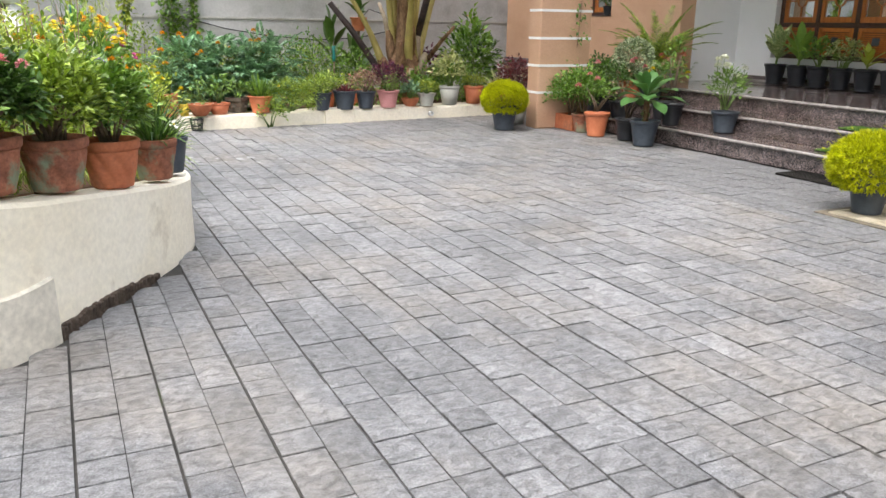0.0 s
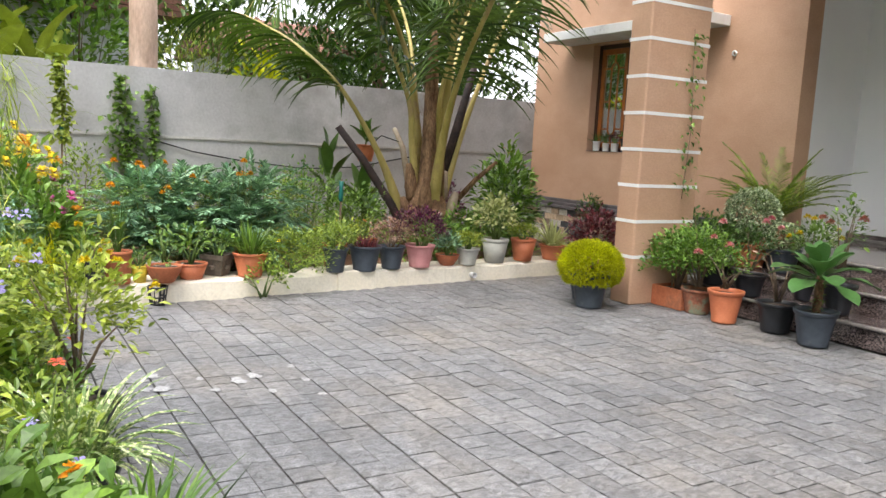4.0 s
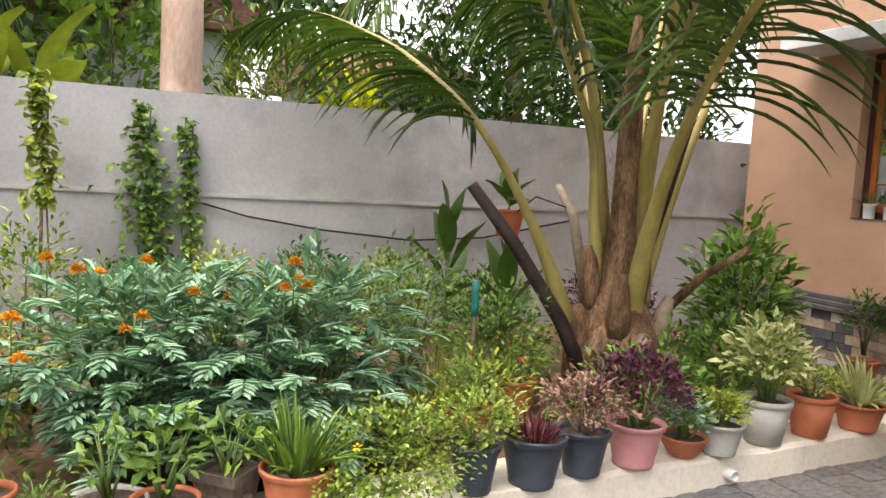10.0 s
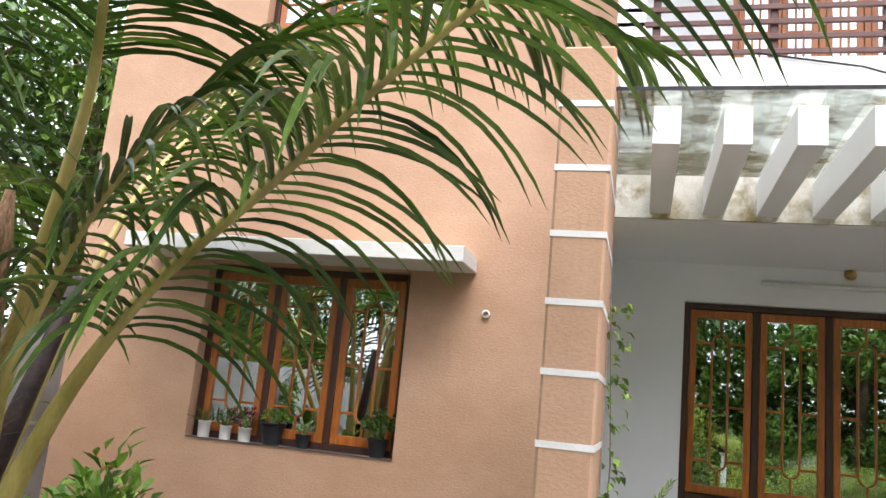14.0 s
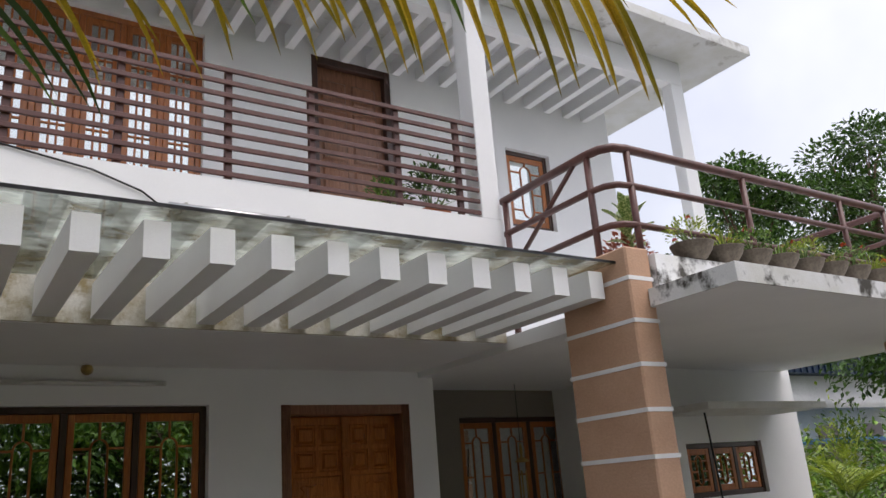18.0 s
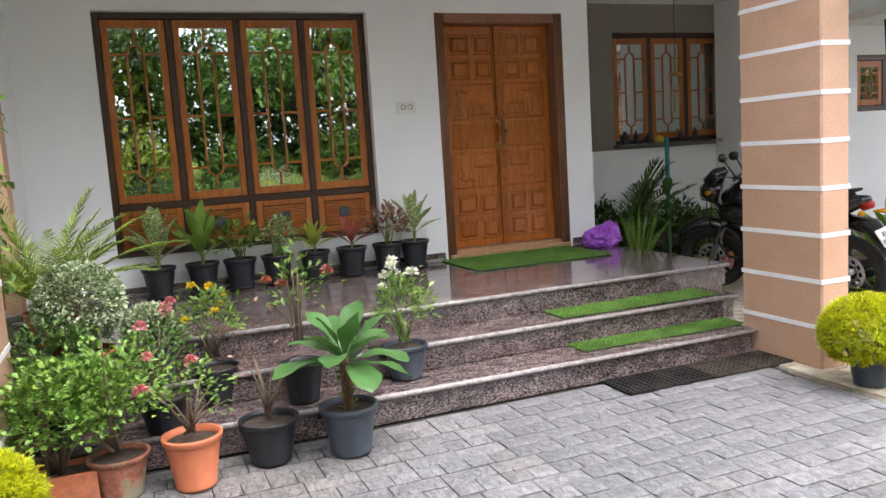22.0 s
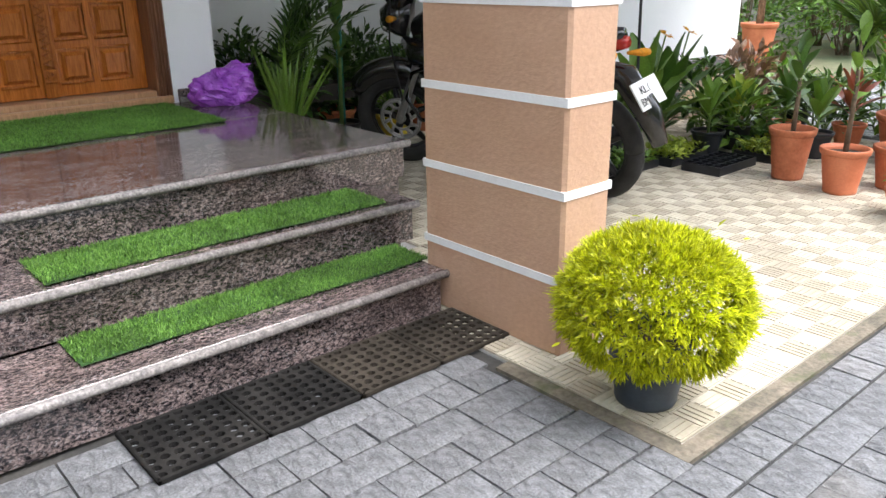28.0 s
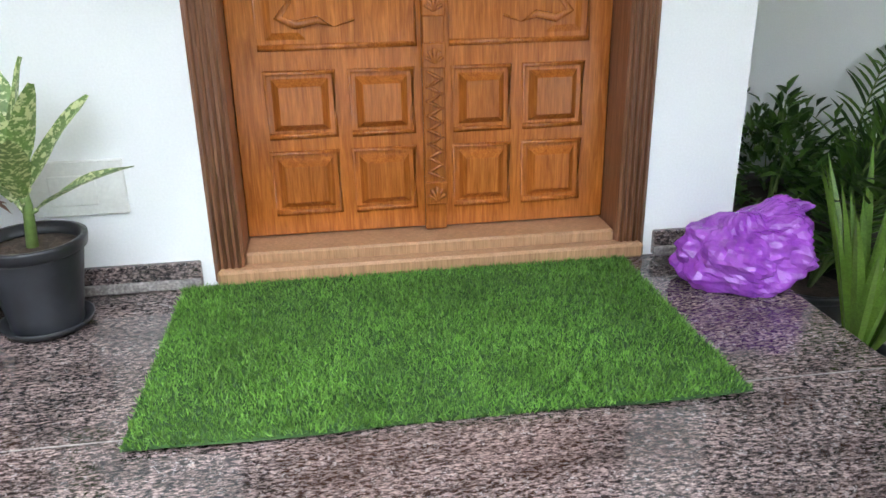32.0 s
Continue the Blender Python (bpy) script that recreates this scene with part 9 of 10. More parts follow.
for k, (x, y) in enumerate(((3.72, -1.62), (3.72, -1.95), (4.25, -2.0), (4.75, -1.75), (3.2, -1.2), (3.25, -1.55))):
    e = thing("seedling_tray", (x, y, 0.006), "black plastic seedling tray with small green plants", "seedling tray", "seedling trays", "", 0.3 + 0.1 * k)
    part("tray", Mesh().box(-0.22, -0.13, 0, 0.22, 0.13, 0.012), "plastic_black", e)
    for i in range(8):
        part("divider", Mesh().box(-0.22 + i * 0.0615, -0.13, 0.012, -0.214 + i * 0.0615, 0.13, 0.055), "plastic_black", e)
    for j in range(5):
        part("divider", Mesh().box(-0.22, -0.13 + j * 0.0635, 0.012, 0.22, -0.124 + j * 0.0635, 0.054), "plastic_black", e)
    if k != 1:
        rng = np.random.default_rng(650 + k)
        q = 240
        part("seedling_cover", Mesh().leaves(np.stack([rng.uniform(-0.21, 0.21, q), rng.uniform(-0.12, 0.12, q), rng.uniform(0.03, 0.1, q)], 1), np.stack([rng.normal(0, 0.8, q), rng.normal(0, 0.8, q), np.full(q, 0.7)], 1), rng.uniform(0.04, 0.08, q), 0.028, 0.2, 0.3, rng), ("leaf_yellowgreen", "leaf_green")[k % 2], e)
# motorcycle bay plants
for x, y, z, pot, grow, lab in (
    (1.80, 0.22, 0.0, ("plain", 0.16, 0.25, "plastic_black"), palmlet(13, 1.1, "leaf_dark", 660, 0.2, arc=(-1.7, 0.9)), "black pot with an areca palm in the bay"),
    (1.66, -0.25, 0.0, ("plain", 0.13, 0.22, "plastic_black"), straps(34, 0.62, 0.04, "leaf_green", 661, 0.28, 0.5), "black pot with tall strap leaves in the bay"),
    (2.75, 0.12, 0.0, ("plain", 0.13, 0.2, "plastic_yellow"), leafy(0.12, 0.2, 60, 0.08, 0.04, "leaf_green", 663), "yellow pot beside the motorcycle"),
    (1.80, 0.56, 0.0, ("plain", 0.14, 0.22, "plastic_black"), leafy(0.26, 0.62, 360, 0.12, 0.05, "leaf_dark", 665, low=-0.7), "black pot with a dark leafy plant in the bay corner"),
    (2.73, 0.52, 0.0, ("plain", 0.15, 0.24, "plastic_black"), leafy(0.26, 0.55, 260, 0.12, 0.05, "leaf_dark", 666), "black pot with dark leaves against the bay wall"),
    (2.48, 0.45, 0.0, ("plain", 0.14, 0.24, "pot_orange"), leafy(0.24, 0.4, 260, 0.12, 0.05, "leaf_dark", 671, low=-0.7), "orange-red pot with dark leaves behind the motorcycle wheel"),
    (2.05, 0.40, 0.0, ("plain", 0.13, 0.2, "plastic_blue"), leafy(0.24, 0.45, 260, 0.13, 0.055, "leaf_dark", 672, low=-0.7), "blue pot with dark leaves in the bay"),
    (2.98, 0.42, 0.0, ("plain", 0.14, 0.22, "plastic_black"), leafy(0.26, 0.45, 280, 0.12, 0.05, "leaf_dark", 673, low=-0.7), "black pot with broad dark leaves in the bay"),
    (3.2, 0.35, 0.0, ("plain", 0.14, 0.22, "terracotta"), leafy(0.22, 0.5, 220, 0.1, 0.045, "leaf_green", 667), "terracotta pot with green leaves in the bay"),
    (2.25, 0.05, 0.0, ("plain", 0.14, 0.22, "plastic_black"), broad(9, 0.18, 0.11, "leaf_dark", 664, 0.75, 0.9, 0.4, 0.012), "black pot with a climber on a green pole"),
):
    e = potted((x, y, z + 0.01), pot, grow, lab, "pots in the bay")
    if "pole" in lab:
        part("pole", Mesh().tube([(0.03, 0.03, 0.1), (0.03, 0.03, 1.45)], 0.022, 8), "plastic_green", e, "green cloth-wrapped support pole")
for k, (x, w, h, mt) in enumerate(((2.22, 0.05, 0.14, "plastic_black"), (2.36, 0.03, 0.14, "metal_dark"), (2.52, 0.045, 0.1, "plastic_black"), (2.66, 0.05, 0.08, "plastic_yellow"), (2.95, 0.03, 0.12, "plastic_black"), (3.15, 0.035, 0.14, "dark_frame"))):
    e = thing("bottle", (x, 0.70, 1.414), "small coloured bottle or jar on the bay window sill", "bottle", "items on the bay sill")
    part("body", Mesh().lathe([(w * 0.9, 0), (w, h * 0.1), (w, h * 0.65), (w * 0.4, h * 0.82), (w * 0.4, h)], 14), mt, e)
# terrace and balcony plants
for k in range(12):
    x = 1.72 + k * 0.335
    e = potted((x, -2.95, 3.264), ("bowl", 0.15, 0.12, "stone_brown"), straps(40, 0.2, 0.01, ("leaf_green", "leaf_yellowgreen", "leaf_straw")[k % 3], 680 + k, 0.7, 0.9, False, 0.06) if k % 2 else leafy(0.18, 0.2, 110, 0.06, 0.025, ("leaf_yellowgreen", "leaf_green")[k % 4 // 2], 700 + k, ((2, 0.025, "petal_red", 60 + k, "pompon", 8, None, 0.0),)), "mossy brown bowl of grassy plants on the terrace edge", "terrace bowls")
potted((1.55, -2.55, 3.014), ("plain", 0.18, 0.26, "pot_orange"), broad(20, 0.24, 0.09, "leaf_variegated", 690, 0.5, 1.0, 0.3, 0.012), "orange pot with a yellow-green croton on the terrace", "terrace bowls")
potted((1.75, -2.3, 3.014), ("plain", 0.16, 0.24, "plastic_black"), leafy(0.2, 0.45, 160, 0.1, 0.045, "leaf_red", 691, stem_mat="stem_brown"), "black pot with reddish croton leaves on the terrace", "terrace bowls")
for x, y, z, pot, grow, lab in (
    (0.92, -0.9, 3.979, ("plain", 0.15, 0.25, "terracotta"), leafy(0.22, 0.5, 260, 0.09, 0.04, "leaf_dark", 692), "terracotta pot with dark leaves on the balcony"),
    (0.55, -0.7, 3.979, ("plain", 0.13, 0.22, "plastic_black"), leafy(0.18, 0.4, 200, 0.09, 0.04, "leaf_green", 693), "black pot with a leafy plant on the balcony"),
):
    potted((x, y, z), pot, grow, lab, "balcony pots")

# ---- surroundings ----
for k, (x, y, z) in enumerate(((-9.6, -9.6, 3.3), (-10.0, -8.4, 3.6), (-10.2, -2.2, 3.4))):
    e = thing("neighbour_palm", (x, y, 0.0), "palm with drooping dark fronds behind the compound wall", "palm", "neighbour's plants")
    part("trunk", Mesh().tube([(0, 0, 0), (0.05, 0, z)], [0.12, 0.09], 10), "bark", e)
    rng = np.random.default_rng(705 + k)
    for j in range(11):
        a = j * 2.399
        r, l = Mesh(), Mesh()
        c, sn = math.cos(a), math.sin(a)
        frond_line(r, l, [(0.05, 0, z), (0.05 + c * 0.6, sn * 0.6, z + 0.5), (0.05 + c * 1.3, sn * 1.3, z + 0.5), (0.05 + c * 1.9, sn * 1.9, z + 0.05), (0.05 + c * 2.3, sn * 2.3, z - 0.6)], 0.6, 36, 900 + 20 * k + j, 0.12, 0.035, 0.9, 0.016)
        st = part("stalk", r, "palm_stalk", e)
        part("leaf_blade", l, "frond", st, "", "stuff")
# low planting along the front bed's edge
for k in range(15):
    x = -0.25 - k * 0.275
    planted((x - 0.25, -7.53 - 0.06 * (k % 2), 0.075), leafy(0.21, 0.30 + 0.07 * (k % 3), 190, 0.07, 0.033, ("leaf_yellowgreen", "leaf_green", "leaf_fresh")[k % 3], 860 + k, ((2, 0.024, ("petal_yellow", "petal_violet", "petal_red")[k % 3], 870 + k, "star", 6, None, 0.1, 0.03),), low=-0.7, inner=0.4, lump=0.4), "small light green leafy plant at the bed edge", "bed edge plants")
e = thing("tree_log", (-8.4, -6.02, 1.96), "pinkish bare tree trunk rising behind the compound wall", "tree trunk", "trees")
part("trunk", Mesh().tube([(-0.12, 0, -2.0), (-0.12, 0.0, 0.5), (-0.1, -0.03, 2.6)], [0.17, 0.16, 0.14], 14), "log_pink", e)
for k, (y, h) in enumerate(((-7.55, 1.2), (-7.1, 1.0), (-8.3, 1.3))):
    e = thing("banana_plant", (-9.3, y, 0.0), "banana plant with large bright leaves behind the wall", "plant", "neighbour's plants")
    broadleaf(e, 0, 12, 1.35, 0.3, "leaf_yellowgreen", 710 + k, 1.3 + 0.4 * h, 1.0, droop=0.85, stem_r=0.06)
for k, (x, y, R, H, n, L, W, mt, lab) in enumerate((
    (-9.4, -5.3, 0.6, 2.75, 1500, 0.13, 0.018, "leaf_yellowgreen", "light green feathery bush behind the wall"),
    (-9.5, -4.3, 0.5, 2.35, 600, 0.2, 0.08, "leaf_lime", "yellow croton behind the wall"),
    (-9.6, -9.3, 1.0, 3.0, 1500, 0.16, 0.08, "leaf_fresh", "leafy bush behind the wall"),
    (-10.2, -6.6, 1.0, 3.4, 1500, 0.16, 0.08, "leaf_bright", "dark bush behind the wall"),
    (-11.5, -4.6, 1.1, 3.6, 1700, 0.16, 0.07, "leaf_green", "green bush before the neighbouring house"),
    (-11.2, -8.2, 1.3, 4.2, 1900, 0.18, 0.08, "leaf_green", "tall leafy bush behind the banana plants"),
    (-9.5, -10.6, 1.0, 3.4, 1500, 0.16, 0.07, "leaf_dark", "dark leafy bush behind the garden wall"),
    (-10.8, -1.3, 1.2, 3.6, 1900, 0.16, 0.07, "leaf_dark", "tall dark bush behind the wall"),
    (-13.2, -0.3, 1.7, 5.8, 3000, 0.22, 0.1, "leaf_dark", "tall dark hedge tree behind the wall"),
    (-16.5, -6.2, 2.0, 6.0, 3000, 0.26, 0.11, "leaf_dark", "tall dark tree mass behind the neighbour"),
    (-12.8, -9.6, 1.7, 5.4, 3000, 0.22, 0.1, "leaf_dark", "dense dark bush behind the garden wall"),
    (-9.9, -3.4, 0.9, 3.3, 1700, 0.16, 0.06, "leaf_dark", "dark bush between the palm and the neighbour"),
    (-9.6, -2.6, 1.0, 2.9, 1500, 0.16, 0.07, "leaf_dark", "dark bush behind the wall by the palm"),
    (-9.5, -0.6, 1.0, 3.0, 1500, 0.16, 0.07, "leaf_dark", "dark bush behind the wall by the house"),
)):
    planted((x, y, 0.0), leafy(R, H, n, L, W, mt, 720 + k, (), "bark", 14, low=-0.6), lab, "neighbour's plants")
for k, (x, y, H, R, n, mt) in enumerate((
    (-13, -9.5, 7.0, 3.0, 5200, "leaf_dark"), (-12.0, -6.5, 6.0, 2.4, 4600, "leaf_dark"), (-19, -4.5, 8.0, 3.2, 4200, "leaf_dark"), (-12.5, 0.5, 7.0, 2.8, 4600, "leaf_dark"), (-11.5, 3.0, 7.5, 2.6, 3600, "leaf_green"),
    (-6.5, -13.2, 6.5, 2.6, 5200, "leaf_green"), (-2.5, -14.2, 7.0, 2.8, 5200, "leaf_dark"), (1.5, -13.6, 6.2, 2.6, 5200, "leaf_green"), (5.5, -14.2, 7.0, 3.0, 5200, "leaf_dark"), (9.5, -13.0, 6.0, 2.6, 4200, "leaf_green"),
    (18.4, 8.0, 12.5, 2.6, 9000, "leaf_dark"), (23.5, 6.5, 13.5, 3.2, 10000, "leaf_dark"), (16.5, 2.0, 6.0, 2.4, 4200, "leaf_dark"), (17.0, -2.5, 7.0, 2.8, 4600, "leaf_green"), (20.0, -6.0, 8.0, 3.0, 4200, "leaf_dark"), (28, 2, 11, 3.5, 3600, "leaf_green"),
)):
    tree((x, y, -0.05), H, R, n, 0.24 if R > 2.5 else 0.2, 0.11, mt, 740 + k, "leafy green tree beyond the yard" if x > 10 else "dense leafy tree around the garden", trunk_r=0.14 + 0.01 * H, crown=0.7 if x < 10 else 0.62, clumps=22)
for k, (x, y, R, H, mt) in enumerate(((-5.0, -11.6, 1.2, 2.0, "leaf_green"), (-2.6, -11.8, 1.2, 2.3, "leaf_yellowgreen"), (-0.2, -11.8, 1.2, 2.0, "leaf_green"), (2.2, -11.9, 1.2, 2.2, "leaf_green"), (4.6, -12.2, 1.2, 2.0, "leaf_yellowgreen"), (7.2, -12.2, 1.2, 2.2, "leaf_green"),
                                      (12.6, 1.6, 1.0, 2.3, "leaf_green"), (12.8, -0.4, 1.0, 2.1, "leaf_yellowgreen"), (12.8, -2.4, 1.0, 2.4, "leaf_green"), (12.8, -4.6, 1.0, 2.0, "leaf_green"), (10.6, 3.0, 0.9, 2.6, "leaf_yellowgreen"), (11.8, 3.8, 0.9, 2.6, "leaf_green"))):
    planted((x, y, -0.04), leafy(R, H, 1400, 0.17, 0.075, mt, 770 + k, (), "bark", 16, low=-0.8, inner=0.5, lump=0.35), "large leafy garden bush round the yard", "yard bushes")
for k in range(15):
    planted((-7.0 + k * 2.0, -14.4 + 0.5 * (k % 2), -0.04), leafy(1.5, 4.4 + 0.7 * (k % 3), 2600, 0.26, 0.12, ("leaf_green", "leaf_dark", "leaf_yellowgreen")[k % 3], 830 + k, (), "bark", 16, low=-0.9, inner=0.4, lump=0.35), "tall dense hedge bush behind the garden", "yard bushes")
for k, (x, y, H) in enumerate(((8.2, 2.6, 1.6), (9.4, 2.4, 1.8), (10.4, 1.6, 1.7), (9.0, 3.6, 2.3), (10.6, 2.8, 2.4), (7.2, 3.2, 2.0), (11.4, 0.6, 1.8), (15.6, -1.0, 4.4), (15.6, 1.5, 4.6), (15.6, -3.5, 4.4), (15.6, -6.0, 4.4), (14.6, 4.0, 2.8), (16.0, 4.6, 3.0), (14.9, 1.6, 2.6), (13.4, 5.2, 2.6))):
    planted((x, y, -0.04), leafy(0.75 if H < 4 else 1.7, H, 1200 if H < 4 else 3000, 0.15, 0.065, ("leaf_green", "leaf_yellowgreen")[k % 2], 845 + k, (), "stem_brown", 14, low=-0.85, inner=0.45, lump=0.4), "leafy green shrub beyond the side room", "yard bushes")
potted((5.2, -12.6, -0.04), ("plain", 0.2, 0.3, "plastic_blue"), leafy(0.3, 0.5, 160, 0.1, 0.05, "leaf_green", 790), "blue plastic tub with a leafy plant", "yard bushes")
for k in range(10):
    potted((11.6 + 0.06 * (k % 2), -3.4 + k * 0.42, -0.01), ("plain", 0.16, 0.26, ("plastic_black", "plastic_slate", "pot_orange")[k % 3]), leafy(0.26, 0.45, 150, 0.1, 0.045, ("leaf_green", "leaf_dark", "leaf_yellowgreen")[k % 3], 800 + k), "pot in the row at the yard's end", "pots at the yard's end")
for x, y, H, k in ((-11.6, -10.6, 4.2, 0), (-12.6, -9.0, 4.6, 1), (-11.4, -12.6, 4.4, 2)):
    planted((x, y, -0.04), leafy(1.6, H, 2600, 0.22, 0.10, ("leaf_bright", "leaf_green")[k % 2], 1880 + k, (), "bark", 16, low=-0.9, inner=0.4, lump=0.35), "tall leafy tree standing beyond the yard", "yard bushes")
for k in range(15):
    planted((-8.0 + k * 2.0, -15.4, -0.04), leafy(1.5, 4.2, 1500, 0.3, 0.14, ("leaf_dark", "leaf_green")[k % 2], 1900 + k, (), "bark", 12, low=-0.9, inner=0.3, lump=0.35), "dark dense bush at the back of the garden", "yard bushes")
tree((19.0, 2.2, -0.04), 7.6, 1.7, 2600, 0.2, 0.1, "leaf_green", 1890, "slender leafy tree beyond the yard's end")
# neighbour's white house behind the wall
h = thing("neighbour_house", (-14.0, -2.6, 0.0), "white neighbouring house with a red tiled roof", "house", "neighbouring houses")
part("wall", Mesh().box(-3, -1.0, 0, 0, 1.3, 3.1), "far_wall", h)
m = Mesh().add([(0.5, -1.3, 2.95), (0.5, 1.6, 2.95), (-1.5, 1.6, 3.7), (-1.5, -1.3, 3.7), (-3.5, -1.3, 2.95), (-3.5, 1.6, 2.95), (0.5, -1.3, 2.85), (0.5, 1.6, 2.85), (-3.5, -1.3, 2.85), (-3.5, 1.6, 2.85)], [(0, 1, 2, 3), (3, 2, 5, 4), (0, 6, 7, 1), (6, 8, 9, 7), (0, 3, 4, 8, 6), (1, 7, 9, 5, 2)])
roof = part("roof", m, "roof_tile", h, "weathered red tile roof")
for k in range(10):
    y = -1.25 + k * 0.31
    part("tile_ridge", Mesh().tube([(0.5, y, 2.97), (-1.5, y, 3.72)], 0.05, 5), "roof_tile", roof)
for y in (-0.45, 0.7):
    w = part("window", Mesh().box(0.0, y - 0.28, 1.9, 0.05, y + 0.28, 2.6), "dark_frame", h, "dark window")
    part("window_frame", Mesh().box(0.05, y - 0.03, 1.6, 0.07, y + 0.03, 2.5), "plastic_white", w)
# thatched shed roof end behind the banana plants
e = thing("shed", (-11.6, -6.6, 0.0), "old shed with a dark tiled roof behind the wall", "shed", "neighbouring houses")
part("wall", Mesh().box(-2, -1.3, 0, 0, 1.3, 3.0), "far_wall", e)
for k in range(6):
    part("roof_course", Mesh().box(-0.1 - k * 0.25 - 0.3, -1.7, 2.98 + k * 0.13, 0.55 - k * 0.25 - 0.3, 1.7, 3.06 + k * 0.13), "roof_tile", e)
# white building with a blue sheet roof
b = thing("white_building", (18.2, 7.0, 0.0), "white building with a dark blue sheet roof", "building", "neighbouring houses")
part("wall", Mesh().box(-2.8, -1.0, 0, 4.0, 6, 4.1), "far_wall", b)
roof = part("roof", Mesh().box(-3.0, -1.30, 4.12, 4.28, 6, 5.33), "roof_sheet_blue", b, "dark blue corrugated sheet")
for k in range(26):
    part("rib", Mesh().box(-3.0 + k * 0.28, -1.35, 4.12, -2.86 + k * 0.28, -1.302, 5.35), "roof_sheet_blue", roof)
part("ledge", Mesh().box(-2.9, -1.4, 3.2, 2.6, -1.0, 3.32), "far_wall", b)
for x in (-1.2, 1.0):
    part("window", Mesh().box(x, -1.04, 1.7, x + 0.9, -1.0, 2.8), "dark_frame", b, "dark window")
part("door_sheet", Mesh().box(-2.7, -1.6, 2.3, 1.6, -1.1, 2.42), "plastic_blue", b, "blue awning")
e = thing("conduit_pipe", (-1.54, -1.54, 3.715), "grey tube fixed along the balcony fascia", "pipe", "")
part("tube", Mesh().tube([(0, -0.022, 0), (0.93, -0.022, 0.0)], 0.026, 12), "metal_steel", e)
for x in (0.1, 0.8):
    part("bracket", Mesh().box(x, -0.03, -0.035, x + 0.02, 0.019, 0.035), "plastic_grey", e)

# ---- cladding, tiles and pavers ----


def cladding(name, x0, x1, y, z0, z1, seed, label, face=-1):
    """Split stone cladding: thin rectangular stones of mixed colours and depths on a wall face."""
    rng = np.random.default_rng(seed)
    wall = structure(name, box(x0, y - 0.008, z0, x1, y - 0.001, z1), "cement_patch", label, "wall")
    meshes = {}
    h = 0.0805
    nrow = int(round((z1 - z0) / h))
    mats = ("clad_sand", "clad_cream", "clad_slate", "clad_sand", "clad_cream", "clad_brown")
    for r in range(nrow):
        x = x0 - rng.uniform(0, 0.15)
        while x < x1 - 0.02:
            w = (0.12, 0.16, 0.20, 0.24)[rng.integers(4)]
            a, b = max(x, x0), min(x + w, x1)
            x += w
            if b - a < 0.03:
                continue
            mt, dp = mats[rng.integers(6)], (0.016, 0.022, 0.03)[rng.integers(3)]
            key = (round(b - a, 3), mt, dp)
            if key not in meshes:
                meshes[key] = Mesh().box(0.002, -dp, 0.002, b - a - 0.002, 0, h - 0.003, 0.004).data("stone", mt)
            o = new("stone", meshes[key])
            o.parent = wall
            o.location = (a, y - 0.006, z0 + r * h)


cladding("wall_cladding_tan", -7.65, -3.46, TAN_Y, 0.005, 0.488, 5, "split stone cladding of mixed sand and slate stones")
cladding("wall_cladding_side", 3.50, 5.75, -0.86, 0.005, 0.412, 6, "split stone cladding below the side room window")
cladding("wall_cladding_bay", 1.36, 3.49, 0.764, 0.005, 0.412, 7, "split stone cladding behind the motorcycle")

# basket-weave cream tiles of the car porch: each tile has raised ribs, turned in alternate directions
tile_ob = structure("car_porch_floor", box(TILE_X0, TILE_Y0, -0.03, TILE_X1, 0.764, -0.004), "cement_patch", "cement bed of the car porch tiles", "floor")
part("border", Mesh().box(TILE_X0 - 0.06, TILE_Y0 - 0.06, -0.03, TILE_X1, TILE_Y0 - 0.002, -0.001), "mud_cement", tile_ob, "muddy cement strip along the tiles")
part("border", Mesh().box(TILE_X0 - 0.06, TILE_Y0 - 0.002, -0.03, TILE_X0 - 0.002, P2_Y + 0.1, -0.001), "mud_cement", tile_ob)
TS = 0.1
tile_meshes = []
for turn in range(2):
    for mt in ("tile_cream", "tile_ridge"):
        m = Mesh().box(0.001, 0.001, -0.008, TS - 0.001, TS - 0.001, 0.004)
        for k in range(4):
            a = 0.006 + k * (TS - 0.012) / 4
            b = a + (TS - 0.012) / 4 - 0.006
            if turn:
                m.box(a, 0.004, 0.004, b, TS - 0.004, 0.0075)
            else:
                m.box(0.004, a, 0.004, TS - 0.004, b, 0.0075)
        tile_meshes.append(m)
tile_data = [m.data("tile", ("tile_cream", "tile_ridge")[i % 2]) for i, m in enumerate(tile_meshes)]
rest = [Mesh(), Mesh()]
nx, ny = int((TILE_X1 - TILE_X0) / TS), int((0.764 - TILE_Y0) / TS)
count = 0
for j in range(ny):
    for i in range(nx):
        x, y = TILE_X0 + i * TS, TILE_Y0 + j * TS
        if x < 1.33 and y > -1.86 or x < 1.0 and y > -2.55:
            continue
        turn = (i + j) % 2
        if count < 300 and x < 2.6 and y < TILE_Y0 + 2.2:
            o = new("tile", tile_data[turn * 2 + (turn if (i * 7 + j * 3) % 5 else 1 - turn)])
            o.parent = tile_ob
            o.location = (x, y, 0)
            count += 1
        else:
            src = tile_meshes[turn * 2]
            rest[turn].add(np.concatenate(src.v) + np.array((x, y, 0)), src.f)
for k, m in enumerate(rest):
    part("tiles", m, ("tile_cream", "tile_ridge")[k], tile_ob, "", "stuff")

# yard pavers: square blocks of one long and two short stones
PU = 0.125
yard = structure("pavement", box(-6.5, -11.9, -0.045, 13.9, -0.97, -0.014), "joint_sand", "grey stone paved yard", "pavement")
pv = {}


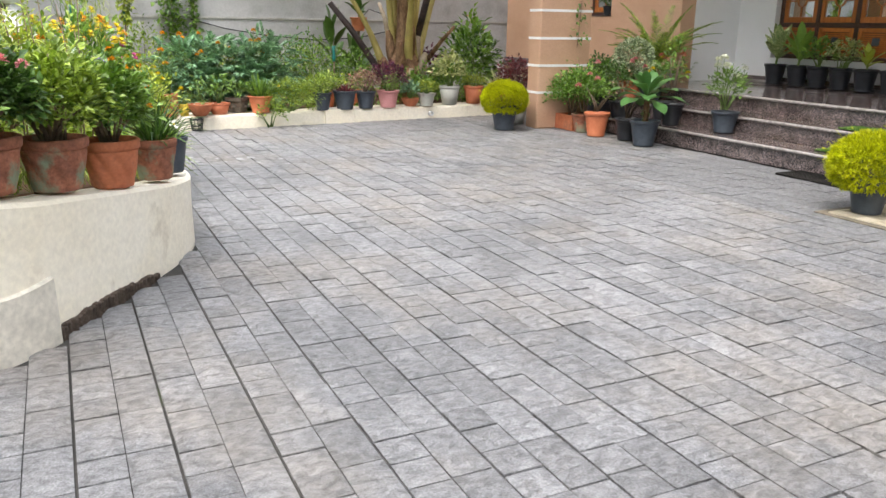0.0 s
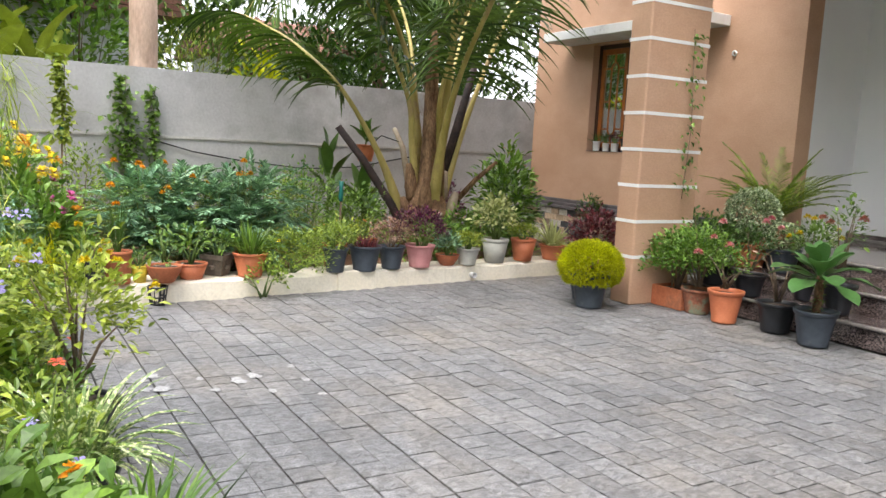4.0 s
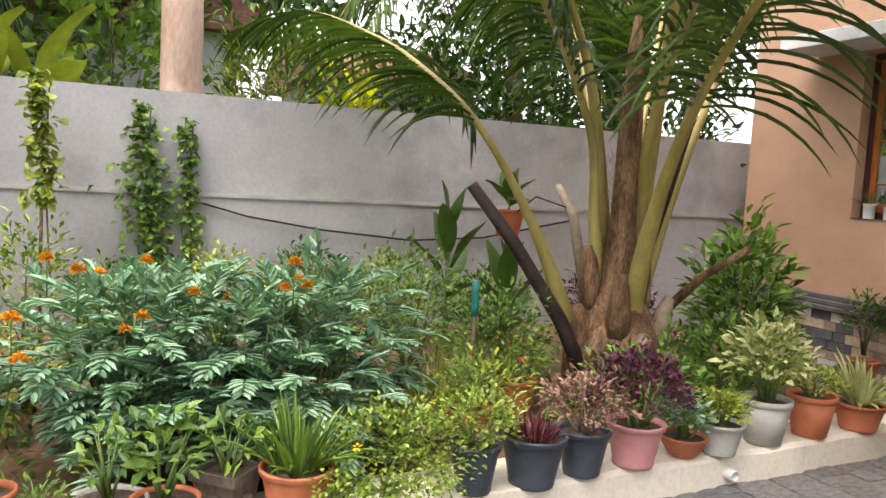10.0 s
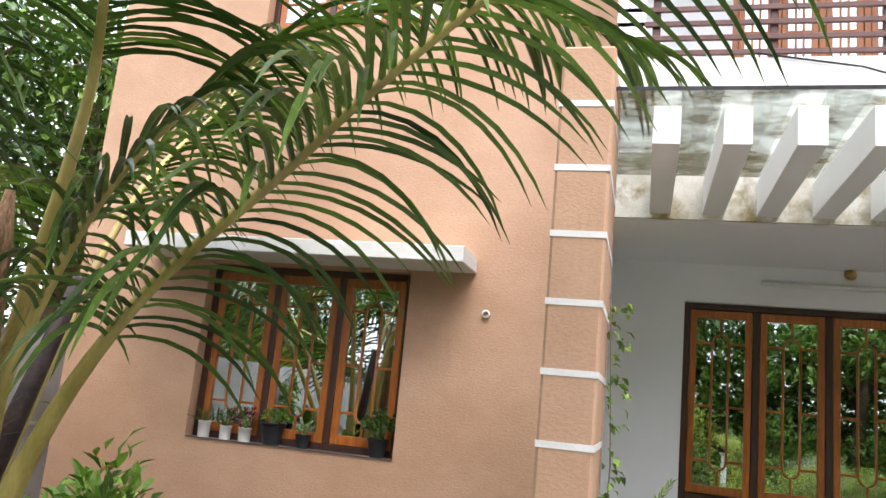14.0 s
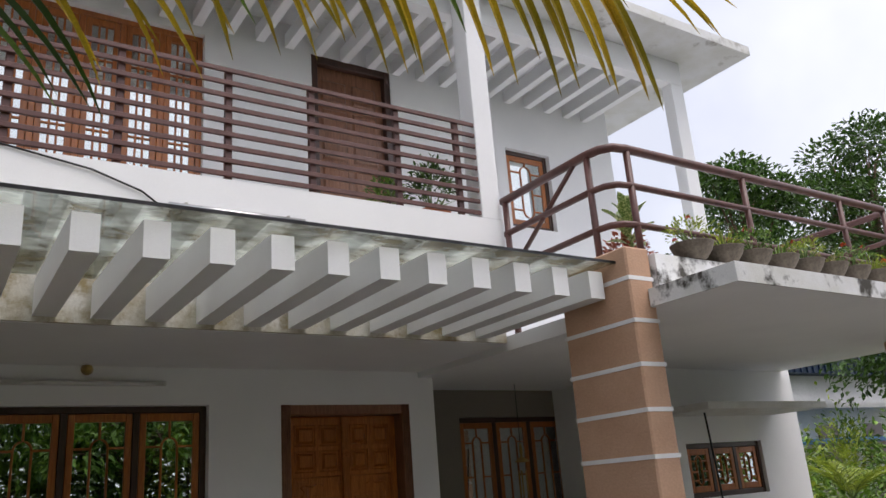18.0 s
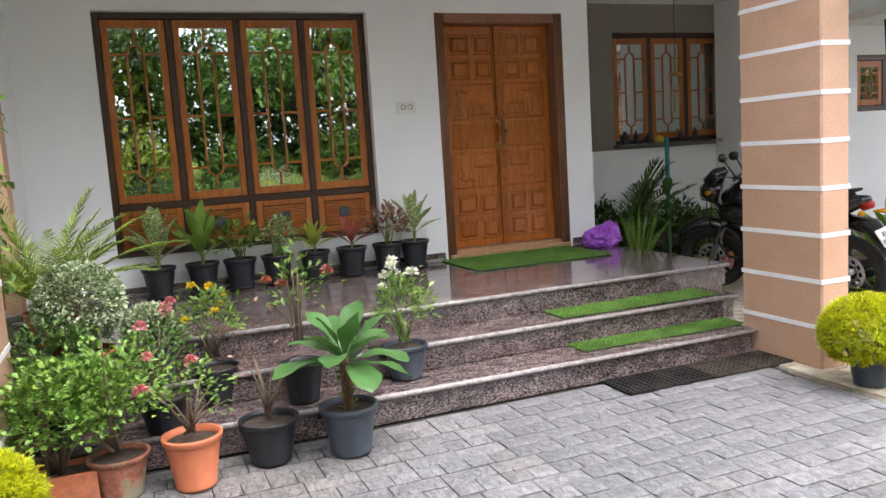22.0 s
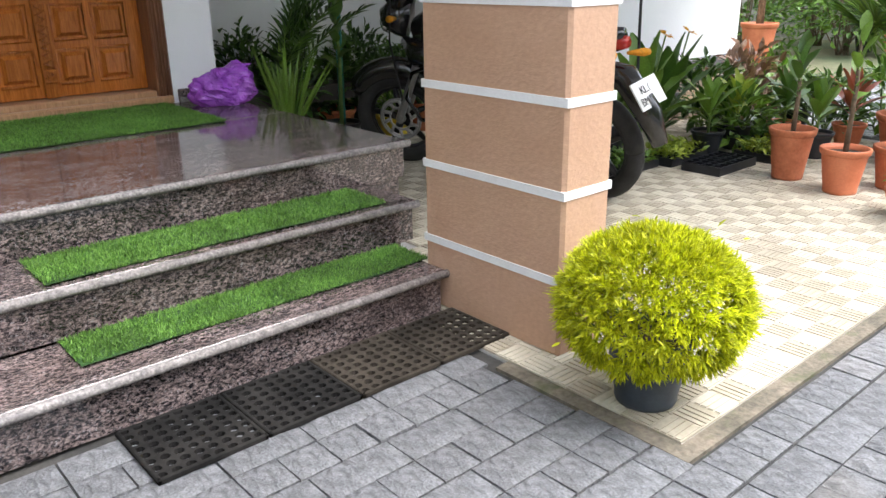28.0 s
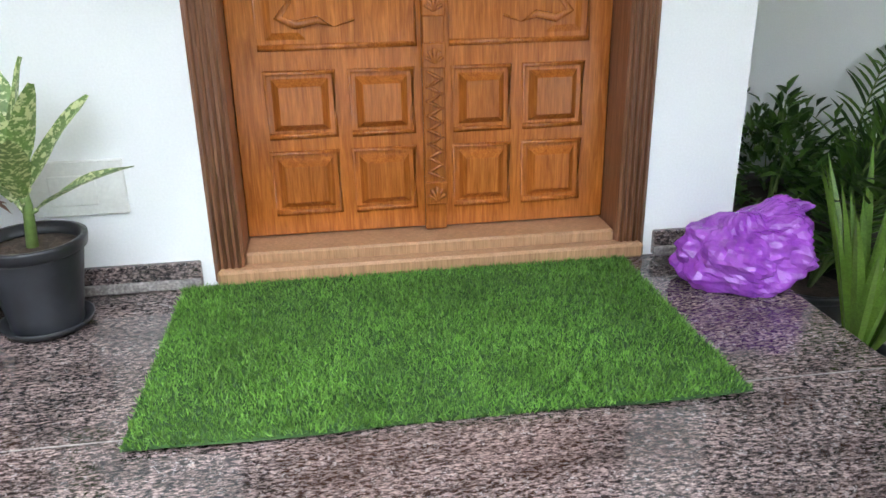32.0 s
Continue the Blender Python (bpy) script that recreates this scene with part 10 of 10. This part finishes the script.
def paver(w, d, k):
    if (w, d, k) not in pv:
        rng = np.random.default_rng(int(w * 1000 + d * 77 + k))
        g, far_side = 0.003, k % 2
        # the joint on the strip's own side is wider than the groove between its two rows
        y0, y1 = (0.0015, d - 0.0045) if far_side else (0.0045, d - 0.0015)
        v, f = [], []
        n = 4
        for i in range(n + 1):
            for j in range(n + 1):
                u, q = i / n, j / n
                x, y = g + (w - 2 * g) * u, y0 + (y1 - y0) * q
                edge = i in (0, n) or j in (0, n)
                v.append((x, y, -0.004 if edge else 0.002 + rng.uniform(-0.0022, 0.0022)))
        for i in range(n):
            for j in range(n):
                a = i * (n + 1) + j
                f.append((a, a + n + 1, a + n + 2, a + 1))
        m = len(v)
        v += [(g, y0, -0.03), (w - g, y0, -0.03), (w - g, y1, -0.03), (g, y1, -0.03)]
        c = [0, n * (n + 1), n * (n + 1) + n, n]
        for i in range(4):
            f.append((c[i], m + i, m + (i + 1) % 4, c[(i + 1) % 4])[::-1])
        me = Mesh().add(v, f)
        pv[(w, d, k)] = (me, me.data("paver", "paver_stone"))
    return pv[(w, d, k)]



def inside_bed(x, y):
    """True where the curved bed lies."""
    c = _c[_c[:, 1] < -7.0]
    if y < -10.4 or x < -0.2:
        return x < 1.75 and y < -7.3
    i = int(np.argmin((c[:, 0] - x) ** 2 + (c[:, 1] - y) ** 2))
    d = np.array((x, y)) - c[i]
    return d @ (np.array((0.2, -9.0)) - c[i]) > 0


rng = np.random.default_rng(12)
far = Mesh()
near = 0
B = PU * 2
for i in range(int((12.5 + 6.4) / B)):
    for j in range(int(11.0 / PU)):
        # strips along the facade: a row of long stones beside a row of short ones, each strip shifted
        y = -11.95 + j * PU
        bx = -6.42 + i * B + (0.0, 0.11, 0.045, 0.17, 0.08)[(j // 2) % 5]
        pieces = ((0, B),) if j % 2 else ((0, PU), (PU, PU))
        for x, w in pieces:
            X, Y, d = bx + x, y, PU
            if Y > -1.0 or X + w > 12.4:
                continue
            # stones are cut to fit the tiled floor and the steps
            if X + w > TILE_X0 - 0.055 and Y + d > TILE_Y0 - 0.055 and X < TILE_X1:
                if X < TILE_X0 - 0.09:
                    w = round(TILE_X0 - 0.055 - X, 3)
                elif Y < TILE_Y0 - 0.09:
                    d = round(TILE_Y0 - 0.055 - Y, 3)
                else:
                    continue
            if Y + d > -2.436 and X > -3.6 and X < 1.2:
                if Y < -2.47:
                    d = round(-2.436 - Y, 3)
                else:
                    continue
            if X + w < kerb_x(Y) - 0.02 and -7.4 < Y < -2.3 or X < -6.0 or X < -5.6 and Y < -2.0 or Y + PU * 0.5 < -7.33 and X + w * 0.5 < 0.1 or Y < -6.9 and inside_bed(X + w * 0.5, Y + PU * 0.5):
                continue
            if X + w > -3.6 and Y + PU > -0.95 and X < -3.4:
                continue
            if X > -3.6 and Y > -0.96:
                continue
            me, data = paver(w, d, int(rng.integers(4)) * 2 + j % 2)
            dz = rng.normal(0, 0.0015)
            if near < 300 and -1.2 < X < 1.6 and -3.9 < Y < -2.4:
                o = new("paver", data)
                o.parent = yard
                o.location = (X, Y, dz)
                near += 1
            else:
                far.add(np.concatenate(me.v) + np.array((X, Y, dz)), me.f)
part("pavers", far, "paver_stone", yard, "", "stuff")

# pale flat patches that paint a soft shine onto the stones
for k, (x, y, r) in enumerate([(-2.424, -6.932, 0.05), (-2.439, -6.998, 0.03), (-2.322, -6.695, 0.035), (-2.489, -6.461, 0.05), (-2.446, -6.557, 0.06), (-2.213, -6.446, 0.035), (-2.088, -6.236, 0.03), (-2.594, -6.222, 0.035), (-2.331, -6.231, 0.03), (-2.532, -6.725, 0.03), (-2.654, -6.931, 0.045)]):
    rng = np.random.default_rng(950 + k)
    n = 14
    v = [(x, y, 0.0062)] + [(x + r * rng.uniform(0.5, 1.25) * math.cos(2 * math.pi * i / n), y + r * 0.75 * rng.uniform(0.5, 1.25) * math.sin(2 * math.pi * i / n), 0.0045) for i in range(n)]
    part("cement_splash", Mesh().add(v, [(0, 1 + i, 1 + (i + 1) % n) for i in range(n)]), "stone_shine_pale", yard, "pale flat patch painted as shine on the stones")
